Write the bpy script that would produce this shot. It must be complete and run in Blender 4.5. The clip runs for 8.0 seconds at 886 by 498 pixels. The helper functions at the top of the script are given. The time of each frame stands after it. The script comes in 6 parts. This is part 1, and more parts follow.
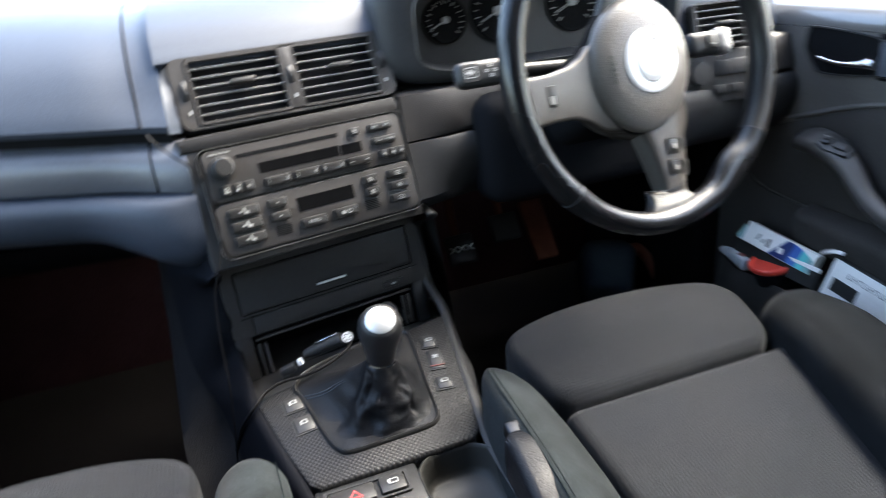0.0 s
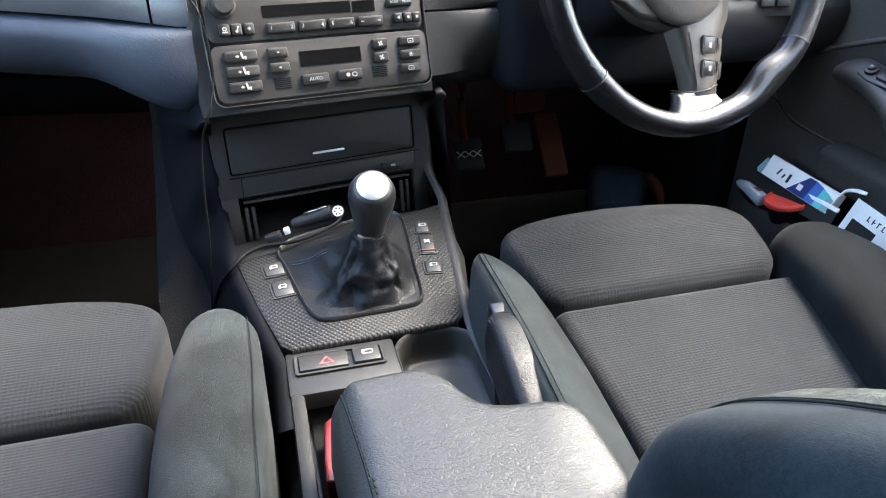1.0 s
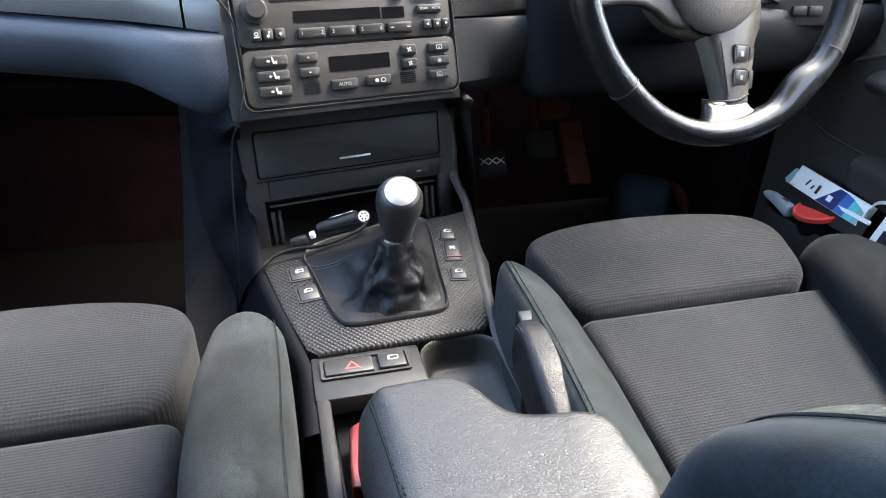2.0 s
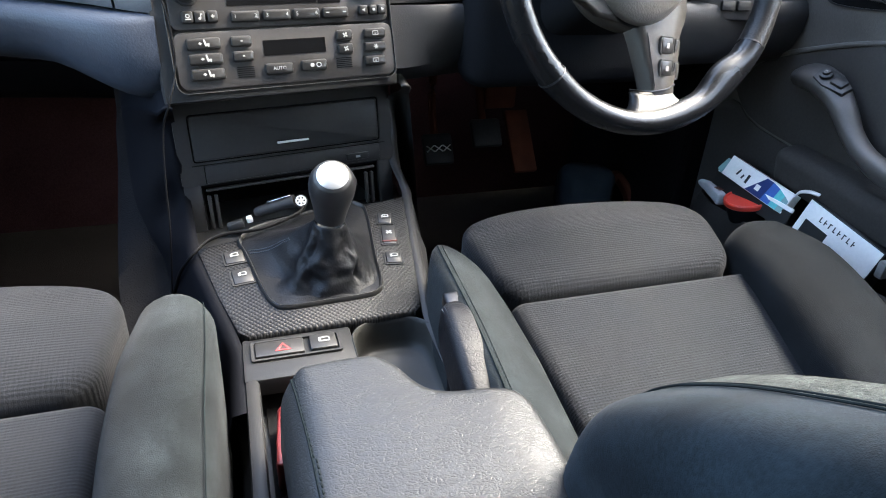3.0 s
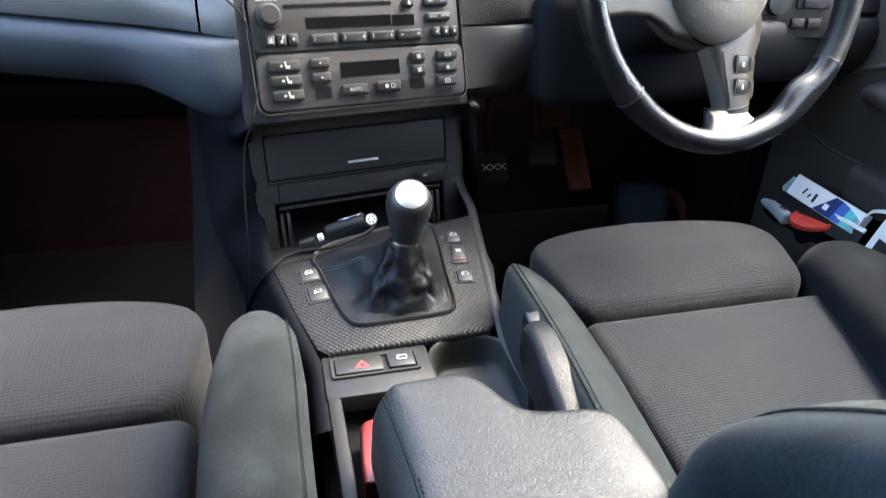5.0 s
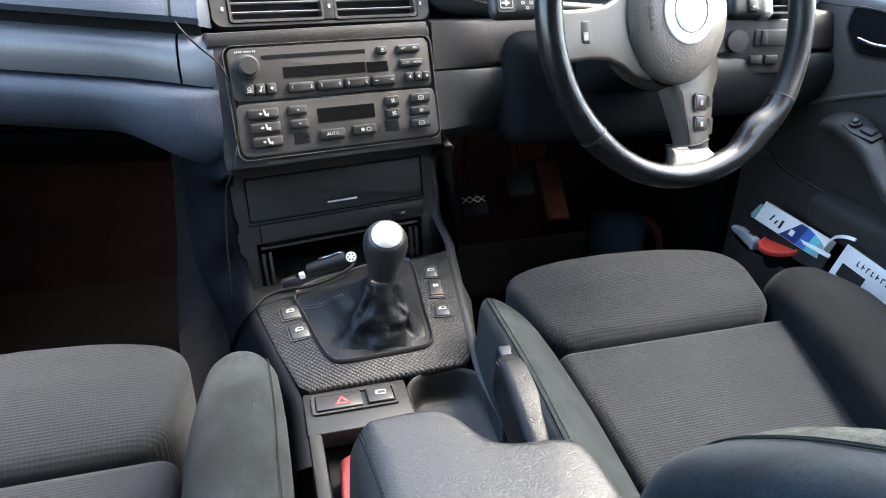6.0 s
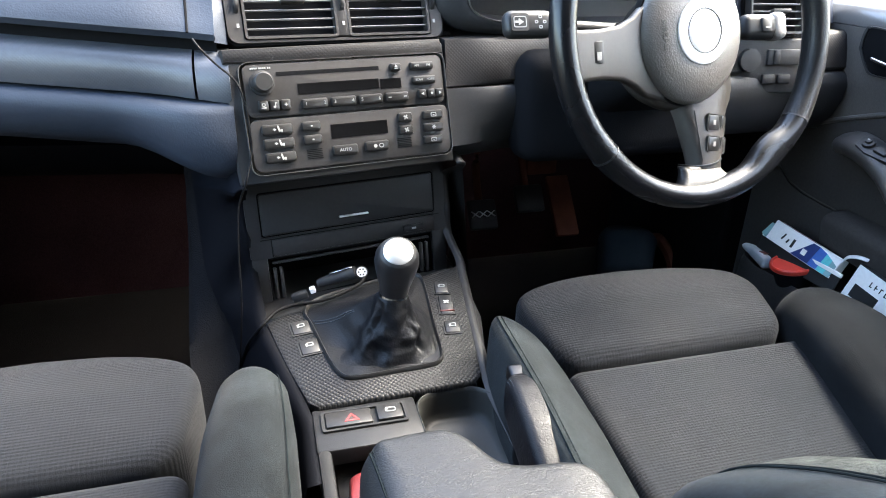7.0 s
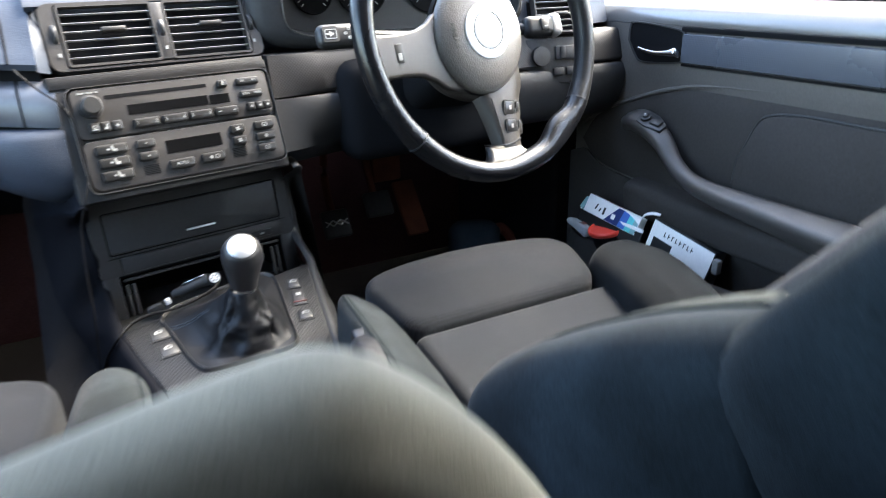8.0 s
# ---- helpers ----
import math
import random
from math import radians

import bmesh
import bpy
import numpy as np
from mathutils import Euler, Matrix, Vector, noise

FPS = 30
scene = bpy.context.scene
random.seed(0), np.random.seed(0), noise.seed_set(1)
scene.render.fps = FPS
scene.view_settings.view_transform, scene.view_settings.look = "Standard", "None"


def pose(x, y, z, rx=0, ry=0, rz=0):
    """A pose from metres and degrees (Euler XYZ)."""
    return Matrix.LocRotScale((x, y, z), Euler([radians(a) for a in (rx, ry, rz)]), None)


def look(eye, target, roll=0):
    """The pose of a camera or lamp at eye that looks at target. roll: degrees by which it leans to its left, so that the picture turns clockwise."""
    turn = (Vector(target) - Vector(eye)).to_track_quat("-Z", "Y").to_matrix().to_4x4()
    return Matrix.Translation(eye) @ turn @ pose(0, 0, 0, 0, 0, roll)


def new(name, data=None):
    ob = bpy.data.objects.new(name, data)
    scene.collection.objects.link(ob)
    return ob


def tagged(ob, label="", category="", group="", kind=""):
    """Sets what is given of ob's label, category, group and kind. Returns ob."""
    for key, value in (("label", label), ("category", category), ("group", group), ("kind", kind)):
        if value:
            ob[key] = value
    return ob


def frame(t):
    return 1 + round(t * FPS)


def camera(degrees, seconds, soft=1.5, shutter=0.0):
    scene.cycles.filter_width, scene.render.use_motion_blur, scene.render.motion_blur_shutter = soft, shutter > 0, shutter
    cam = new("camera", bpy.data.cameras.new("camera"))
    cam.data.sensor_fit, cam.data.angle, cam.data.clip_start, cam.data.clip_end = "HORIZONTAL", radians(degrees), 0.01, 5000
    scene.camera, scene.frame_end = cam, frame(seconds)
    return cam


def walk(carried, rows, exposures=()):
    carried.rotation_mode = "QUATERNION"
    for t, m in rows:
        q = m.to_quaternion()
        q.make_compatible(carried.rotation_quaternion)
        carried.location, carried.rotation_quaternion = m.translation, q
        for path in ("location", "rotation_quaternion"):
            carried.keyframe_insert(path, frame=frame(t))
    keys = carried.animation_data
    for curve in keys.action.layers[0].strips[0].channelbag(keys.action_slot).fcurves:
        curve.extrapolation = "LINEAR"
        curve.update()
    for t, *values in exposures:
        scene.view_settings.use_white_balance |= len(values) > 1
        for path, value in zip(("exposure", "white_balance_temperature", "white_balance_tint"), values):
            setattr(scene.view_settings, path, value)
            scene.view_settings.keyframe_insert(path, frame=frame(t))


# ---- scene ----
cam = camera(67.4, 8.0, soft=1.0, shutter=0.7)
PATH = [
    (0, (-0.09, -0.537, 0.821), (0.441, 1.211, 0.009), -5.7),
    (0.2, (-0.088, -0.518, 0.814), (0.377, 1.241, -0.016), -3.5),
    (0.3, (-0.103, -0.511, 0.804), (0.309, 1.27, -0.009), -5.1),
    (0.4, (-0.105, -0.508, 0.793), (0.317, 1.273, -0.014), -3.1),
    (0.5, (-0.108, -0.523, 0.783), (0.266, 1.248, -0.069), -2.4),
    (0.6, (-0.11, -0.524, 0.784), (0.298, 1.187, -0.167), 0.0),
    (0.8, (-0.09, -0.536, 0.751), (0.39, 1.148, -0.216), 0.9),
    (1, (-0.083, -0.532, 0.745), (0.403, 1.144, -0.233), 0.9),
    (1.2, (-0.091, -0.527, 0.749), (0.377, 1.147, -0.24), 0.9),
    (2.3, (-0.093, -0.528, 0.743), (0.348, 1.172, -0.213), 1.0),
    (2.5, (-0.085, -0.537, 0.748), (0.382, 1.15, -0.22), 1.6),
    (3, (-0.066, -0.549, 0.746), (0.479, 1.103, -0.24), 3.0),
    (3.5, (-0.068, -0.549, 0.746), (0.48, 1.11, -0.227), 2.7),
    (4, (-0.087, -0.546, 0.746), (0.413, 1.129, -0.225), 3.7),
    (4.5, (-0.1, -0.542, 0.742), (0.36, 1.154, -0.213), 1.4),
    (4.7, (-0.112, -0.537, 0.74), (0.348, 1.154, -0.224), 2.1),
    (5.8, (-0.103, -0.553, 0.774), (0.377, 1.193, -0.074), 0.4),
    (6, (-0.101, -0.559, 0.77), (0.397, 1.169, -0.105), 0.9),
    (6.5, (-0.102, -0.56, 0.776), (0.4, 1.18, -0.072), 0.5),
    (7, (-0.105, -0.555, 0.777), (0.376, 1.192, -0.071), 1.3),
    (7.3, (-0.102, -0.562, 0.777), (0.421, 1.185, -0.044), 1.5),
    (7.5, (-0.092, -0.595, 0.766), (0.51, 1.122, -0.065), 0.7),
    (7.6, (-0.095, -0.612, 0.766), (0.598, 1.068, -0.07), 0.3),
    (7.8, (-0.081, -0.63, 0.757), (0.721, 1.021, -0.04), -0.9),
    (7.9, (-0.084, -0.648, 0.766), (0.747, 0.995, -0.016), -1.4),
    (8, (-0.091, -0.669, 0.759), (0.731, 0.986, -0.005), -1.8),
]
EXPOSE = [(0, 4.15, 6850, 6), (0.3, 3.98, 6850, 6), (0.6, 3.95, 6850, 6), (0.95, 4.72, 6850, 6), (2.4, 4.63, 6850, 6), (4.6, 4.65, 6850, 6), (6, 4.53, 6850, 6), (8, 4.6, 6850, 6)]
walk(cam, [(t, look(eye, target, roll)) for t, eye, target, roll in PATH], EXPOSE)

# ---- world and light ----
world = bpy.data.worlds.new("sky")
scene.world = world
world.use_nodes = True
wn = world.node_tree
sky = wn.nodes.new("ShaderNodeTexSky")
sky.sky_type, sky.sun_disc = "NISHITA", False
sky.sun_elevation, sky.sun_rotation = radians(50), radians(74)
sky.air_density, sky.dust_density, sky.ozone_density = 1.0, 2.5, 1.0
back = next(n for n in wn.nodes if n.type == "BACKGROUND")
back.inputs["Strength"].default_value = 0.15
wn.links.new(sky.outputs[0], back.inputs["Color"])
sun = bpy.data.lights.new("sun", "SUN")
sun.energy, sun.angle, sun.color = 1.3, radians(40), (1.0, 0.96, 0.9)
sun_ob = new("sun", sun)
sun_ob.matrix_world = look((3.2, 0.9, 3.95), (0, 0, 0))


# ---- small tools ----
def bmnew():
    return bmesh.new()


def part(name, bm, material, parent=None, label="", smooth=40, sub=0):
    """One mesh object, under a thing or a part, from a bmesh in world coordinates."""
    me = bpy.data.meshes.new(name)
    bmesh.ops.recalc_face_normals(bm, faces=bm.faces)
    bm.to_mesh(me)
    bm.free()
    me.materials.append(material)
    if smooth:
        me.shade_smooth()
        me.set_sharp_from_angle(angle=radians(smooth))
    ob = new(name, me)
    if parent is not None:
        ob.parent = parent
        ob.matrix_parent_inverse = parent.matrix_basis.inverted()
    if sub:
        mod = ob.modifiers.new("soft", "SUBSURF")
        mod.levels = mod.render_levels = sub
    if label:
        ob["label"] = label
    return ob


def thing(name, at, label, category, group="", kind=""):
    ob = new(name)
    ob.empty_display_size = 0.05
    ob.location = at
    ob.matrix_basis = Matrix.Translation(at)
    return tagged(ob, label, category, group, kind)


def setting(ob, label, category):
    return tagged(ob, label, category, kind="structure")


def rbox(bm, size, r, m=Matrix(), seg=2):
    """A box with rounded edges."""
    made = bmesh.ops.create_cube(bm, size=1.0)["verts"]
    bmesh.ops.scale(bm, vec=size, verts=made)
    if r > 0:
        edges = list({e for v in made for e in v.link_edges})
        out = bmesh.ops.bevel(bm, geom=edges, offset=min(r, min(size) * 0.49), segments=seg, affect="EDGES", profile=0.5)
        made = list({v for f in out["faces"] for v in f.verts} | {v for v in made if v.is_valid})
    bmesh.ops.transform(bm, matrix=m, verts=made)
    return bm


def loft(bm, rings, closed=True, cap=True):
    """Skin through rings of points, all of one length."""
    vs = [[bm.verts.new(p) for p in ring] for ring in rings]
    n = len(rings[0])
    for a, b in zip(vs, vs[1:]):
        for i in range(n if closed else n - 1):
            j = (i + 1) % n
            bm.faces.new((a[i], a[j], b[j], b[i]))
    if cap and closed:
        bm.faces.new(list(reversed(vs[0])))
        bm.faces.new(vs[-1])
    return bm


def rr(w, h, r, n=5):
    """The outline of a rounded rectangle about the origin."""
    r = min(r, w / 2 * 0.999, h / 2 * 0.999)
    out = []
    for cx, cy, a0 in ((w / 2 - r, h / 2 - r, 0), (-w / 2 + r, h / 2 - r, 90), (-w / 2 + r, -h / 2 + r, 180), (w / 2 - r, -h / 2 + r, 270)):
        for i in range(n):
            a = radians(a0 + 90 * i / (n - 1))
            out.append((cx + r * math.cos(a), cy + r * math.sin(a)))
    return out


def plate(bm, outline, d0, d1, m=Matrix(), edge=0.0):
    """A prism on a flat outline from depth d0 to d1, its front edge chamfered."""
    cx = sum(p[0] for p in outline) / len(outline)
    cy = sum(p[1] for p in outline) / len(outline)
    half = max(max(abs(p[0] - cx) for p in outline), 1e-6)
    high = max(max(abs(p[1] - cy) for p in outline), 1e-6)

    def ring(d, inset):
        return [m @ Vector((cx + (x - cx) * (1 - inset / half), cy + (y - cy) * (1 - inset / high), d)) for x, y in outline]

    rings = [ring(d0, 0)]
    if edge:
        rings += [ring(d1 - edge, 0), ring(d1 - edge * 0.3, edge * 0.3), ring(d1, edge)]
    else:
        rings += [ring(d1, 0)]
    return loft(bm, rings)


def frame_plate(bm, outer, inner, d0, d1, m=Matrix()):
    """A flat frame: the space between two outlines of one length, with depth."""
    a, b = [[m @ Vector((x, y, d)) for x, y in outer] for d in (d0, d1)]
    c, d = [[m @ Vector((x, y, e)) for x, y in inner] for e in (d1, d0)]
    return loft(bm, [a, b, c, d, a], cap=False)


def ring_pts(m, r, n, z=0.0, rx=1.0, ry=1.0):
    return [m @ Vector((r * rx * math.cos(2 * math.pi * i / n), r * ry * math.sin(2 * math.pi * i / n), z)) for i in range(n)]


def turned(bm, profile, m=Matrix(), n=24):
    """A body of revolution about local z, from (radius, height) pairs."""
    return loft(bm, [ring_pts(m, max(r, 1e-4), n, z) for r, z in profile])


def tube(bm, pts, r, n=8, smooth=True, steps=6):
    """A round bar along points, smoothed through them."""
    pts = [Vector(p) for p in pts]
    line = spline(pts, steps) if smooth else pts
    rings = []
    for i, p in enumerate(line):
        d = (line[min(i + 1, len(line) - 1)] - line[max(i - 1, 0)]).normalized()
        rot = d.to_track_quat("Z", "Y").to_matrix().to_4x4()
        rad = r(i / (len(line) - 1)) if callable(r) else r
        rings.append(ring_pts(Matrix.Translation(p) @ rot, rad, n))
    return loft(bm, rings)


def spline(pts, steps=6):
    pts = [Vector(p) for p in pts]
    out = []
    for i in range(len(pts) - 1):
        p0, p1, p2, p3 = pts[max(i - 1, 0)], pts[i], pts[i + 1], pts[min(i + 2, len(pts) - 1)]
        for k in range(steps):
            t = k / steps
            out.append(0.5 * ((2 * p1) + (p2 - p0) * t + (2 * p0 - 5 * p1 + 4 * p2 - p3) * t * t + (3 * p1 - p0 - 3 * p2 + p3) * t ** 3))
    out.append(pts[-1])
    return out


def plane(cx, cy, cz, yaw, recline):
    """Local axes of a leaning panel: x across, y up its face, z out of it towards the cabin."""
    ya, re = radians(yaw), radians(recline)
    u = Vector((math.cos(ya), math.sin(ya), 0))
    v = Vector((-math.sin(ya) * math.sin(re), math.cos(ya) * math.sin(re), math.cos(re)))
    n = u.cross(v)
    return Matrix(((u.x, v.x, n.x, cx), (u.y, v.y, n.y, cy), (u.z, v.z, n.z, cz), (0, 0, 0, 1)))


def T(x, y, z):
    return Matrix.Translation((x, y, z))


def lettered(bm, text, size, m):
    """Flat raised letters, centred, in the built-in font."""
    cu = bpy.data.curves.new("letters", "FONT")
    cu.body, cu.size, cu.extrude = text, size, 0.0003
    cu.align_x, cu.align_y, cu.resolution_u = "CENTER", "CENTER", 2
    ob = bpy.data.objects.new("letters", cu)
    me = bpy.data.meshes.new_from_object(ob)
    me.transform(m)
    bm.from_mesh(me)
    bpy.data.objects.remove(ob)
    bpy.data.meshes.remove(me)
    bpy.data.curves.remove(cu)
    return bm


def lerp(a, b, t):
    return a + (b - a) * t


# ---- materials ----
def material(name, color, rough=0.5, metal=0.0, var=0.12, var_scale=6.0, grain=0.0, grain_scale=900.0, spec=0.5, rough_var=0.08, sheen=0.0, wear=None):
    """Principled surface with broad and fine variation; grain is the fine relief."""
    m = bpy.data.materials.new(name)
    m.use_nodes = True
    nt = m.node_tree
    b = nt.nodes["Principled BSDF"]
    b.inputs["Metallic"].default_value = metal
    b.inputs["Specular IOR Level"].default_value = spec
    co = nt.nodes.new("ShaderNodeTexCoord")
    big = nt.nodes.new("ShaderNodeTexNoise")
    big.inputs["Scale"].default_value, big.inputs["Detail"].default_value = var_scale, 5.0
    nt.links.new(co.outputs["Object"], big.inputs["Vector"])
    fine = nt.nodes.new("ShaderNodeTexNoise")
    fine.inputs["Scale"].default_value, fine.inputs["Detail"].default_value = var_scale * 40, 2.0
    nt.links.new(co.outputs["Object"], fine.inputs["Vector"])
    both = nt.nodes.new("ShaderNodeMath")
    both.operation = "ADD"
    nt.links.new(big.outputs[0], both.inputs[0])
    nt.links.new(fine.outputs[0], both.inputs[1])
    rng = nt.nodes.new("ShaderNodeMapRange")
    rng.inputs[1].default_value, rng.inputs[2].default_value = 0.6, 1.4
    rng.inputs[3].default_value, rng.inputs[4].default_value = 1 - var, 1 + var
    nt.links.new(both.outputs[0], rng.inputs[0])
    mix = nt.nodes.new("ShaderNodeVectorMath")
    mix.operation = "SCALE"
    mix.inputs[0].default_value = color
    nt.links.new(rng.outputs[0], mix.inputs["Scale"])
    nt.links.new(mix.outputs[0], b.inputs["Base Color"])
    rr_ = nt.nodes.new("ShaderNodeMapRange")
    rr_.inputs[1].default_value, rr_.inputs[2].default_value = 0.3, 0.7
    rr_.inputs[3].default_value, rr_.inputs[4].default_value = max(rough - rough_var, 0.02), min(rough + rough_var, 1)
    nt.links.new(big.outputs[0], rr_.inputs[0])
    nt.links.new(rr_.outputs[0], b.inputs["Roughness"])
    if sheen:
        b.inputs["Sheen Weight"].default_value = sheen
        b.inputs["Sheen Roughness"].default_value = 0.5
    if grain:
        gr = nt.nodes.new("ShaderNodeTexNoise")
        gr.inputs["Scale"].default_value, gr.inputs["Detail"].default_value = grain_scale, 2.0
        nt.links.new(co.outputs["Object"], gr.inputs["Vector"])
        relief(m, gr.outputs[0], grain)
    return m


def relief(m, socket, strength, distance=0.001):
    """Adds a height to a material's bump."""
    nt = m.node_tree
    b = nt.nodes["Principled BSDF"]
    bump = nt.nodes.new("ShaderNodeBump")
    bump.inputs["Strength"].default_value, bump.inputs["Distance"].default_value = abs(strength), distance
    bump.invert = strength < 0
    if b.inputs["Normal"].links:
        nt.links.new(b.inputs["Normal"].links[0].from_socket, bump.inputs["Normal"])
    nt.links.new(socket, bump.inputs["Height"])
    nt.links.new(bump.outputs[0], b.inputs["Normal"])


def coords(m, rot=(0, 0, 0), scale=(1, 1, 1)):
    nt = m.node_tree
    co = nt.nodes.new("ShaderNodeTexCoord")
    mp = nt.nodes.new("ShaderNodeMapping")
    mp.inputs["Rotation"].default_value = [radians(a) for a in rot]
    mp.inputs["Scale"].default_value = scale
    nt.links.new(co.outputs["Object"], mp.inputs["Vector"])
    return mp.outputs[0]


def pebbled(m, scale, strength, distance=0.0006, stretch=(1, 1, 1)):
    """Leather grain: pebbles with creases between them."""
    nt = m.node_tree
    v = nt.nodes.new("ShaderNodeTexVoronoi")
    v.feature = "SMOOTH_F1"
    v.inputs["Scale"].default_value = scale
    v.inputs["Smoothness"].default_value = 0.5
    warp = nt.nodes.new("ShaderNodeTexNoise")
    warp.inputs["Scale"].default_value = scale * 0.6
    flat = coords(m, (0, 0, 0), stretch)
    nt.links.new(flat, warp.inputs["Vector"])
    push = nt.nodes.new("ShaderNodeVectorMath")
    push.operation = "MULTIPLY_ADD"
    push.inputs[1].default_value = [0.9 / scale] * 3
    nt.links.new(warp.outputs["Color"], push.inputs[0])
    nt.links.new(flat, push.inputs[2])
    nt.links.new(push.outputs[0], v.inputs["Vector"])
    relief(m, v.outputs["Distance"], -strength, distance)
    return m


def creased(m, scale, strength, distance, stretch=(1, 1, 1), keep=0.5):
    """Short broken creases between soft pebbles, as on worn hide."""
    nt = m.node_tree
    flat = coords(m, (0, 0, 20), stretch)
    warp = nt.nodes.new("ShaderNodeTexNoise")
    warp.inputs["Scale"].default_value, warp.inputs["Detail"].default_value = scale * 0.5, 3.0
    nt.links.new(flat, warp.inputs["Vector"])
    push = nt.nodes.new("ShaderNodeVectorMath")
    push.operation = "MULTIPLY_ADD"
    push.inputs[1].default_value = [1.6 / scale] * 3
    nt.links.new(warp.outputs["Color"], push.inputs[0])
    nt.links.new(flat, push.inputs[2])
    v = nt.nodes.new("ShaderNodeTexVoronoi")
    v.feature = "DISTANCE_TO_EDGE"
    v.inputs["Scale"].default_value = scale
    nt.links.new(push.outputs[0], v.inputs["Vector"])
    cut = nt.nodes.new("ShaderNodeMapRange")
    cut.inputs[1].default_value, cut.inputs[2].default_value = 0.0, 0.16
    nt.links.new(v.outputs["Distance"], cut.inputs[0])
    gate = nt.nodes.new("ShaderNodeTexNoise")
    gate.inputs["Scale"].default_value = scale * 0.35
    nt.links.new(flat, gate.inputs["Vector"])
    open_ = nt.nodes.new("ShaderNodeMapRange")
    open_.inputs[1].default_value, open_.inputs[2].default_value = keep - 0.08, keep + 0.08
    nt.links.new(gate.outputs[0], open_.inputs[0])
    top = nt.nodes.new("ShaderNodeMath")
    top.operation = "MAXIMUM"
    nt.links.new(cut.outputs[0], top.inputs[0])
    nt.links.new(open_.outputs[0], top.inputs[1])
    relief(m, top.outputs[0], strength, distance)
    return m


def mottled(m, scale, low, high, warp=0.6):
    """Smudged patches of rubbed nap: scales the base colour."""
    nt = m.node_tree
    b_ = nt.nodes["Principled BSDF"]
    tex = nt.nodes.new("ShaderNodeTexNoise")
    tex.inputs["Scale"].default_value, tex.inputs["Detail"].default_value, tex.inputs["Distortion"].default_value = scale, 4.0, warp
    nt.links.new(coords(m), tex.inputs["Vector"])
    rng = nt.nodes.new("ShaderNodeMapRange")
    rng.inputs[1].default_value, rng.inputs[2].default_value = 0.36, 0.64
    rng.inputs[3].default_value, rng.inputs[4].default_value = low, high
    nt.links.new(tex.outputs[0], rng.inputs[0])
    dye = nt.nodes.new("ShaderNodeVectorMath")
    dye.operation = "SCALE"
    nt.links.new(b_.inputs["Base Color"].links[0].from_socket, dye.inputs[0])
    nt.links.new(rng.outputs[0], dye.inputs["Scale"])
    nt.links.new(dye.outputs[0], b_.inputs["Base Color"])
    return m


def ribbed(m, axis, pitch, strength, distance=0.0008, broken=True):
    """Woven ribs along one axis, each broken into short stitches."""
    nt = m.node_tree
    sep = nt.nodes.new("ShaderNodeSeparateXYZ")
    nt.links.new(coords(m), sep.inputs[0])

    def wave(socket, p):
        mul = nt.nodes.new("ShaderNodeMath")
        mul.operation, mul.inputs[1].default_value = "MULTIPLY", 2 * math.pi / p
        nt.links.new(socket, mul.inputs[0])
        s = nt.nodes.new("ShaderNodeMath")
        s.operation = "SINE"
        nt.links.new(mul.outputs[0], s.inputs[0])
        return s.outputs[0]

    a = wave(sep.outputs[axis], pitch)
    if broken:
        b = wave(sep.outputs[0], pitch * 1.3)
        both = nt.nodes.new("ShaderNodeMath")
        both.operation = "ADD"
        nt.links.new(a, both.inputs[0])
        soft_ = nt.nodes.new("ShaderNodeMath")
        soft_.operation, soft_.inputs[1].default_value = "MULTIPLY", 0.45
        nt.links.new(b, soft_.inputs[0])
        nt.links.new(soft_.outputs[0], both.inputs[1])
        half = nt.nodes.new("ShaderNodeMath")
        half.operation, half.inputs[1].default_value = "MULTIPLY", 0.69
        nt.links.new(both.outputs[0], half.inputs[0])
        a = half.outputs[0]
    relief(m, a, strength, distance)
    b_ = nt.nodes["Principled BSDF"]
    tint = nt.nodes.new("ShaderNodeMapRange")
    tint.inputs[1].default_value, tint.inputs[2].default_value = -0.9, 0.3
    tint.inputs[3].default_value, tint.inputs[4].default_value = 0.58, 1.1
    nt.links.new(a, tint.inputs[0])
    dye = nt.nodes.new("ShaderNodeVectorMath")
    dye.operation = "SCALE"
    nt.links.new(b_.inputs["Base Color"].links[0].from_socket, dye.inputs[0])
    nt.links.new(tint.outputs[0], dye.inputs["Scale"])
    nt.links.new(dye.outputs[0], b_.inputs["Base Color"])
    return m


def cubed(m, pitch, strength, rot=(0, 0, 45), depth=0.0016):
    """Small raised diamonds, as on the car's patterned trim."""
    nt = m.node_tree
    sep = nt.nodes.new("ShaderNodeSeparateXYZ")
    nt.links.new(coords(m, rot), sep.inputs[0])
    got = []
    for axis, k in ((0, 1.0), (1, 1.0)):
        mul = nt.nodes.new("ShaderNodeMath")
        mul.operation, mul.inputs[1].default_value = "MULTIPLY", 2 * math.pi / pitch * k
        nt.links.new(sep.outputs[axis], mul.inputs[0])
        s = nt.nodes.new("ShaderNodeMath")
        s.operation = "SINE"
        nt.links.new(mul.outputs[0], s.inputs[0])
        got.append(s.outputs[0])
    add = nt.nodes.new("ShaderNodeMath")
    add.operation = "MULTIPLY"
    nt.links.new(got[0], add.inputs[0])
    nt.links.new(got[1], add.inputs[1])
    clip = nt.nodes.new("ShaderNodeMath")
    clip.operation = "ABSOLUTE"
    nt.links.new(add.outputs[0], clip.inputs[0])
    relief(m, clip.outputs[0], strength, depth)
    return m


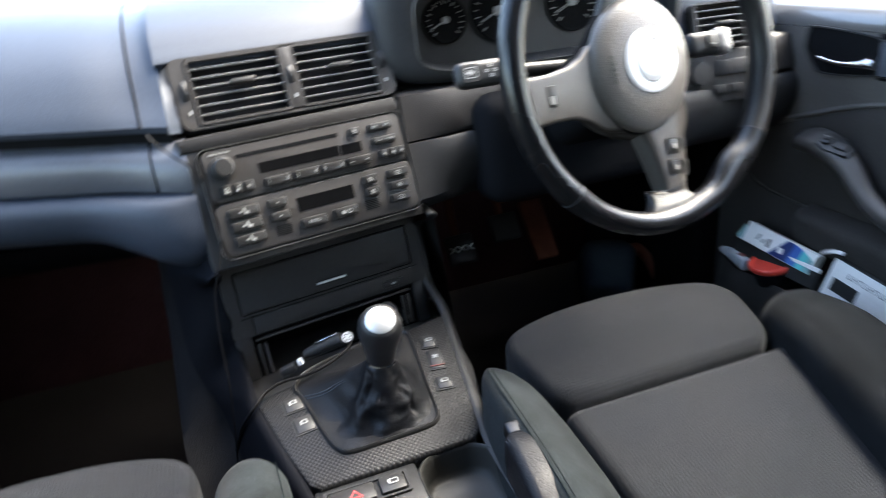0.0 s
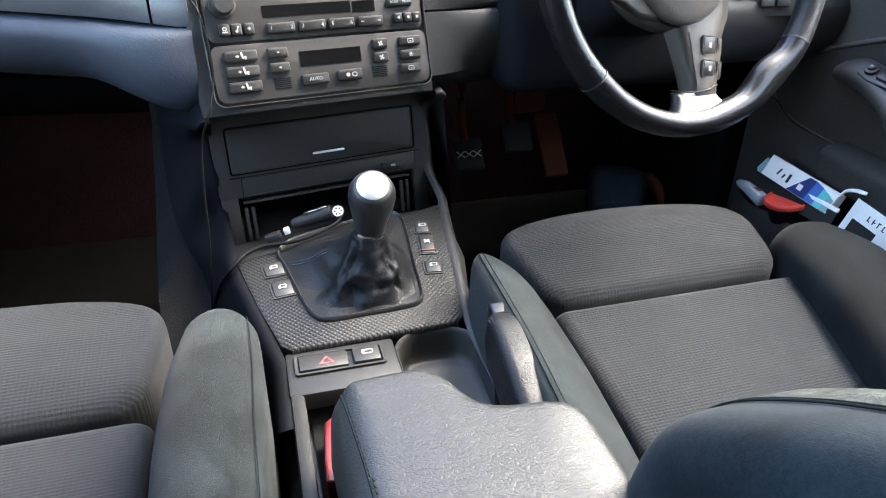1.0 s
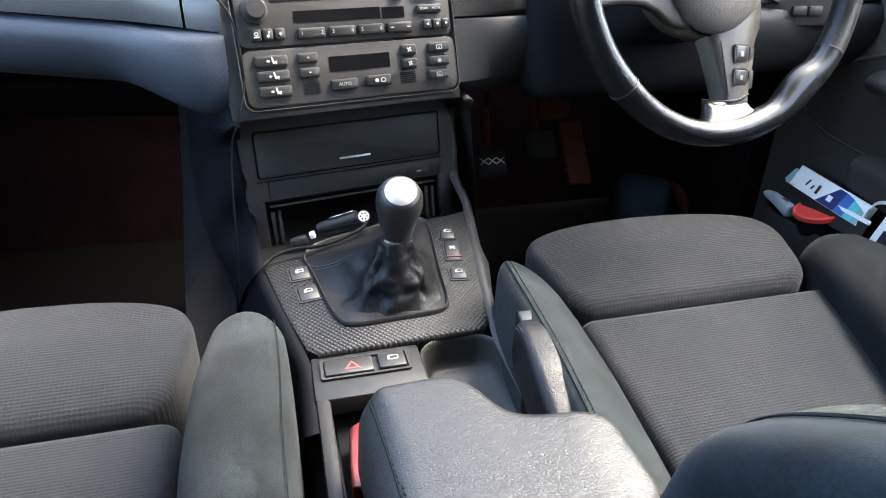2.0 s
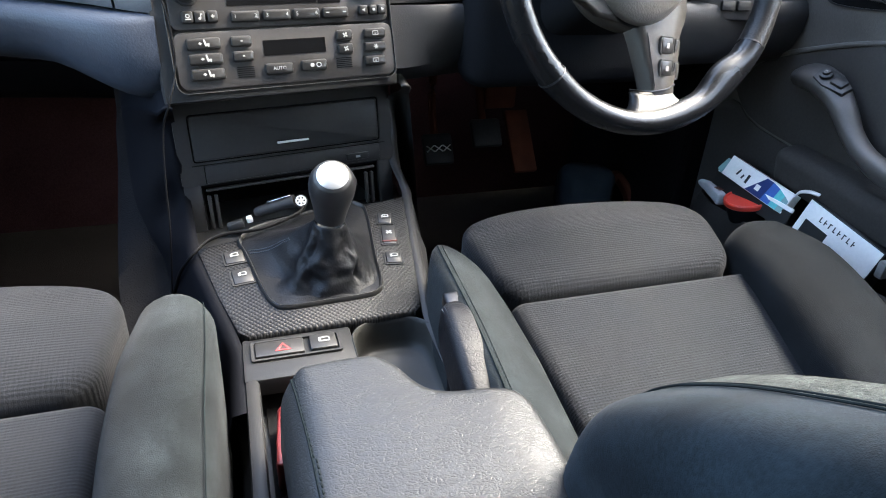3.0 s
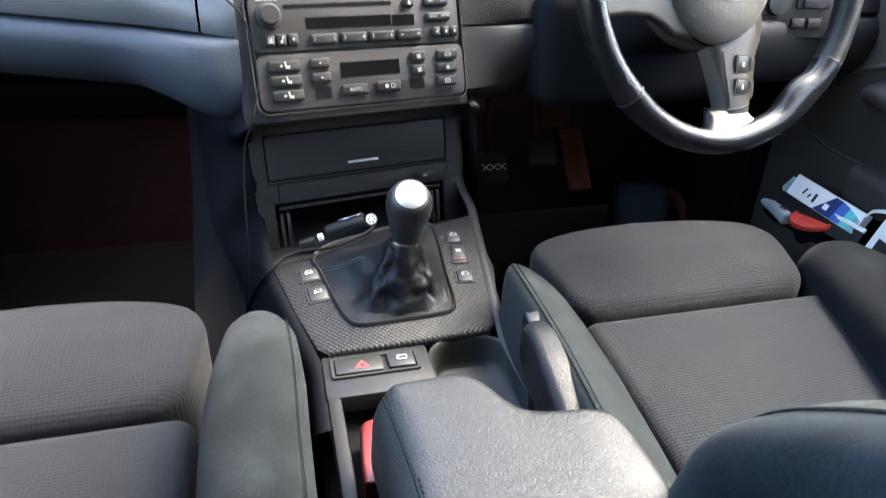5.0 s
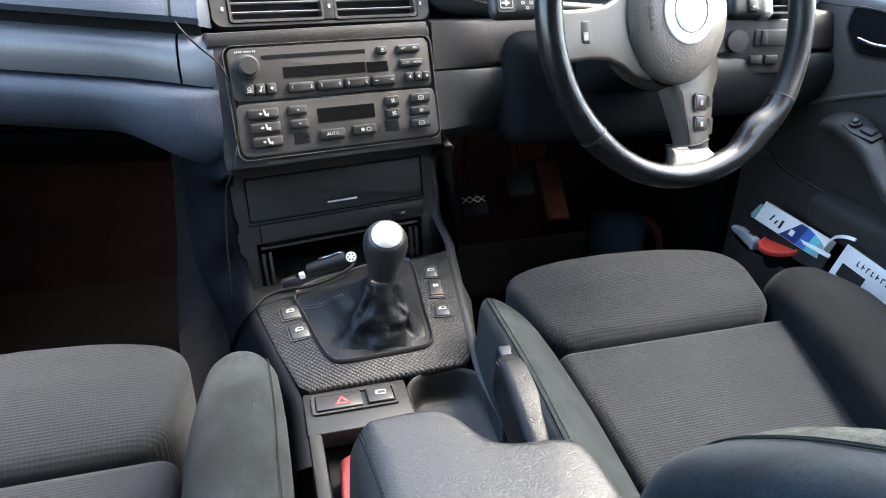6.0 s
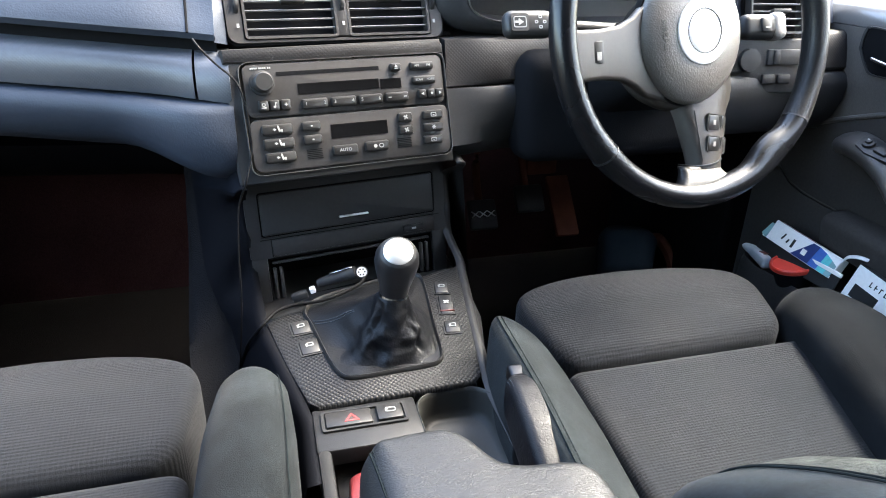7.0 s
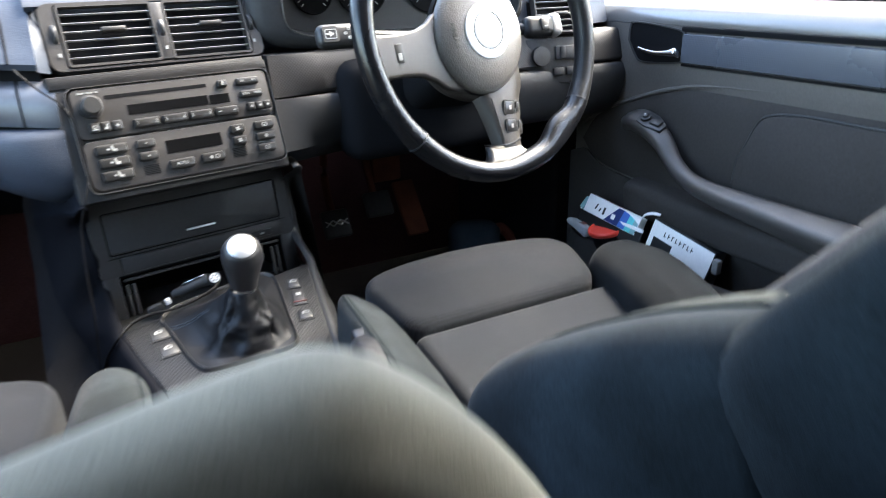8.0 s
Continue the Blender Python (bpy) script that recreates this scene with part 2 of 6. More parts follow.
DASH = material("dash_plastic", (0.022, 0.022, 0.023), 0.5, grain=0.25, grain_scale=700, var=0.15, spec=0.22)
SOFT = material("soft_dash_skin", (0.026, 0.032, 0.044), 0.48, grain=0.3, grain_scale=500, var=0.12, spec=0.22)
FASCIA = material("fascia_plastic", (0.036, 0.033, 0.031), 0.4, grain=0.08, grain_scale=1200, var=0.14, spec=0.28)
PANEL = material("console_plastic", (0.0245, 0.0241, 0.0243), 0.45, grain=0.15, grain_scale=900, var=0.15, spec=0.28)
CONSOLE = material("console_black_plastic", (0.0155, 0.0155, 0.016), 0.45, grain=0.15, grain_scale=900, var=0.15, spec=0.22)
TRIM = cubed(material("patterned_trim", (0.0135, 0.0133, 0.0137), 0.45, var=0.15, spec=0.2), 0.008, 0.55, depth=0.001)
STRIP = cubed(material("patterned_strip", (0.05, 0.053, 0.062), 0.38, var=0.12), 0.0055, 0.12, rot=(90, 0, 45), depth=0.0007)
# the same strip with the shade of the driver's side in its colour
SHADESTRIP = cubed(material("patterned_shaded_strip", (0.0165, 0.0152, 0.0148), 0.48, var=0.15, spec=0.2), 0.0062, 0.2, rot=(90, 0, 45), depth=0.0009)
STRIPD = cubed(material("patterned_door_strip", (0.062, 0.068, 0.082), 0.27, var=0.05, spec=0.6, rough_var=0.02), 0.006, 0.2, rot=(0, 90, 0), depth=0.0006)
BUTTON = material("button_plastic", (0.018, 0.0175, 0.0175), 0.42, var=0.1, spec=0.3)
KEYCAP = material("keycap_plastic", (0.016, 0.0152, 0.0145), 0.3, var=0.1, spec=0.4)
BEZEL = material("bezel_edge", (0.06, 0.056, 0.053), 0.3, var=0.3)
BLUETHREAD = material("blue_grey_thread", (0.03, 0.04, 0.055), 0.7, var=0.2, spec=0.2)
EDGE = material("pale_edge", (0.22, 0.21, 0.2), 0.35, var=0.2)
GLOSS = material("display_glass", (0.002, 0.002, 0.0023), 0.4, spec=0.06, var=0.05)
MARK = material("white_marking", (0.29, 0.29, 0.28), 0.5, var=0.2)
RED = material("red_marking", (0.4, 0.03, 0.03), 0.5, var=0.05)
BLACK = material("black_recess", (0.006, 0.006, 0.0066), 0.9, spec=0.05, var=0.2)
CHROME = material("brushed_metal", (0.6, 0.6, 0.6), 0.22, metal=1.0, var=0.1)
SILVER = material("satin_silver", (0.8, 0.8, 0.8), 0.35, metal=0.5, var=0.05)
LEATHER = pebbled(material("black_leather", (0.011, 0.011, 0.013), 0.46, var=0.2, grain=0.1), 700, -0.5, 0.0004)
GRIPHIDE = creased(pebbled(material("grip_leather", (0.0058, 0.0062, 0.0078), 0.44, var=0.3, var_scale=30, spec=0.16), 700, -0.3, 0.0003), 260, 0.4, 0.0004)
KNOBHIDE = pebbled(material("knob_leather", (0.0115, 0.0115, 0.0125), 0.4, var=0.15), 900, -0.3, 0.0002)
ARMHIDE = creased(pebbled(material("armrest_leather", (0.0135, 0.014, 0.0147), 0.45, var=0.25, var_scale=9, spec=0.28, rough_var=0.06), 650, -0.35, 0.0004), 430, 0.32, 0.0005, (0.5, 1, 1), 0.55)
RIMHIDE = pebbled(material("rim_leather", (0.0045, 0.0047, 0.0055), 0.27, var=0.12, var_scale=8, spec=0.32, rough_var=0.03), 700, -0.03, 0.0002)
RIMGRIP = pebbled(material("pierced_rim_leather", (0.0095, 0.0093, 0.0093), 0.36, var=0.2, spec=0.25), 420, 0.5, 0.0004)
PADHIDE = pebbled(material("airbag_skin", (0.09, 0.081, 0.073), 0.4, var=0.1), 520, -0.6, 0.0005)
CLOTH = ribbed(material("ribbed_cloth", (0.007, 0.0083, 0.0109), 0.85, var=0.4, var_scale=9, grain=0.7, grain_scale=1500, spec=0.15, sheen=0.05), 1, 0.0032, 0.28, 0.0005)
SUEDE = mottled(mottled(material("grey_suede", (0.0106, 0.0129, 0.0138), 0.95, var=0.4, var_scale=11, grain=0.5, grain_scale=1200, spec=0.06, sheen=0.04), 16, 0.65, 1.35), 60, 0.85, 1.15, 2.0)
# shaded copies of the suede: outer bolsters darker, backrests darker and bluer
SHADESUEDE = mottled(material("shaded_suede", (0.0053, 0.0062, 0.0072), 0.95, var=0.4, var_scale=11, grain=0.5, grain_scale=1200, spec=0.06, sheen=0.04), 14, 0.75, 1.25)
BLUESHADESUEDE = mottled(material("blue_shaded_suede", (0.0072, 0.0108, 0.0138), 0.95, var=0.5, var_scale=9, grain=0.25, grain_scale=1200, spec=0.05, sheen=0.03), 18, 0.75, 1.25)
# lit copy of the seat suede: the shoulder's brightness is in the colour
LITSUEDE = material("lit_suede", (0.082, 0.084, 0.073), 0.95, var=0.3, var_scale=20, grain=0.15, grain_scale=600, spec=0.06, sheen=0.1)
STITCH = material("stitch_thread", (0.0085, 0.0115, 0.012), 0.95, var=0.3, spec=0.05)
# worn nap, with the pale sheen of its grazing rim in the colour
PILLEDSHEEN = mottled(material("worn_sheen_suede", (0.036, 0.039, 0.036), 0.95, var=0.8, var_scale=70, grain=1.0, grain_scale=700, spec=0.05), 220, 0.6, 1.25, 1.0)
# carpet blackened for footwell shade; the felt is raised where little light falls
SHADECARPET = material("carpet", (0.0034, 0.0028, 0.003), 0.95, var=0.4, var_scale=12, grain=1.0, grain_scale=600, spec=0.08)
FELT = material("brown_felt", (0.044, 0.02, 0.0195), 0.95, var=0.4, var_scale=8, grain=1.0, grain_scale=500, spec=0.05)
TUNNEL = material("tunnel_carpet", (0.009, 0.0088, 0.0095), 0.95, var=0.3, var_scale=15, grain=1.0, grain_scale=600, spec=0.08)
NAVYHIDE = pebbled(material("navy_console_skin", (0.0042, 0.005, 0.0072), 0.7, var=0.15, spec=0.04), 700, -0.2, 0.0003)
SLEEVE = material("grey_card", (0.34, 0.35, 0.37), 0.7, var=0.2, var_scale=40)
# near black: on the column this colour also carries the wheel's shadow
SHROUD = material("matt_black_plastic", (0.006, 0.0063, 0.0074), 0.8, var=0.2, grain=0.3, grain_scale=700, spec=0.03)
# skin darkened to near black for the footwell's shade
FOOTSHADE = pebbled(material("shaded_footwell_skin", (0.0036, 0.0039, 0.0054), 0.7, var=0.15, spec=0.05), 700, -0.2, 0.0003)
GAITERHIDE = pebbled(material("creased_gaiter_leather", (0.0062, 0.0066, 0.0078), 0.46, var=0.3, var_scale=25, grain=0.12, spec=0.2), 420, -0.4, 0.0005)
LINING = material("grey_lining", (0.2, 0.2, 0.205), 0.9, var=0.08, grain=0.4, grain_scale=800)
PULLSKIN = material("pull_skin", (0.05, 0.045, 0.042), 0.42, grain=0.25, grain_scale=500, var=0.15, spec=0.35)
DOORSKIN = material("door_skin", (0.086, 0.078, 0.072), 0.42, grain=0.3, grain_scale=500, var=0.15, spec=0.4)
# for the unseen walls: tone kept up for the fill light they bounce
FILLSKIN = material("unseen_fill_lining", (0.098, 0.095, 0.09), 0.6, grain=0.3, grain_scale=500, var=0.15, spec=0.3)
TOPSKIN = material("sill_skin", (0.085, 0.08, 0.075), 0.22, grain=0.06, grain_scale=500, var=0.08, spec=0.8)
TRAY = material("tray_plastic", (0.024, 0.024, 0.0225), 0.5, grain=0.1, grain_scale=900, spec=0.3)
DOORCLOTH = material("door_cloth", (0.038, 0.034, 0.032), 0.9, var=0.2, grain=0.6, grain_scale=1200, spec=0.15)
PAPER = material("white_card", (0.78, 0.765, 0.74), 0.6, var=0.06)
NAVY = material("navy_print", (0.012, 0.03, 0.13), 0.5, var=0.1)
BLUE = material("blue_print", (0.04, 0.12, 0.4), 0.5, var=0.15)
TEAL = material("teal_print", (0.1, 0.5, 0.5), 0.5, var=0.15)
REDCAP = material("red_plastic", (0.55, 0.045, 0.03), 0.4, var=0.08)
TEALPALE = material("pale_teal", (0.2, 0.35, 0.36), 0.5, var=0.1)
REDDARK = material("dark_red", (0.12, 0.02, 0.015), 0.4)
DULLRED = material("dull_red", (0.11, 0.008, 0.008), 0.5, var=0.2)
INK = material("black_ink", (0.01, 0.01, 0.01), 0.5, var=0.1)
RUBBER = material("rubber", (0.024, 0.024, 0.025), 0.6, var=0.2, spec=0.3)
DENIM = material("blue_grey_cloth", (0.022, 0.031, 0.04), 0.95, var=0.4, var_scale=20, grain=0.6, grain_scale=900, spec=0.05)
CABLEBLACK = material("cable_sheath", (0.0035, 0.0035, 0.004), 0.6, var=0.2, spec=0.1)
RUST = material("rusty_metal", (0.13, 0.044, 0.026), 0.85, var=0.4, var_scale=30, spec=0.2)
ASPHALT = material("asphalt", (0.12, 0.118, 0.114), 0.9, var=0.3, var_scale=3, grain=0.5, grain_scale=80)
PAINT = material("car_paint", (0.03, 0.035, 0.05), 0.25, var=0.05)


def sweep(bm, pts, ws, hs, r=0.02, up=(0, 0, 1), steps=4, round_ends=(0.02, 0.02), n=5, m=Matrix(), crown=0.0):
    """A padded bar: a rounded section, w across and h deep, carried along points that its top follows."""
    pts, up = spline([Vector(p) for p in pts], steps), Vector(up)
    k = len(pts)

    def at(vals, f):
        x = f * (len(vals) - 1)
        i = min(int(x), len(vals) - 2)
        return lerp(vals[i], vals[i + 1], x - i)

    stations = []
    for i, p in enumerate(pts):
        d = (pts[min(i + 1, k - 1)] - pts[max(i - 1, 0)]).normalized()
        stations.append((p, d, at(ws, i / (k - 1)), at(hs, i / (k - 1))))
    full = []
    a, b = round_ends
    p, d, w, h = stations[0]
    for t in (1.0, 0.85, 0.5, 0.15):
        full.append((p - d * a * t, d, w, h, 1 - math.sqrt(max(0, 1 - t * t)), a))
    full += [(p, d, w, h, 0.0, 0) for p, d, w, h in stations]
    p, d, w, h = stations[-1]
    for t in (0.15, 0.5, 0.85, 1.0):
        full.append((p + d * b * t, d, w, h, 1 - math.sqrt(max(0, 1 - t * t)), b))
    rings = []
    for p, d, w, h, s, e in full:
        side = d.cross(up).normalized()
        nor = side.cross(d).normalized()
        w2, h2 = max(w - 2 * e * s, 0.002), max(h - 2 * e * s, 0.002)
        rings.append([m @ (p + side * x + nor * (y - h / 2 + (crown * (1 - (2 * x / w) ** 2) if y > 0 else 0))) for x, y in rr(w2, h2, r, n)])
    return loft(bm, rings)


def inset(o, d):
    """A clockwise outline moved inwards."""
    n = len(o)
    got = []
    for i in range(n):
        a, b = Vector(o[i - 1]), Vector(o[(i + 1) % n])
        t = (b - a).normalized()
        c = Vector(o[i]) + Vector((t.y, -t.x)) * d
        got.append((c.x, c.y))
    return got


def pillow(bm, outline, top, h, r, crown=0.0, centre=None, slope=0.0):
    """A stuffed pad on a clockwise outline: walls h deep, edges rounded by r, a nearly flat crowned top that follows top(x, y)."""
    cx_ = sum(p[0] for p in outline) / len(outline) if centre is None else centre[0]
    cy_ = sum(p[1] for p in outline) / len(outline) if centre is None else centre[1]
    rings = []
    for z in (h, (h + r) / 2):
        rings.append([(x, y, top(x, y) - z) for x, y in inset(outline, 0.003 if z == h else -slope * 0.4)])
    for a in (0, 15, 30, 45, 60, 75, 90):
        d, z = r * (1 - math.cos(radians(a))), r * (1 - math.sin(radians(a)))
        rings.append([(x, y, top(x, y) - z) for x, y in inset(outline, d)])
    edge_ = inset(outline, r)
    for k in (0.94, 0.86, 0.75, 0.62, 0.46, 0.3, 0.14, 0.04):
        rings.append([(x, y, top(x, y) + crown * (1 - k * k)) for x, y in [(cx_ + (x - cx_) * k, cy_ + (y - cy_) * k) for x, y in edge_]])
    return loft(bm, rings)


def curve2(pts, steps=4):
    return [(p.x, p.y) for p in spline([Vector((x, y, 0)) for x, y in pts + pts[:1]], steps)][:-1]


def table_z(rows):
    """Height along y by straight pieces, softened."""
    def at(y):
        if y <= rows[0][0]:
            return rows[0][1]
        for (y0, z0), (y1, z1) in zip(rows, rows[1:]):
            if y <= y1:
                f = (y - y0) / (y1 - y0)
                return lerp(z0, z1, f)
        return rows[-1][1]
    return lambda x, y: (at(y - 0.012) + at(y) * 2 + at(y + 0.012)) / 4


# ---- the car's shell ----
bm = rbox(bmnew(), (400, 400, 0.1), 0, T(0, 0, -0.35))
setting(part("ground", bm, ASPHALT, smooth=0), "grey asphalt ground round the parked car", "ground")
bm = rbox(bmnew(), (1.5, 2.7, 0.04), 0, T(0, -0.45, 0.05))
setting(part("floor", bm, SHADECARPET, smooth=0), "carpeted car floor with footwell shade in its colour", "floor")
bm = rbox(bmnew(), (1.5, 0.04, 0.6), 0, T(0, 0.85, 0.372))
setting(part("wall_front", bm, FELT, smooth=0), "dark red-brown felted bulkhead behind the pedals", "bulkhead")
bm = rbox(bmnew(), (1.42, 1.75, 0.04), 0.01, T(0, -0.9, 1.2))
setting(part("ceiling", bm, LINING, smooth=0), "light grey fabric car headlining", "ceiling")
bm = rbox(bmnew(), (0.05, 2.7, 0.62), 0, T(-0.78, -0.45, 0.34))
rbox(bm, (0.05, 1.2, 0.56), 0, T(-0.74, -1.2, 0.93))
setting(part("wall_left", bm, FILLSKIN, smooth=0), "dark passenger side door and rear body side", "car body")
bm = rbox(bmnew(), (0.05, 1.2, 0.56), 0, T(0.76, -1.2, 0.93))
rbox(bm, (0.05, 1.1, 0.66), 0, T(0.8, -1.25, 0.36))
rbox(bm, (0.05, 0.4, 0.66), 0, T(0.81, 0.8, 0.36))
setting(part("wall_right", bm, FILLSKIN, smooth=0), "dark rear body side with pillars", "car body")
# added out of view, up to the ceiling, to block light from behind
bm = rbox(bmnew(), (1.5, 0.14, 1.14), 0.03, T(0, -1.72, 0.63))
setting(part("wall_rear", bm, FILLSKIN, smooth=0), "unseen dark wall added to close the cabin to rear light", "car body")
bm = bmnew()
for s in (-1, 1):
    tube(bm, [(s * 0.76, 0.75, 0.78), (s * 0.72, 0.4, 1.0), (s * 0.66, -0.02, 1.19)], 0.04, 8)
tube(bm, [(-0.68, -0.03, 1.2), (0.68, -0.03, 1.2)], 0.03, 8)
setting(part("trim", bm, LINING), "grey windscreen pillars and roof rail", "pillar")
bm = rbox(bmnew(), (1.7, 1.1, 0.05), 0.02, T(0, 1.55, 0.74))
rbox(bm, (1.7, 0.6, 0.3), 0.02, T(0, 1.15, 0.6))
setting(part("bonnet", bm, PAINT, smooth=0), "dark painted bonnet outside the windscreen", "bonnet")

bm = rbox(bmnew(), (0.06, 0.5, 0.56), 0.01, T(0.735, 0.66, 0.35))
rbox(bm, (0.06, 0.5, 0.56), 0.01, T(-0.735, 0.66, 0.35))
setting(part("kick_panel", bm, SHADECARPET, smooth=0), "carpeted footwell sides with shade in their colour", "footwell lining")

# ---- dashboard ----
FA = plane(-0.003, 0.198, 0.534, 10.4, 16.9)
VE = plane(-0.008, 0.266, 0.671, 7.9, 20.2)
TR = plane(-0.007, 0.247, 0.437, 10.5, 9.7)
dash = thing("dashboard", (0, 0.4, 0.6), "dark blue-black padded car dashboard with a patterned trim strip", "dashboard")


def dash_line(x):
    """How far the passenger side stands off, and how much it rises, at x."""
    d = max(-0.178 - x, -0.03)
    near = max(0.0, min(1.0, (x + 0.22) / 0.08))
    return 0.23 + 0.19 * min(d, 0.25) + 0.05 * max(d - 0.25, 0) - 0.012 * near * near, 0.075 * min(d, 0.3)


def blend(x, z):
    """How the passenger side swings to meet the radio housing and the vents."""
    near = max(0.0, min(1.0, (x + 0.24) / 0.09))
    table = ((0.5, -0.022), (0.56, -0.022), (0.6, -0.013), (0.64, -0.006), (0.67, 0.004), (0.7, 0.018), (0.78, 0.02))
    g = table[-1][1]
    for (z0, g0), (z1, g1) in zip(table, table[1:]):
        if z <= z1:
            g = lerp(g0, g1, max(0.0, (z - z0) / (z1 - z0)))
            break
    return near * near * (3 - 2 * near) * g


def across(profile, xs):
    rings = []
    for x in xs:
        y0, z0 = dash_line(x)
        rings.append([(x, y0 + y + blend(x, z), z + z0) for y, z in profile])
    return rings


XS = [-0.76, -0.65, -0.55, -0.46, -0.4, -0.34, -0.28, -0.245, -0.225, -0.205, -0.19, -0.178, -0.166, -0.156, -0.15]
pad_profile = spline([Vector((y, z, 0)) for y, z in ((0.6, 0.785), (0.4, 0.8), (0.22, 0.795), (0.12, 0.778), (0.05, 0.742), (0.012, 0.7), (0.0, 0.68))], 3)
pad_profile = [(p.x, p.y) for p in pad_profile] + [(0.006, 0.673), (0.03, 0.672), (0.6, 0.672)]
part("top_pad", loft(bmnew(), across(pad_profile, XS)), SOFT, dash, "blue-black soft upper pad")
strip_profile = [(0.6, 0.661), (0.03, 0.661), (0.016, 0.6592), (0.007, 0.6555), (0.001, 0.65), (-0.0025, 0.6435), (-0.004, 0.635), (-0.003, 0.62), (0.0, 0.612), (0.006, 0.6105), (0.6, 0.6105)]
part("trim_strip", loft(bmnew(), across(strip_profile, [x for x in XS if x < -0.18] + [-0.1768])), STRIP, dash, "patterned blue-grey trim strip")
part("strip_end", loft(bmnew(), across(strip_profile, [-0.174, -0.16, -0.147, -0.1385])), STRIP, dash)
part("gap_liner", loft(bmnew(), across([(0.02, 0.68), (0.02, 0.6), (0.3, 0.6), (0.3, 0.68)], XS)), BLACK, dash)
def level(x, z):
    """The y at which the dash lies flush with the radio's face."""
    return 0.198 + 0.1835 * (x + 0.003) + 0.309 * (z - 0.534)


GLOVE_FAR = ((0.5, 0.6085), (0.004, 0.6085), (-0.008, 0.604), (-0.012, 0.596), (-0.012, 0.588), (-0.009, 0.579), (-0.003, 0.569), (0.006, 0.559), (0.018, 0.55), (0.034, 0.542), (0.055, 0.535), (0.085, 0.529), (0.12, 0.525), (0.2, 0.52), (0.34, 0.514), (0.5, 0.512))
GLOVE_NEAR = ((0.3, 0.6085), (0.008, 0.6085), (0.002, 0.606), (0.0, 0.6), (0.0, 0.592), (0.0, 0.582), (0.001, 0.571), (0.004, 0.56), (0.009, 0.549), (0.016, 0.539), (0.026, 0.53), (0.04, 0.522), (0.058, 0.516), (0.09, 0.51), (0.18, 0.502), (0.3, 0.496))


def glove_ring(x):
    w = max(0.0, min(1.0, (x + 0.27) / 0.125))
    w = w * w * (3 - 2 * w)
    y0, z0 = dash_line(x)
    return [(x, lerp(y0 + a, level(x, z1) + b, w), lerp(z + z0, z1, w)) for (a, z), (b, z1) in zip(GLOVE_FAR, GLOVE_NEAR)]


GXS = [-0.76, -0.65, -0.55, -0.46, -0.4, -0.35, -0.32, -0.295, -0.275, -0.255, -0.235, -0.215, -0.195, -0.178, -0.163, -0.15, -0.142, -0.1375]
part("glovebox", loft(bmnew(), [glove_ring(x) for x in GXS]), SOFT, dash, "blue-black glovebox lid and lower dash", smooth=60)
bm = bmnew()
y0, z0 = dash_line(-0.178)
tube(bm, [(-0.178 - 0.03 * y, y0 + y - 0.0002 + blend(-0.178 - 0.03 * y, z), z + z0) for y, z in ((0.22, 0.7955), (0.12, 0.7785), (0.05, 0.7425), (0.012, 0.7005), (-0.0005, 0.68))], 0.0014, 6)
part("pad_seam", bm, BLACK, dash, "thin seam across the pad")
bm = bmnew()
tube(bm, [tuple(Vector(glove_ring(x)[11]) + Vector((0, 0, -0.001))) for x in GXS[:-7]], 0.0022, 6)
part("lower_edge", bm, DASH, dash)
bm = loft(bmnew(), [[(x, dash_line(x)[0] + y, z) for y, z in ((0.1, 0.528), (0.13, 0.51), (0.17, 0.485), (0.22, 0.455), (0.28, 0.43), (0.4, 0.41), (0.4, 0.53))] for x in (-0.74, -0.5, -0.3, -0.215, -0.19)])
part("under_panel", bm, FOOTSHADE, dash, "panel under the glovebox with shade in its colour", smooth=60)

# centre of the dash: top pad, vent block, radio housing
top_c = spline([Vector((y, z, 0)) for y, z in ((0.83, 0.785), (0.6, 0.8), (0.42, 0.8), (0.335, 0.775), (0.3, 0.747), (0.292, 0.738))], 3)
ring = [(p.x, p.y) for p in top_c] + [(0.31, 0.72), (0.8, 0.7)]
part("centre_pad", loft(bmnew(), [[(x, y + 0.14 * x + dy, z) for y, z in ring] for x, dy in ((-0.152, 0.0), (-0.13, 0), (0, 0), (0.13, 0), (0.16, 0.0))]), SOFT, dash)
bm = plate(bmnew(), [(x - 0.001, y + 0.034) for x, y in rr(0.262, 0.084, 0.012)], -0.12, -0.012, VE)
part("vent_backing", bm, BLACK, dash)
# black plate put in for the line of shadow under the vents
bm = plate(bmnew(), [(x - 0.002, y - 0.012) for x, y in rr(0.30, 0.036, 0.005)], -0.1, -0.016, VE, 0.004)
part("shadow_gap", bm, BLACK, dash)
hous = [(-0.137, -0.011), (0.1265, -0.011), (0.1275, 0.05), (0.1265, 0.134), (-0.137, 0.134)]
part("radio_housing", plate(bmnew(), hous, -0.16, -0.003, FA, 0.006), PANEL, dash)
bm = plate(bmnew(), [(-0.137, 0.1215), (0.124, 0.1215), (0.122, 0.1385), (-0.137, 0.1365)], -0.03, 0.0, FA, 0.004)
part("upper_strip", bm, SHADESTRIP, dash, "patterned strip above the radio")

bm = bmnew()
y0, z0 = dash_line(-0.15)
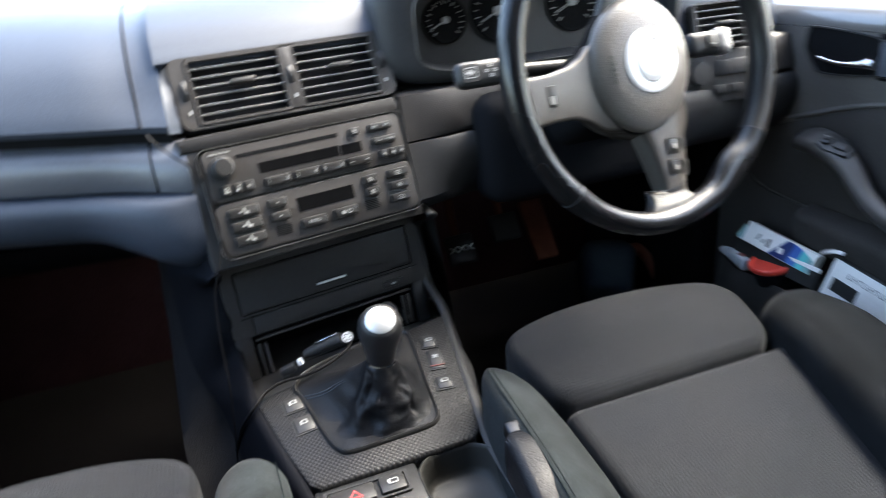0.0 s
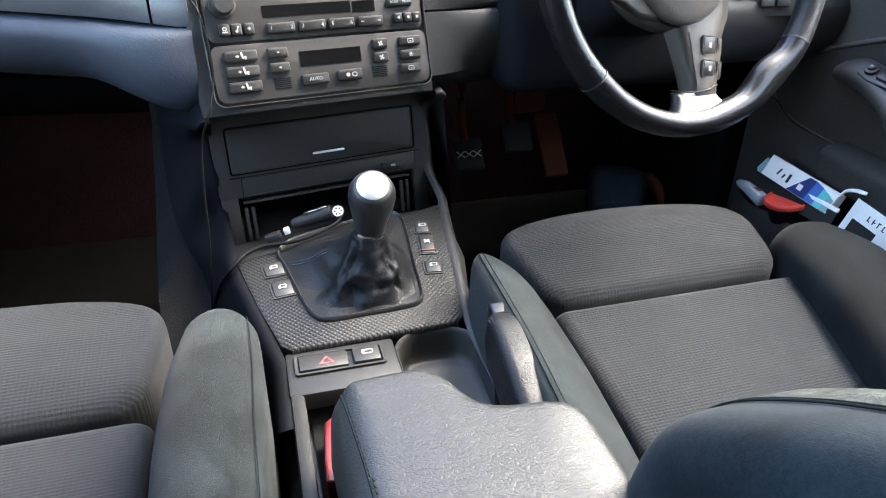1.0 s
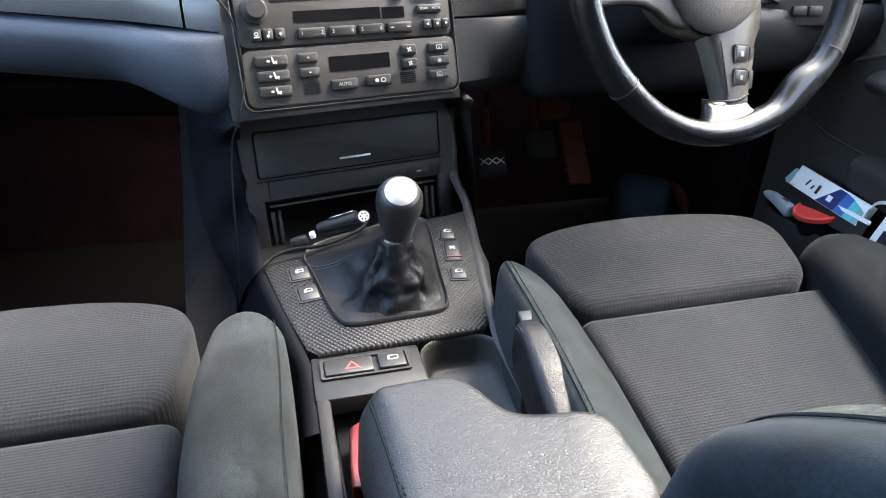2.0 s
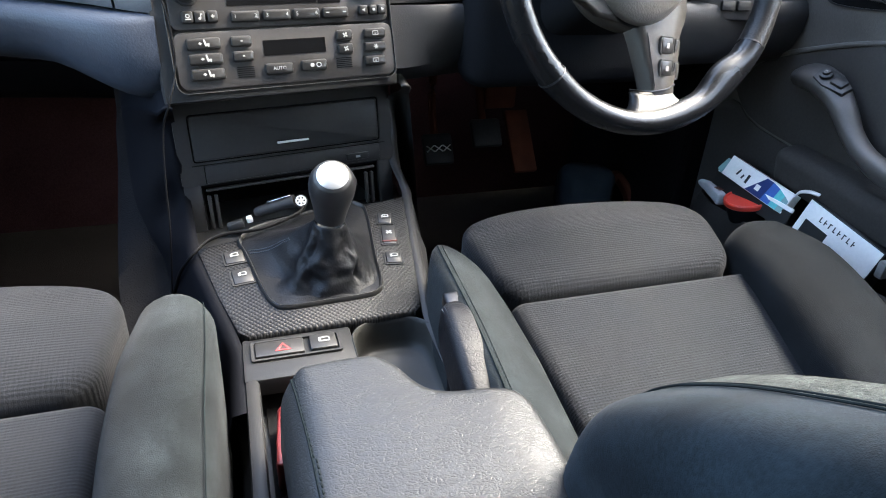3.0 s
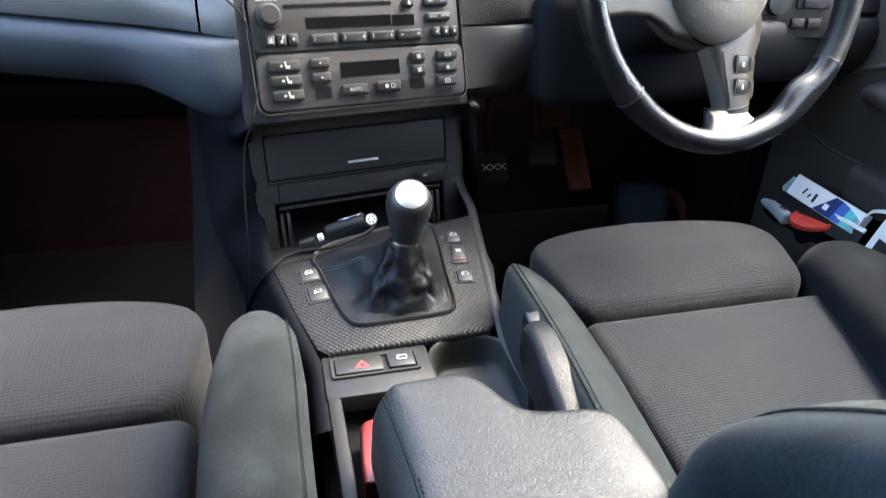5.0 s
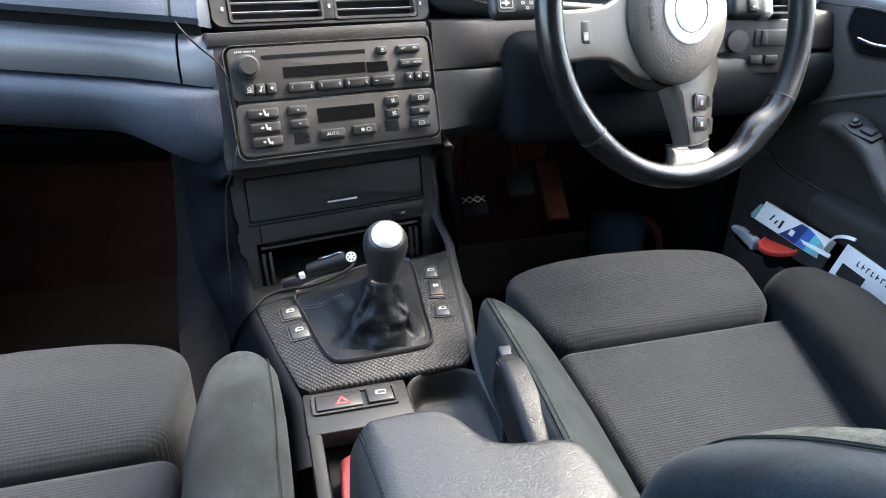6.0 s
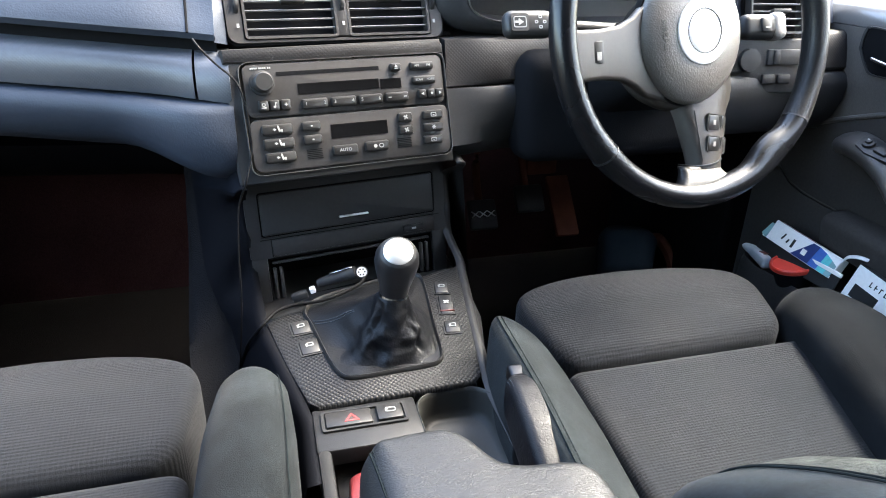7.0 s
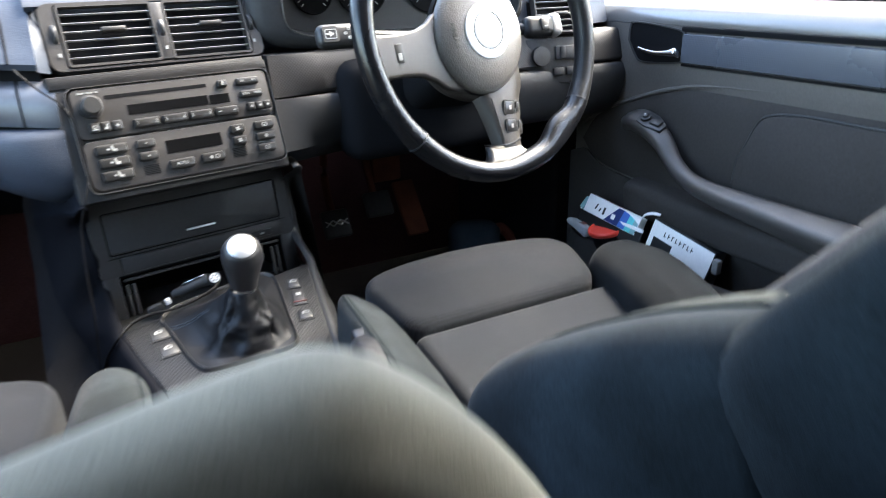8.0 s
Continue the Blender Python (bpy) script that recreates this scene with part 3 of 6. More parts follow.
loft(bm, [[(-0.151, y0 + y + blend(-0.15, z), z0 + z) for y, z in ((0.22, 0.795), (0.12, 0.778), (0.05, 0.742), (0.012, 0.7), (0.0, 0.68), (0.006, 0.672))], [VE @ Vector((-0.131, v, w)) for v, w in ((0.11, -0.1), (0.084, -0.03), (0.074, -0.003), (0.045, -0.001), (0.012, -0.001), (-0.006, -0.004))]], closed=False)
part("pad_cheek", bm, SOFT, dash, smooth=60)

# driver's side
drv = [0.116, 0.124, 0.134, 0.145, 0.158, 0.172, 0.188, 0.207, 0.25, 0.32, 0.4, 0.5, 0.6, 0.68, 0.745]


def driver_line(x):
    return 0.245 - 0.33 * max(0.21 - x, 0) + 0.05 * max(x - 0.5, 0)


def flush(x, y, z):
    """Sets the driver's side level with the radio housing where they meet."""
    f = max(0.0, min(1.0, (x - 0.122) / 0.085))
    f = f * f * (3 - 2 * f)
    if y > 0.04:
        return driver_line(x) + y
    return lerp((FA @ Vector((x + 0.003, (z - 0.534) / math.cos(radians(16.9)), -0.0035))).y, driver_line(x) + y, f)


st = [(0.5, 0.664), (0.036, 0.664), (0.03, 0.66), (0.022, 0.64), (0.015, 0.615), (0.018, 0.6105), (0.5, 0.61)]
part("driver_strip", loft(bmnew(), [[(x, flush(x, y, z), z) for y, z in st] for x in drv]), SHADESTRIP, dash, "patterned trim strip beside the radio")
kn = [(0.5, 0.608), (0.016, 0.608), (0.011, 0.604), (0.006, 0.588), (0.009, 0.565), (0.02, 0.54), (0.042, 0.515), (0.09, 0.503), (0.2, 0.49), (0.5, 0.48)]
part("knee_panel", loft(bmnew(), [[(x, flush(x, y, z), z) for y, z in kn] for x in drv]), DASH, dash, "dark lower knee panel")
ring = [(p.x, p.y) for p in spline([Vector((y, z, 0)) for y, z in ((0.83, 0.785), (0.6, 0.8), (0.42, 0.8), (0.35, 0.775), (0.31, 0.735), (0.3, 0.7), (0.29, 0.672))], 3)] + [(0.5, 0.665), (0.8, 0.665)]
part("driver_pad", loft(bmnew(), [[(x, y - d, z) for y, z in ring] for x, d in ((0.5, 0.0), (0.56, 0.01), (0.64, 0.0), (0.745, -0.03))]), SOFT, dash)

part("knee_edge", tube(bmnew(), [(0.206, 0.287, 0.522), (0.252, 0.288, 0.5115), (0.3, 0.288, 0.507), (0.345, 0.288, 0.509), (0.38, 0.287, 0.514)], 0.0022, 6), DASH, dash, "thin lower edge of the knee panel")

# gauge hood and cluster
cx, cz = 0.34, 0.735


def oval(x, z, rx, rz, power, y):
    """A squarish oval standing across the car."""
    out_ = []
    for i in range(96):
        a = 2 * math.pi * i / 96
        c_, s_ = math.cos(a), math.sin(a)
        k = (abs(c_) ** power + abs(s_) ** power) ** (-1 / power)
        out_.append((x + rx * k * c_, y, z + rz * k * s_))
    return out_


hood = bmnew()
loft(hood, [oval(0.325, 0.735, 0.19, 0.055, 5, 0.62), oval(0.325, 0.738, 0.216, 0.072, 5, 0.42), oval(0.325, 0.74, 0.2215, 0.077, 5, 0.32), oval(0.325, 0.74, 0.2195, 0.076, 5, 0.3), oval(0.3265, 0.739, 0.215, 0.073, 5, 0.291), oval(0.3315, 0.737, 0.206, 0.066, 5, 0.2835), oval(0.337, 0.7355, 0.197, 0.0595, 5, 0.2805), oval(0.3395, 0.735, 0.1915, 0.0562, 5, 0.2795), oval(0.34, 0.735, 0.1895, 0.055, 5, 0.2815), oval(0.34, 0.735, 0.1885, 0.0545, 5, 0.288), oval(0.34, 0.738, 0.184, 0.053, 5, 0.36)], cap=False)
part("gauge_hood", hood, DASH, dash, "padded hood round the gauges", smooth=80)
part("hood_lip", loft(bmnew(), [oval(0.3397, 0.735, 0.1908, 0.0558, 5, 0.2802), oval(0.34, 0.735, 0.1905, 0.0555, 5, 0.2785), oval(0.34, 0.735, 0.1892, 0.0548, 5, 0.2785), oval(0.34, 0.735, 0.1889, 0.0545, 5, 0.2812)], cap=False), BEZEL, dash, "thin pale lip round the gauges", smooth=80)
bm = bmnew()
face = [(x - cx, z - cz) for x, _, z in oval(cx, cz, 0.187, 0.056, 5, 0)]
CL = Matrix.Translation((cx, 0.335, cz)) @ Matrix.Rotation(radians(82), 4, "X")
plate(bm, face, -0.01, 0.0, CL)
# grey plastic in place of black: the cover's reflected haze as colour
part("hazed_gauge_face", bm, PANEL, dash, "black gauge cluster face greyed by painted cover haze")
for gx, gy, gr in ((-0.132, 0.004, 0.03), (-0.056, 0.008, 0.04), (0.056, 0.008, 0.04), (0.132, 0.004, 0.03)):
    M = CL @ T(gx, gy, 0.002)
    dial = part("dial", turned(bmnew(), [(gr, 0), (gr, 0.002), (gr * 0.96, 0.003), (gr * 0.94, 0.001), (0.0, 0.001)], M, 32), BLACK, dash)
    bm = bmnew()
    for k in range(17):
        a = radians(225 - 270 * k / 16)
        L = gr * (0.16 if k % 2 == 0 else 0.09)
        rbox(bm, (L, 0.0011, 0.0006), 0, M @ Matrix.Rotation(a, 4, "Z") @ T(gr * 0.84 - L / 2, 0, 0.002))
    part("scale_marks", bm, MARK, dial)
    bm = rbox(bmnew(), (gr * 0.75, 0.0014, 0.0008), 0, M @ Matrix.Rotation(radians(205), 4, "Z") @ T(gr * 0.36, 0, 0.004))
    turned(bm, [(gr * 0.16, 0.002), (gr * 0.14, 0.006), (0, 0.0065)], M, 16)
    part("needle", bm, MARK, dial)

# ---- radio and climate panel ----
radio = thing("car_radio", FA @ Vector((0, 0.09, 0)), "dark grey car radio with a round knob and preset buttons", "radio")
climate = thing("climate_panel", FA @ Vector((0, 0.03, 0)), "dark grey climate control panel with display and buttons", "climate control")
part("face", plate(bmnew(), [(x, y + 0.0905) for x, y in rr(0.238, 0.0575, 0.008)], -0.02, 0.002, FA, 0.0015), FASCIA, radio)
part("face", plate(bmnew(), [(x + 0.001, y + 0.0305) for x, y in rr(0.242, 0.058, 0.01)], -0.02, 0.002, FA, 0.0015), FASCIA, climate)
bm = frame_plate(bmnew(), [(x, y + 0.06) for x, y in rr(0.246, 0.1235, 0.011)], [(x, y + 0.06) for x, y in rr(0.2448, 0.1223, 0.0105)], -0.004, 0.0032, FA)
part("bezel", bm, BEZEL, dash, "thin frame round the radio and climate panel")


def key(owner, u, v, w, h, mark="", depth=0.005, name="button"):
    b = part(name, plate(bmnew(), [(x + u, y + v) for x, y in rr(w, h, 0.0022, 4)], 0.0, 0.002 + depth, FA, 0.0022), KEYCAP, owner)
    z = 0.0024 + depth
    bm = bmnew()

    def bar(x, y, a, b_):
        rbox(bm, (a, b_, 0.0006), 0, FA @ T(u + x, v + y, z))

    if mark.startswith("pair"):
        for s, ch in ((-1, mark[4]), (1, mark[5])):
            lettered(bm, ch, 0.0056, FA @ T(u + s * w * 0.36, v, z))
    elif mark == "dash2":
        bar(-w * 0.33, 0, 0.0036, 0.0011)
        bar(w * 0.33, 0, 0.0036, 0.0011)
    elif " " in mark:
        for s, word in zip((-1, 1), mark.split()):
            lettered(bm, word, 0.0036 if len(word) > 2 else 0.0042, FA @ T(u + s * w * 0.25, v, z))
    elif mark == "plus":
        bar(0, 0, 0.0036, 0.0011)
        bar(0, 0, 0.0011, 0.0036)
    elif mark == "note":
        bar(0.0008, 0.0006, 0.0008, 0.005)
        bar(0.0017, 0.0024, 0.0018, 0.0012)
        turned(bm, [(0.0014, 0), (0.0014, 0.0006), (0, 0.0006)], FA @ T(u - 0.0004, v - 0.0018, z - 0.0003), 10)
    elif mark in ("prev", "next", "eject"):
        way_ = {"prev": 180, "next": 0, "eject": 90}[mark]
        turned(bm, [(0.0022, 0), (0.0022, 0.0006), (0, 0.0006)], FA @ T(u, v + 0.0006 * (mark == "eject"), z - 0.0003) @ Matrix.Rotation(radians(way_), 4, "Z"), 3)
        if mark == "eject":
            bar(0, -0.0018, 0.0042, 0.0009)
    elif mark == "twirl":
        frame_plate(bm, [(x + u, y + v + 0.001) for x, y in rr(0.0044, 0.004, 0.0019, 4)], [(x + u, y + v + 0.001) for x, y in rr(0.0026, 0.0022, 0.001, 4)], z - 0.0003, z + 0.0003, FA)
        bar(0, -0.0022, 0.0056, 0.0012)
    elif mark == "AUTO":
        lettered(bm, "AUTO", 0.0052, FA @ T(u, v, z))
    elif mark == "seat":
        for k in range(3):
            bar(-0.0038 + 0.0008 * k, 0.0, 0.0008, 0.0028 - 0.0009 * k)
        bar(-0.0046, 0, 0.0016, 0.001)
        rbox(bm, (0.002, 0.0046, 0.0006), 0, FA @ T(u + 0.0012, v + 0.0006, z) @ Matrix.Rotation(0.25, 4, "Z"))
        rbox(bm, (0.004, 0.0018, 0.0006), 0, FA @ T(u + 0.0028, v - 0.0015, z) @ Matrix.Rotation(0.4, 4, "Z"))
        rbox(bm, (0.0014, 0.0034, 0.0006), 0, FA @ T(u + 0.0046, v - 0.0018, z) @ Matrix.Rotation(-0.2, 4, "Z"))
        turned(bm, [(0.0009, 0), (0.0009, 0.0006), (0, 0.0006)], FA @ T(u + 0.0006, v + 0.0034, z - 0.0003), 8)
    elif mark == "fan":
        for a in range(4):
            rbox(bm, (0.0024, 0.0016, 0.0006), 0, FA @ T(u, v, z) @ Matrix.Rotation(radians(45 + 90 * a), 4, "Z") @ T(0.0017, 0.0004, 0))
    elif mark == "dot":
        turned(bm, [(0.0015, 0), (0.0015, 0.0006), (0, 0.0006)], FA @ T(u, v, z - 0.0003), 10)
    elif mark == "snow":
        for a in range(3):
            rbox(bm, (0.0052, 0.001, 0.0006), 0, FA @ T(u, v, z) @ Matrix.Rotation(radians(60 * a), 4, "Z"))
    elif mark == "screen":
        frame_plate(bm, [(x + u, y + v) for x, y in rr(0.0072, 0.005, 0.001, 3)], [(x + u, y + v) for x, y in rr(0.0056, 0.0034, 0.0008, 3)], z - 0.0003, z + 0.0003, FA)
        bar(0, -0.0004, 0.0022, 0.001)
    elif mark == "recirc":
        turned(bm, [(0.0022, 0), (0.0022, 0.0006), (0, 0.0006)], FA @ T(u - 0.003, v, z - 0.0003), 10)
        frame_plate(bm, [(x + u + 0.0045, y + v) for x, y in rr(0.006, 0.005, 0.0025, 4)], [(x + u + 0.0045, y + v) for x, y in rr(0.0044, 0.0034, 0.0017, 4)], z - 0.0003, z + 0.0003, FA)
    elif mark == "tick":
        bar(0, 0, 0.002, 0.0016)
    if len(bm.verts):
        part("symbol", bm, MARK, b, "white symbol")
    else:
        bm.free()
    return b


knob = part("knob", turned(bmnew(), [(0.0135, 0.0), (0.0135, 0.004), (0.0105, 0.005), (0.0102, 0.015), (0.009, 0.017), (0, 0.0172)], FA @ T(-0.0995, 0.0985, 0.002), 28), BUTTON, radio)
bm = bmnew()
for k in range(3):
    for i in range(4 if k < 2 else 2):
        rbox(bm, (0.0012, 0.0018, 0.0006), 0, FA @ T(-0.1095 + 0.0095 * k + 0.0021 * i, 0.1145, 0.0024))
part("lettering", bm, MARK, radio, "small pale lettering")
part("disc_slot", rbox(bmnew(), (0.12, 0.0042, 0.002), 0, FA @ T(-0.0225, 0.1075, 0.0014)), BLACK, radio)
part("display", rbox(bmnew(), (0.096, 0.0115, 0.002), 0, FA @ T(-0.0125, 0.0898, 0.0016)), GLOSS, radio, "dark display window")
part("display", rbox(bmnew(), (0.026, 0.0115, 0.002), 0, FA @ T(0.0505, 0.089, 0.0016)), GLOSS, radio, "dark display window")
key(radio, 0.0575, 0.107, 0.013, 0.009, "eject")
key(radio, 0.0912, 0.107, 0.03, 0.009, "AM FM")
key(radio, 0.0928, 0.0905, 0.03, 0.009, "SCAN MODE")
for u, mk in ((-0.1015, "twirl"), (-0.0895, "note"), (-0.077, "plus")):
    key(radio, u, 0.0738, 0.011, 0.012, mk)
for u, mk in ((-0.0438, "pair12"), (-0.0103, "pair34"), (0.0222, "pair56"), (0.0555, "dash2")):
    key(radio, u, 0.0726, 0.0295, 0.011, mk)
for u, mk in ((0.0886, "prev"), (0.1002, "dot"), (0.1108, "next")):
    key(radio, u, 0.0738, 0.0105, 0.0105, mk)
for v in (0.0475, 0.0322, 0.0168):
    key(climate, -0.0903, v, 0.034, 0.0115, "seat")
for v in (0.048, 0.0328):
    key(climate, -0.0519, v, 0.0215, 0.0105, "tick")
for u0, v0 in ((-0.051, 0.0165), (0.0598, 0.0185)):
    bm = bmnew()
    for k in range(6):
        rbox(bm, (0.018, 0.0009, 0.001), 0, FA @ T(u0, v0 - 0.005 + 0.002 * k, 0.0022))
    part("grille", bm, BLACK, climate)
part("display", rbox(bmnew(), (0.069, 0.0158, 0.002), 0, FA @ T(0.0055, 0.0395, 0.0016)), GLOSS, climate, "dark display window")
key(climate, -0.0156, 0.0175, 0.03, 0.0115, "AUTO")
key(climate, 0.0237, 0.0182, 0.029, 0.0115, "recirc")
key(climate, 0.0627, 0.048, 0.018, 0.0112, "fan")
key(climate, 0.0624, 0.0332, 0.0175, 0.0112, "fan")
key(climate, 0.0992, 0.0483, 0.026, 0.0105, "screen")
key(climate, 0.0982, 0.0335, 0.0255, 0.0105, "snow")
key(climate, 0.0965, 0.0185, 0.025, 0.0105, "screen")

# ---- air vents ----


SLAT = material("vent_slat", (0.16, 0.155, 0.15), 0.3, var=0.05)


def air_vent(name, M, u0, u1, v0, v1, slats, label):
    t = thing(name, M @ Vector(((u0 + u1) / 2, (v0 + v1) / 2, 0)), label, "air vent", "dashboard air vents")
    w, h, uc, vc = u1 - u0, v1 - v0, (u0 + u1) / 2, (v0 + v1) / 2
    part("frame", frame_plate(bmnew(), [(x + uc, y + vc) for x, y in rr(w + 0.006, h + 0.006, 0.004)], [(x + uc, y + vc) for x, y in rr(w, h, 0.002)], -0.012, 0.0025, M), FASCIA, t)
    for k in range(slats):
        v = v0 + h * (k + 0.8) / (slats + 0.6)
        part("slat", rbox(bmnew(), (w, 0.0013, 0.0035), 0.0004, M @ T(uc, v, -0.002) @ Matrix.Rotation(radians(-14), 4, "X"), 1), SLAT, t)
    v = v0 + h * (slats // 2 + 0.8) / (slats + 0.6)
    part("tab", rbox(bmnew(), (0.028, 0.005, 0.014), 0.0015, M @ T(uc + 0.004, v, 0.0)), FASCIA, t)
    return t


part("vent_surround", frame_plate(bmnew(), [(x - 0.001, y + 0.034) for x, y in rr(0.258, 0.08, 0.012)], [(x, y + 0.0345) for x, y in rr(0.226, 0.075, 0.004)], -0.012, 0.001, VE), FASCIA, dash)
part("vent_divider", rbox(bmnew(), (0.016, 0.072, 0.012), 0.002, VE @ T(0.002, 0.0345, -0.004)), FASCIA, dash)
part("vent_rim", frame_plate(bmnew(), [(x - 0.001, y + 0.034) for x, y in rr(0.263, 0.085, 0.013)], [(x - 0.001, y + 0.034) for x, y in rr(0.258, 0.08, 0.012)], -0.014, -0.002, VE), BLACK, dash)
for u in (-0.118, 0.0025, 0.117):
    part("thumb_wheel", turned(bmnew(), [(0.014, -0.0025), (0.0145, -0.001), (0.0145, 0.001), (0.014, 0.0025)], VE @ T(u, 0.038, -0.008) @ Matrix.Rotation(radians(90), 4, "Y"), 24), BUTTON, dash)
    part("vent_symbol", rbox(bmnew(), (0.0028, 0.0042, 0.0006), 0, VE @ T(u, 0.013, 0.0025)), MARK, dash)
air_vent("air_vent", VE, -0.1085, -0.007, 0.001, 0.0685, 6, "dark grey centre air vent with thin pale slats")
air_vent("air_vent", VE, 0.0115, 0.1085, 0.001, 0.0685, 6, "dark grey centre air vent with thin pale slats")
VR = plane(0.6, 0.262, 0.668, -4, 18)
part("side_vent_backing", plate(bmnew(), [(x, y + 0.025) for x, y in rr(0.1, 0.07, 0.01)], -0.05, -0.013, VR), BLACK, dash)
air_vent("air_vent", VR, -0.042, 0.035, 0.0, 0.055, 5, "dark grey side air vent behind the steering wheel")

# ---- ashtray panel and cubby ----
part("stack_panel", frame_plate(bmnew(), [(x, y + 0.02025) for x, y in rr(0.268, 0.0985, 0.004)], [(x, y + 0.0265) for x, y in rr(0.236, 0.057, 0.004)], -0.02, -0.002, TR), PANEL, dash)
lid = thing("ashtray", TR @ Vector((0, 0.026, 0)), "black flip-down ashtray lid with a chrome pull", "ashtray")
part("lid", plate(bmnew(), [(x, y + 0.0265) for x, y in rr(0.232, 0.053, 0.003)], -0.02, -0.001, TR, 0.0015), PANEL, lid)
part("pull", rbox(bmnew(), (0.04, 0.0024, 0.004), 0.001, TR @ T(0.002, 0.0117, 0.001)), SILVER, lid, "chrome pull strip")
part("lower_panel", rbox(bmnew(), (0.222, 0.0215, 0.012), 0.0012, TR @ T(0.005, -0.0165, -0.0065)), PANEL, dash)
part("panel_groove", rbox(bmnew(), (0.244, 0.0012, 0.002), 0, TR @ T(0.002, -0.0048, -0.0026)), BLACK, dash)
part("panel_groove", rbox(bmnew(), (0.0012, 0.0215, 0.002), 0, TR @ T(-0.1065, -0.0165, -0.0026)), BLACK, dash)
part("lid_gap", frame_plate(bmnew(), rr(0.238, 0.06, 0.004), rr(0.23, 0.051, 0.003), -0.012, -0.0035, TR @ T(0, 0.0265, 0)), BLACK, dash, "dark gap round the ashtray lid")
for u in (-0.1235, 0.1235):
    part("cubby_side", rbox(bmnew(), (0.0205, 0.062, 0.024), 0.003, TR @ T(u, -0.0585, -0.0145)), PANEL, dash, "panel beside the cubby")
part("release_button", rbox(bmnew(), (0.03, 0.0085, 0.004), 0.001, TR @ T(0.084, -0.0185, 0.001)), BUTTON, dash)
part("button_mark", rbox(bmnew(), (0.006, 0.0025, 0.0006), 0, TR @ T(0.084, -0.0185, 0.0032)), MARK, dash)
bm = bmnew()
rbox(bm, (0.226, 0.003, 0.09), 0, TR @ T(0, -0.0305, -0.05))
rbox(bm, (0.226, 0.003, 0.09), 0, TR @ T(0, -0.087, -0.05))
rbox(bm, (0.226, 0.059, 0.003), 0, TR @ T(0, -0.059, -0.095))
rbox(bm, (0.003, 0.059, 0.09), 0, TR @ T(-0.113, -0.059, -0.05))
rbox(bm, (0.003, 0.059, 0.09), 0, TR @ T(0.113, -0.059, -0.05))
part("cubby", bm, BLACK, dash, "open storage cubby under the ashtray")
part("cubby_lip", rbox(bmnew(), (0.216, 0.003, 0.006), 0.001, TR @ T(0.0, -0.0362, -0.0055)), FASCIA, dash, "rounded lip inside the cubby")
for u in (-0.106, 0.104):
    for k in range(2):
        part("cubby_rib", rbox(bmnew(), (0.004, 0.042, 0.006), 0.001, TR @ T(u + (0.008 * k if u < 0 else -0.008 * k), -0.064, -0.006)), FASCIA, dash)

# ---- centre console ----
console = thing("centre_console", (0, 0.0, 0.07), "dark plastic centre console with patterned trim round the gear lever", "console")


def con_m():
    """The sloping plane of the gear lever trim: local x and y as in the car, z out of it."""
    a = math.atan(0.16)
    return Matrix.Translation((0, 0.004, 0.345)) @ Matrix.Rotation(a, 4, "X")


CM = con_m()
side = []
for y, w, zt in ((-0.52, 0.085, 0.3), (-0.3, 0.086, 0.295), (-0.1, 0.09, 0.298), (0.0, 0.096, 0.3), (0.012, 0.098, 0.326), (0.07, 0.115, 0.338), (0.14, 0.135, 0.35), (0.22, 0.14, 0.352), (0.36, 0.145, 0.34)):
    side.append([(-w - 0.012, y, 0.07), (-w - 0.01, y, zt - 0.05), (-w - 0.004, y, zt - 0.012), (-w + 0.006, y, zt), (w - 0.006, y + 0.02 * (y > 0.1), zt), (w + 0.004, y, zt - 0.012), (w + 0.01, y, zt - 0.05), (w + 0.012, y, 0.07)])
part("body", loft(bmnew(), side), PANEL, console)
rim = [(-0.128, 0.142), (0.127, 0.212), (0.113, 0.11), (0.099, 0.008), (0.09, -0.002), (-0.08, -0.007), (-0.09, 0.002), (-0.108, 0.06)]


def grow(outline, k):
    cx_, cy_ = sum(p[0] for p in outline) / len(outline), sum(p[1] for p in outline) / len(outline)
    return [(cx_ + (x - cx_) * k, cy_ + (y - cy_) * k) for x, y in outline]


part("gear_trim", plate(bmnew(), rim, -0.018, 0.001, CM, 0.006), TRIM, console, "trim plate with a raised diamond pattern")


def flank(s, edge):
    """The console's smooth side: rolls off the given front edge and falls to the floor."""
    line = spline([Vector(p) for p in edge], 5)
    rings = []
    for p in line:
        back = max(0.0, min(1.0, (p.z - 0.36) / 0.12))
        rings.append([p + Vector((-s * 0.004, 0.002, -0.002)), p, p + Vector((s * 0.005, 0.0, -0.001)), p + Vector((s * 0.01, 0.004 + 0.004 * back, -0.006)), p + Vector((s * 0.014, 0.014 + 0.02 * back, -0.02)), Vector((p.x + s * 0.032, p.y + 0.03 + 0.04 * back, p.z * 0.75 + 0.0175)), Vector((p.x + s * 0.07, p.y + 0.05 + 0.06 * back, 0.07))])
    part("side_panel", loft(bmnew(), rings, closed=False), PANEL, console, smooth=80)


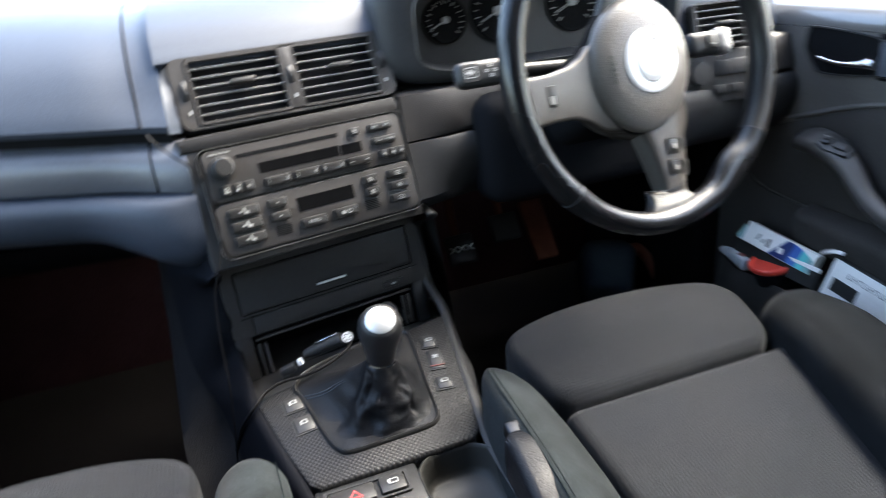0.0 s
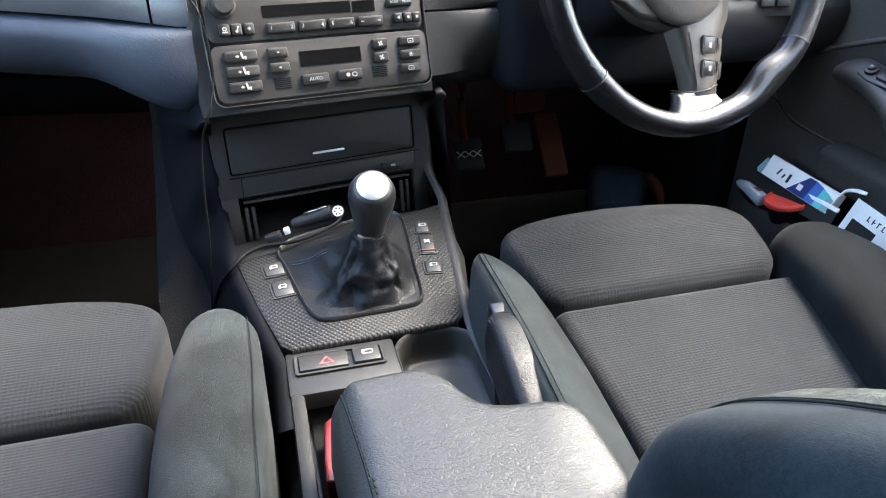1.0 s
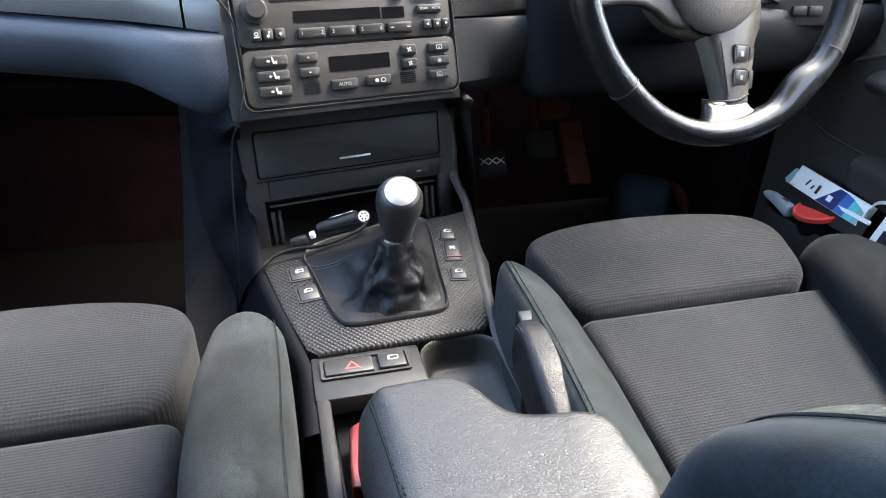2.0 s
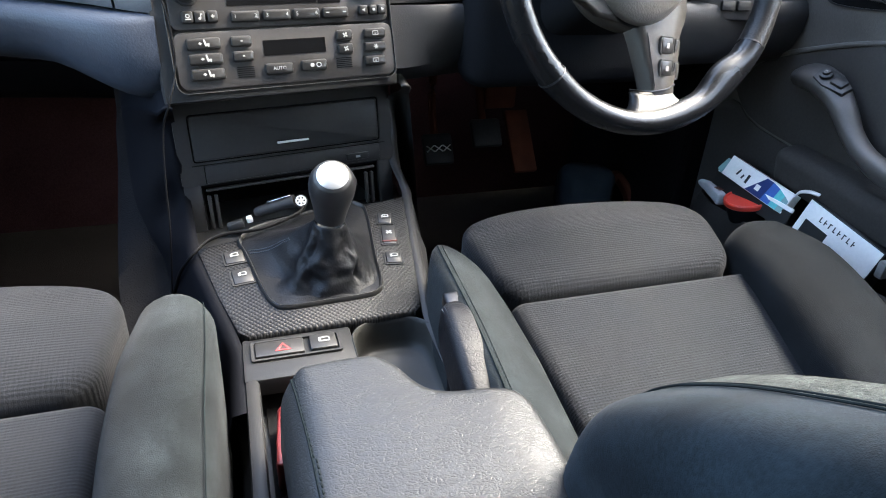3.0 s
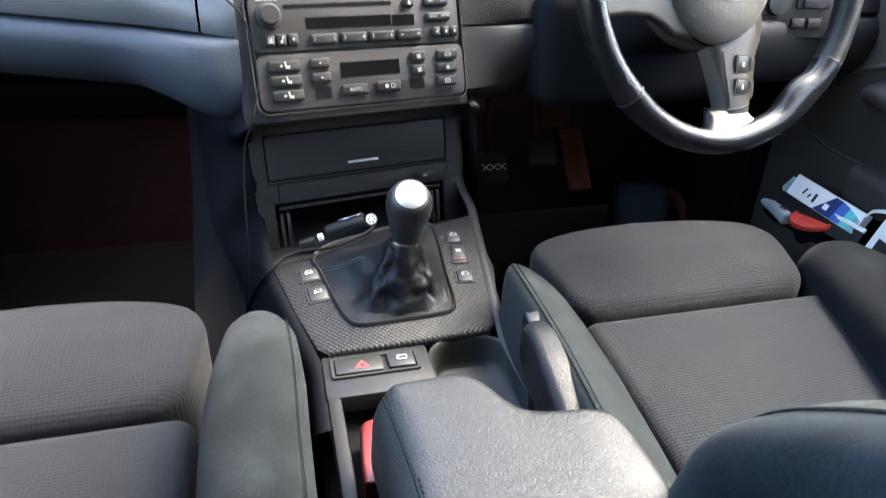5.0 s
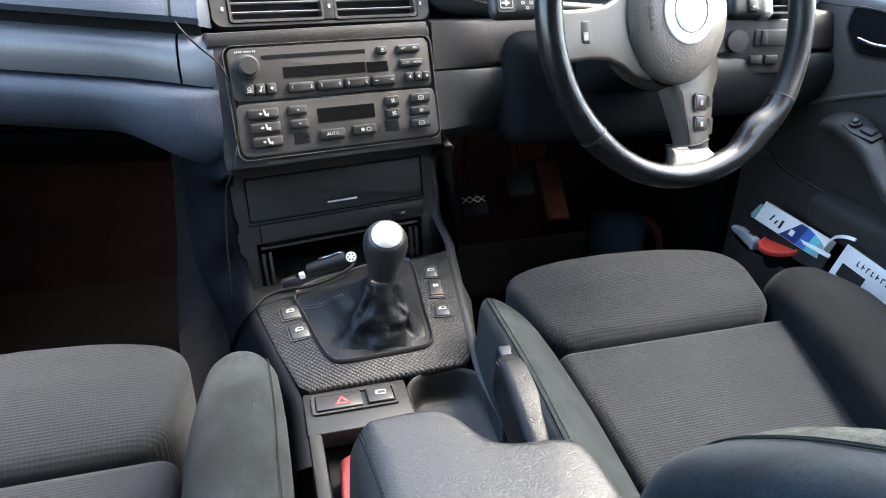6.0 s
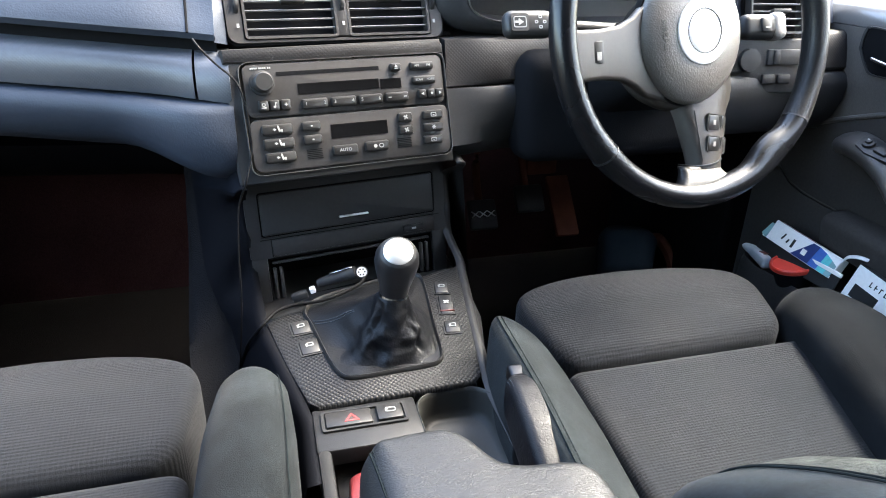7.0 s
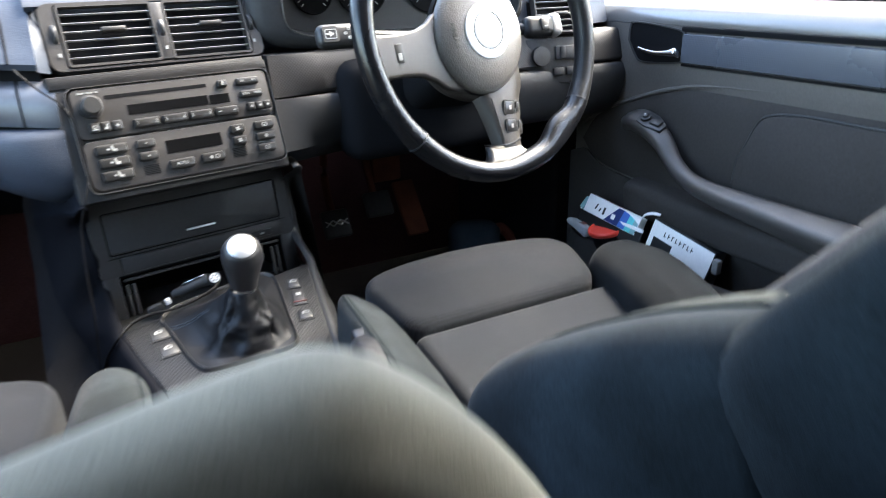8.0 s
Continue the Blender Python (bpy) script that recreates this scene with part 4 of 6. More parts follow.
flare = spline([Vector(p) for p in [FA @ Vector((-0.134, 0.035, -0.035)), FA @ Vector((-0.134, -0.004, -0.012)), FA @ Vector((-0.135, -0.016, -0.008)), TR @ Vector((-0.1345, 0.05, -0.001)), TR @ Vector((-0.1335, 0.0, -0.001)), TR @ Vector((-0.132, -0.045, 0.0)), (-0.13, 0.16, 0.372), (-0.127, 0.135, 0.3645), (-0.108, 0.06, 0.353), (-0.094, 0.004, 0.3435), (-0.088, -0.03, 0.337), (-0.088, -0.1, 0.337)]], 5)
seam_ = spline([Vector(p) for p in ((-0.205, 0.38, 0.55), (-0.207, 0.35, 0.48), (-0.205, 0.33, 0.47), (-0.2, 0.28, 0.44), (-0.194, 0.232, 0.395), (-0.183, 0.212, 0.36), (-0.176, 0.205, 0.338), (-0.168, 0.19, 0.315), (-0.15, 0.11, 0.27), (-0.135, 0.04, 0.25), (-0.125, -0.03, 0.24), (-0.125, -0.1, 0.24))], 5)
foot = spline([Vector(p) for p in ((-0.226, 0.45, 0.54), (-0.226, 0.43, 0.45), (-0.224, 0.38, 0.43), (-0.22, 0.315, 0.4), (-0.22, 0.24, 0.355), (-0.22, 0.2, 0.33), (-0.22, 0.17, 0.305), (-0.215, 0.14, 0.28), (-0.205, 0.06, 0.22), (-0.19, 0.0, 0.18), (-0.17, -0.05, 0.15), (-0.16, -0.11, 0.14))], 5)
skin, pile = [], []
for p, q, e in zip(flare, seam_, foot):
    out_ = Vector((-0.75, -0.35, 0.45)).normalized()
    skin.append([p + Vector((0.004, 0.002, -0.002)), p, p + Vector((-0.005, 0.0, -0.001)), p + Vector((-0.011, 0.004, -0.006)), p.lerp(q, 0.4) + out_ * 0.003, p.lerp(q, 0.7) + out_ * 0.003, p.lerp(q, 0.93) + out_ * 0.001, q, q.lerp(p, 0.1) - out_ * 0.012])
    pile.append([q.lerp(p, 0.1) - out_ * 0.006, q.lerp(e, 0.5) + out_ * 0.002 - Vector((0, 0, 0.004)), e, e + Vector((-0.003, 0.01, -0.03)), Vector((e.x, e.y + 0.04, 0.07))])
# one flank in two tones: the lower part's shade is in its colour
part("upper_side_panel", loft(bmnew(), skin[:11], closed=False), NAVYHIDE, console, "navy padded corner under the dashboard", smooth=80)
part("side_panel", loft(bmnew(), skin[10:], closed=False), FOOTSHADE, console, "padded console flank with shade in its colour", smooth=80)
part("tunnel_carpet", loft(bmnew(), pile, closed=False), TUNNEL, console, "dark carpet below the padded flank", smooth=80)
flank(1, [FA @ Vector((0.128, 0.03, -0.05)), FA @ Vector((0.131, 0.008, -0.026)), FA @ Vector((0.134, -0.006, -0.013)), FA @ Vector((0.135, -0.016, -0.008)), TR @ Vector((0.1345, 0.05, -0.001)), TR @ Vector((0.1335, 0.0, -0.001)), TR @ Vector((0.133, -0.03, 0.0)), (0.131, 0.225, 0.384), (0.128, 0.2, 0.3755), (0.115, 0.11, 0.361), (0.102, 0.008, 0.344), (0.101, -0.03, 0.338), (0.101, -0.1, 0.337)])

# gear lever
gear = thing("gear_lever", (0.005, 0.08, 0.355), "black leather gear lever with metal-capped knob and creased gaiter", "gear lever")
base = [(-0.078, 0.158), (-0.06, 0.173), (0.0, 0.192), (0.052, 0.206), (0.068, 0.2), (0.073, 0.18), (0.067, 0.1), (0.064, 0.05), (0.056, 0.036), (0.04, 0.032), (0.0, 0.03), (-0.038, 0.029), (-0.052, 0.036), (-0.062, 0.06), (-0.075, 0.12), (-0.082, 0.145)]
base = [(p.x, p.y - 0.004) for p in spline([Vector((x, y, 0)) for x, y in base + base[:1]], 4)][:-1]
part("gaiter_frame", loft(bmnew(), [[CM @ Vector((x, y, z)) for x, y in grow(base, k)] for k, z in ((1.01, -0.002), (1.01, 0.002), (1.0, 0.0048), (0.985, 0.006), (0.968, 0.005), (0.955, 0.002), (0.95, -0.003))], cap=False), BUTTON, gear)
neck = Vector((0.0125, 0.075, 0.4225))
rings = []
NR = 46
ground_ = grow(base, 0.955)
for k in range(NR):
    t = k / (NR - 1)
    ring = []
    for i, (x, y) in enumerate(ground_):
        p = CM @ Vector((x, y, 0.0025))
        out_ = Vector((p.x - neck.x, p.y - neck.y, 0))
        far = out_.length
        out_ = out_ / far
        deg = math.degrees(math.atan2(out_.y, out_.x))
        # taut panels behind and to one side, a slack crumpled sack in front
        taut = max(math.exp(-((deg - 138) / 46) ** 2), math.exp(-((deg - 18) / 44) ** 2), 0.55 * math.exp(-(((deg + 360) % 360 - 198) / 24) ** 2))
        r_t, z_t = 0.0165 + (far - 0.0165) * (1 - t) ** 1.15, lerp(p.z, neck.z, t ** 1.35)
        if t < 0.26:
            f = t / 0.26
            r_s, z_s = lerp(far, min(far, 0.05), f), p.z - 0.005 * math.sin(math.pi * 0.5 * f)
        else:
            f = (t - 0.26) / 0.74
            r_s = lerp(min(far, 0.05), 0.0165, f ** 0.62)
            z_s = lerp(p.z - 0.005, neck.z, f ** 1.1)
        r, z = lerp(r_s, r_t, taut), lerp(z_s, z_t, taut)
        body_ = math.sin(math.pi * max(0.0, min(1.0, (t - 0.16) / 0.84))) ** 0.8
        q = Vector((out_.x * 1.5, out_.y * 1.5, z * 26 + 3.0))
        ridge = 0.5 - abs(noise.noise(q)) * 1.6
        fine_ = 0.5 - abs(noise.noise(q * 2.3 + Vector((4.1, 0, 0)))) * 1.6
        slack = body_ * (1 - 0.8 * taut)
        push = 0.0085 * ridge * slack + 0.0045 * fine_ * slack
        neckfold = 0.0016 * math.sin(70 * t + 1.5 * math.sin(math.radians(deg) * 2)) * max(0.0, t - 0.8) * 5 * (1 - t) * 4
        ring.append(Vector((neck.x, neck.y, 0)) + out_ * max(r + push + neckfold, 0.014) + Vector((0, 0, z + 0.3 * push * (t < 0.7))))
    rings.append(ring)
part("gaiter", loft(bmnew(), rings), GAITERHIDE, gear, "creased black leather gaiter", smooth=120)
CAP = material("satin_cap", (0.5, 0.5, 0.495), 0.32, metal=0.6, var=0.04)
KM = Matrix.Translation((0.0125, 0.075, 0.412)) @ (Vector((0.006, -0.004, 0.072)).to_track_quat("Z", "Y").to_matrix().to_4x4()) @ Matrix.Diagonal((0.92, 0.92, 1, 1))
part("collar", turned(bmnew(), [(0.0158, 0.004), (0.0174, 0.006), (0.0174, 0.0115), (0.0166, 0.013), (0.0166, 0.015)], KM, 28), CHROME, gear, "thin chrome collar")
part("knob", turned(bmnew(), [(0.0166, 0.0125), (0.0174, 0.0165), (0.019, 0.024), (0.0218, 0.0335), (0.0248, 0.0435), (0.0262, 0.0515), (0.0252, 0.0607), (0.0232, 0.065), (0.0205, 0.0687), (0.0172, 0.0721), (0.0134, 0.0747), (0.007, 0.0774), (0.0, 0.0783)], KM, 36), KNOBHIDE, gear, "black leather knob", smooth=60)
CAPM = Matrix.Translation(KM @ Vector((0, 0, 0.0515))) @ Vector((-0.04, -0.6, 0.8)).to_track_quat("Z", "Y").to_matrix().to_4x4()
part("cap", turned(bmnew(), [(0.0276 * math.sin(radians(t)), 0.0276 * math.cos(radians(t)) - 0.0009 * (t > 35)) for t in (36.5, 35, 32, 28, 20, 12, 5, 0)], CAPM, 36), CAP, gear, "bright metal shift-pattern cap", smooth=70)
part("cap_ring", turned(bmnew(), [(0.0276 * math.sin(radians(t)), 0.0277 * math.cos(radians(t))) for t in (43, 42, 37, 35.5)], CAPM, 36), INK, gear, smooth=70)
best = min(range(len(ground_)), key=lambda i: abs(math.degrees(math.atan2((CM @ Vector((*ground_[i], 0))).y - neck.y, (CM @ Vector((*ground_[i], 0))).x - neck.x)) - 150))
bm = bmnew()
for o_ in (-1, 1):
    line = [rings[k][best].lerp(rings[k][best + o_], 0.35) for k in range(1, 27)]
    for a, b in zip(line, line[1:]):
        rbox(bm, (0.0009, (b - a).length * 0.7, 0.0009), 0, Matrix.Translation(a.lerp(b, 0.5) + Vector((0, 0, 0.0004))) @ (b - a).to_track_quat("Y", "Z").to_matrix().to_4x4())
part("stitching", bm, BLUETHREAD, gear, "double stitched seam")

# switches in the trim


def rocker(x, y, w, d, label, mk=MARK, red=False, turn=0.0, owner=None):
    t = thing("console_switch", CM @ Vector((x, y, 0.001)), label, "switch", "switches beside the gear lever")
    M = CM @ T(x, y, 0.0) @ Matrix.Rotation(radians(turn), 4, "Z")
    part("bezel", frame_plate(bmnew(), rr(w + 0.003, d + 0.003, 0.002, 3), rr(w - 0.001, d - 0.001, 0.0015, 3), -0.004, 0.0022, M), BUTTON, t)
    part("rocker", rbox(bmnew(), (w - 0.0015, d - 0.0015, 0.007), 0.0014, M @ T(0, 0, 0.0005) @ Matrix.Rotation(radians(5), 4, "X")), BUTTON, t)
    bm = bmnew()
    frame_plate(bm, [(a + 0.001, b + 0.002) for a, b in rr(0.0076, 0.0058, 0.0012, 3)], [(a + 0.001, b + 0.0022) for a, b in rr(0.0054, 0.0034, 0.001, 3)], 0.0042, 0.0049, M)
    rbox(bm, (0.0018, 0.005, 0.0006), 0, M @ T(-0.0032, 0.001, 0.0046))
    if red:
        bm.free()
        bm = rbox(bmnew(), (0.008, 0.0026, 0.0006), 0, M @ T(0, 0.003, 0.0046) @ Matrix.Rotation(0.7, 4, "Z"))
        rbox(bm, (0.008, 0.0026, 0.0007), 0, M @ T(0, 0.003, 0.0046) @ Matrix.Rotation(-0.7, 4, "Z"))
        part("red_line", rbox(bmnew(), (w, 0.0018, 0.0008), 0, M @ T(0, -d * 0.36, 0.0034)), REDDARK, t)
    part("symbol", bm, mk, t, "white symbol")
    return t


rocker(-0.0875, 0.117, 0.022, 0.021, "black window switch with a white symbol", turn=8)
rocker(-0.0805, 0.083, 0.022, 0.023, "black window switch with a white symbol", turn=8)
rocker(0.0915, 0.163, 0.018, 0.022, "black window switch with a white symbol", turn=-8)
rocker(0.0895, 0.129, 0.018, 0.034, "black lock switch with a dark red line", red=True, turn=-7)
rocker(0.086, 0.087, 0.019, 0.02, "black window switch with a white symbol", turn=-6)

# hazard panel, cup recess and storage box
HM = Matrix.Translation((0, -0.025, 0.3375))
part("hazard_plate", rbox(bmnew(), (0.106, 0.064, 0.02), 0.003, HM @ T(-0.034, -0.006, -0.008)), CONSOLE, console)
haz = thing("hazard_switch", (-0.052, -0.022, 0.34), "black hazard light switch with a red triangle", "switch")
part("bezel", frame_plate(bmnew(), [(x - 0.036, y + 0.002) for x, y in rr(0.086, 0.03, 0.003)], [(x - 0.036, y + 0.002) for x, y in rr(0.08, 0.025, 0.002)], 0.0, 0.0045, HM), BUTTON, haz)
part("key", rbox(bmnew(), (0.046, 0.022, 0.006), 0.0015, HM @ T(-0.052, 0.002, 0.003)), BUTTON, haz)
tri = [(0.0, 0.0066), (-0.0076, -0.0052), (0.0076, -0.0052)]
part("triangle", frame_plate(bmnew(), [(x - 0.049, y + 0.001) for x, y in tri], [(x * 0.6 - 0.049, y * 0.6 + 0.0007) for x, y in tri], 0.0055, 0.0064, HM), RED, haz, "red warning triangle")
sw = thing("window_switch", (-0.011, -0.022, 0.34), "small black rear window switch with white symbol", "switch")
part("key", rbox(bmnew(), (0.026, 0.022, 0.006), 0.0015, HM @ T(-0.0105, 0.003, 0.003)), BUTTON, sw)
part("symbol", frame_plate(bmnew(), [(x - 0.0095, y + 0.004) for x, y in rr(0.0108, 0.0068, 0.0018, 3)], [(x - 0.0088, y + 0.004) for x, y in rr(0.0078, 0.0044, 0.001, 3)], 0.0055, 0.0068, HM), MARK, sw, "white symbol")
bm = bmnew()
o = rr(0.084, 0.17, 0.028, 8)
loft(bm, [[(x * k + 0.0605, y * k2 - 0.0815 + dy, z) for x, y in o] for k, k2, dy, z in ((1.03, 1.015, 0, 0.3385), (1.0, 1.0, 0, 0.3398), (0.975, 0.985, 0, 0.3385), (0.955, 0.975, 0, 0.334), (0.94, 0.965, 0, 0.324), (0.92, 0.95, 0, 0.313), (0.87, 0.92, 0, 0.3065), (0.75, 0.87, 0, 0.3045), (0.4, 0.5, 0, 0.304))], cap=False)
bm.faces.new([v for v in list(bm.verts)[-len(o):]])
part("cup_recess", bm, TRAY, console, "rounded coin tray recess", smooth=70)
part("box_rim", rbox(bmnew(), (0.013, 0.36, 0.028), 0.004, T(-0.08, -0.23, 0.325)), CONSOLE, console)
bm = rbox(bmnew(), (0.1, 0.3, 0.004), 0, T(-0.02, -0.21, 0.3))
part("box_lining", bm, BLACK, console)
red = thing("red_packet", (-0.058, -0.125, 0.302), "crumpled red packet in the storage box", "packet")
rbm = rbox(bmnew(), (0.022, 0.07, 0.034), 0.004, T(-0.053, -0.125, 0.316) @ Matrix.Rotation(radians(-5), 4, "Z"), 3)
bmesh.ops.subdivide_edges(rbm, edges=rbm.edges[:], cuts=2, use_grid_fill=True)
for v in rbm.verts:
    v.co += 0.0035 * noise.noise_vector(v.co * 70) * (1.0 if v.co.z > 0.31 else 0.0)
part("packet", rbm, DULLRED, red, smooth=30)

# armrest
arm = thing("armrest", (0.03, -0.3, 0.33), "black grained leather armrest cut away for the handbrake", "armrest")
out = curve2([(-0.0605, -0.17), (-0.0575, -0.152), (-0.047, -0.1425), (-0.03, -0.1395), (0.004, -0.1385), (0.02, -0.1435), (0.032, -0.158), (0.0405, -0.176), (0.05, -0.188), (0.066, -0.194), (0.09, -0.1965), (0.108, -0.1985), (0.118, -0.206), (0.122, -0.222), (0.1225, -0.26), (0.121, -0.33), (0.117, -0.42), (0.11, -0.47), (0.0, -0.475), (-0.045, -0.468), (-0.054, -0.42), (-0.056, -0.33), (-0.059, -0.24)])


def arm_top(x, y):
    return 0.4165 - 0.03 * max(-0.26 - y, 0) - 1.0 * max(-0.041 - x, 0) - 0.3 * max(x - 0.09, 0) ** 1.1


part("pad", pillow(bmnew(), out, arm_top, 0.064, 0.0105, 0.0015, (0.03, -0.3), 0.004), ARMHIDE, arm, smooth=120)
bm = bmnew()
for i in range(0, 58):
    y = -0.152 - i * 0.0052
    f = min(1.0, (-0.152 - y) / 0.11)
    x = lerp(-0.047, -0.0415, f) if y > -0.24 else lerp(-0.0415, -0.0395, min(1.0, (-0.24 - y) / 0.15))
    rbox(bm, (0.0012, 0.0036, 0.0012), 0.0004, T(x, y, arm_top(x, y) - 0.0004) @ Matrix.Rotation(0.15, 4, "Z"), 1)
part("stitching", bm, STITCH, arm, "dark stitched seam")
part("seam_groove", tube(bmnew(), [(x - 0.0018, y, arm_top(x - 0.0018, y) - 0.0006) for x, y in ((-0.0475, -0.15), (-0.045, -0.18), (-0.0418, -0.24), (-0.04, -0.33), (-0.0395, -0.44))], 0.0011, 6), STITCH, arm, "dark groove beside the seam")
part("hinge_post", rbox(bmnew(), (0.07, 0.06, 0.066), 0.006, T(0.02, -0.42, 0.342)), PANEL, arm)

# handbrake
STEEL = material("dull_steel", (0.03, 0.031, 0.034), 0.4, metal=1.0, var=0.1)
hb = thing("handbrake", (0.105, -0.2, 0.34), "black leather handbrake lever with chrome button", "handbrake")
hpts = [(0.103, -0.084, 0.4095), (0.1025, -0.1, 0.4115), (0.1005, -0.135, 0.407), (0.0985, -0.175, 0.396), (0.0965, -0.23, 0.377), (0.096, -0.29, 0.352)]
part("grip", sweep(bmnew(), hpts, [0.0285, 0.031, 0.0325, 0.0325, 0.031, 0.03], [0.036, 0.041, 0.043, 0.043, 0.04, 0.038], 0.0085, up=(0.12, 0, 1), round_ends=(0.006, 0.004), n=7, crown=0.0012), GRIPHIDE, hb, "worn black leather grip", smooth=70)
part("button", rbox(bmnew(), (0.0165, 0.027, 0.0165), 0.0035, Matrix.Translation((0.1035, -0.0755, 0.4005)) @ Matrix.Rotation(radians(12), 4, "X"), 3), STEEL, hb, "dull chrome release button", smooth=60)
for off, zz in ((-0.0122, -0.0006), (-0.0142, -0.0028)):
    bm = bmnew()
    line = spline([Vector(p) for p in hpts[:5]], 6)
    for a, b in zip(line[1:], line[2:]):
        m_ = a.lerp(b, 0.5)
        rbox(bm, (0.0011, (b - a).length * 0.6, 0.0011), 0.0003, Matrix.Translation((m_.x + off, m_.y, m_.z + zz)) @ (b - a).to_track_quat("Y", "Z").to_matrix().to_4x4(), 1)
    part("stitching", bm, BLUETHREAD, hb, "blue-grey stitching")
part("grip_collar", sweep(bmnew(), [(0.103, -0.0775, 0.4085), (0.103, -0.0845, 0.4095)], [0.021, 0.026], [0.022, 0.03], 0.007, round_ends=(0.002, 0.002), n=6), SHROUD, hb, "black collar behind the button", smooth=70)
part("boot", sweep(bmnew(), [(0.098, -0.12, 0.37), (0.1, -0.2, 0.36), (0.103, -0.3, 0.345)], [0.02, 0.03, 0.04], [0.04, 0.05, 0.06], 0.012), BLACK, hb)

# ---- steering wheel ----
WC = Vector((0.371, 0.1153, 0.6873))
WM = Matrix.Translation(WC) @ plane(0, 0, 0, 9.1, 15.2)
wheel = thing("steering_wheel", WC, "black leather sports steering wheel turned a quarter to the side", "steering wheel")


def rim_ring(deg, grow_by=0.0):
    a = radians(deg)
    thick = 0.0138 + grow_by
    for c in (-36, 38, 142, 222):
        dd = abs((deg - c + 180) % 360 - 180)
        thick += 0.0012 * math.exp(-(dd / 8) ** 2)
    low = (deg - 306 + 180) % 360 - 180
    swell = 0.0125 * math.exp(-(abs(low) / 9.5) ** 2.6) + 0.003 * math.exp(-((low + 22) / 12) ** 2)
    out_ = []
    for j in range(18):
        b = 2 * math.pi * j / 18
        r = 0.1813 + thick * math.cos(b) - swell * ((1 - math.cos(b)) / 2) ** 1.6
        out_.append(WM @ Vector((r * math.cos(a), r * math.sin(a), 0.0 + thick * 1.12 * math.sin(b))))
    return out_


def rim_arc(a0, a1, mat_, label):
    n = int((a1 - a0) / 3)
    part("rim", loft(bmnew(), [rim_ring(lerp(a0, a1, i / n)) for i in range(n + 1)], cap=False), mat_, wheel, label, smooth=70)


rim_arc(-36, 38, RIMGRIP, "pierced leather rim grip")
rim_arc(38, 142, RIMHIDE, "shiny worn leather rim")
rim_arc(142, 222, RIMHIDE, "shiny worn leather rim")
rim_arc(222, 324, RIMHIDE, "shiny worn leather rim")
for deg in (-36, 38, 142, 222):
    part("rim_seam", loft(bmnew(), [rim_ring(deg + d, e) for d, e in ((-0.35, -0.001), (-0.3, 0.0004), (0.3, 0.0004), (0.35, -0.001))], cap=False), LEATHER, wheel)
PADGREY = material("spoke_plastic", (0.032, 0.028, 0.0245), 0.4, grain=0.1, grain_scale=900, spec=0.28)


def spoke(stations, thick=0.014):
    """A moulded arm: stations of centre (u, v, depth), direction across and width."""
    bm = bmnew()
    loft(bm, [[WM @ Vector((u + math.cos(radians(t)) * a, v + math.sin(radians(t)) * a, z + b - thick / 2)) for a, b in rr(w, thick, 0.005, 5)] for u, v, z, t, w in stations])
    return part("spoke", bm, PADGREY, wheel, "grey moulded spoke", smooth=60)


spoke([(-0.03, -0.012, -0.019, 90, 0.12), (-0.062, -0.014, -0.016, 90, 0.1), (-0.08, -0.015, -0.0135, 90, 0.074), (-0.1, -0.0155, -0.01, 91, 0.058), (-0.13, -0.0165, -0.006, 92, 0.052), (-0.157, -0.0175, -0.002, 93, 0.053), (-0.172, -0.018, -0.001, 94, 0.06)])
bm = bmnew()
rings = []
for v, z, l, seam_u, r_ in ((-0.03, -0.019, -0.066, 0.0, 0.066), (-0.062, -0.017, -0.062, 0.001, 0.066), (-0.075, -0.0155, -0.058, 0.002, 0.062), (-0.084, -0.014, -0.054, 0.0025, 0.056), (-0.095, -0.012, -0.046, 0.003, 0.0505), (-0.1115, -0.0095, -0.0375, 0.004, 0.0475), (-0.128, -0.007, -0.0295, 0.005, 0.0425), (-0.142, -0.005, -0.0245, 0.0055, 0.037), (-0.152, -0.004, -0.0235, 0.006, 0.036)):
    ring = [(r_ - 0.002, z - 0.014), (r_, z - 0.005), (r_ - 0.003, z - 0.0008), (lerp(r_, seam_u, 0.4), z + 0.0005), (seam_u, z)]
    for f in (0.15, 0.3, 0.45, 0.6, 0.75, 0.88, 1.0):
        ring.append((lerp(seam_u, l, 0.32 * f ** 0.7), z - 0.0006 - 0.018 * f ** 1.6))
    ring += [(lerp(seam_u, l, 0.15), z - 0.024), (seam_u, z - 0.022)]
    rings.append([WM @ Vector((a, v, b)) for a, b in ring])
part("spoke", loft(bm, rings), PADGREY, wheel, "grey moulded spoke", smooth=60)
part("spoke_seam", tube(bmnew(), [WM @ Vector(p) for p in ((0.0025, -0.084, -0.0138), (0.003, -0.095, -0.0118), (0.004, -0.1115, -0.0093), (0.005, -0.128, -0.0068), (0.0055, -0.142, -0.0048))], 0.0005, 5), INK, wheel, "thin seam in the spoke")
spoke([(0.0, 0.03, -0.019, 180, 0.12), (0.0, 0.07, -0.016, 180, 0.08), (0.0, 0.1, -0.01, 180, 0.055), (0.0, 0.14, -0.005, 180, 0.048), (0.0, 0.174, -0.002, 180, 0.055)])
bm = bmnew()
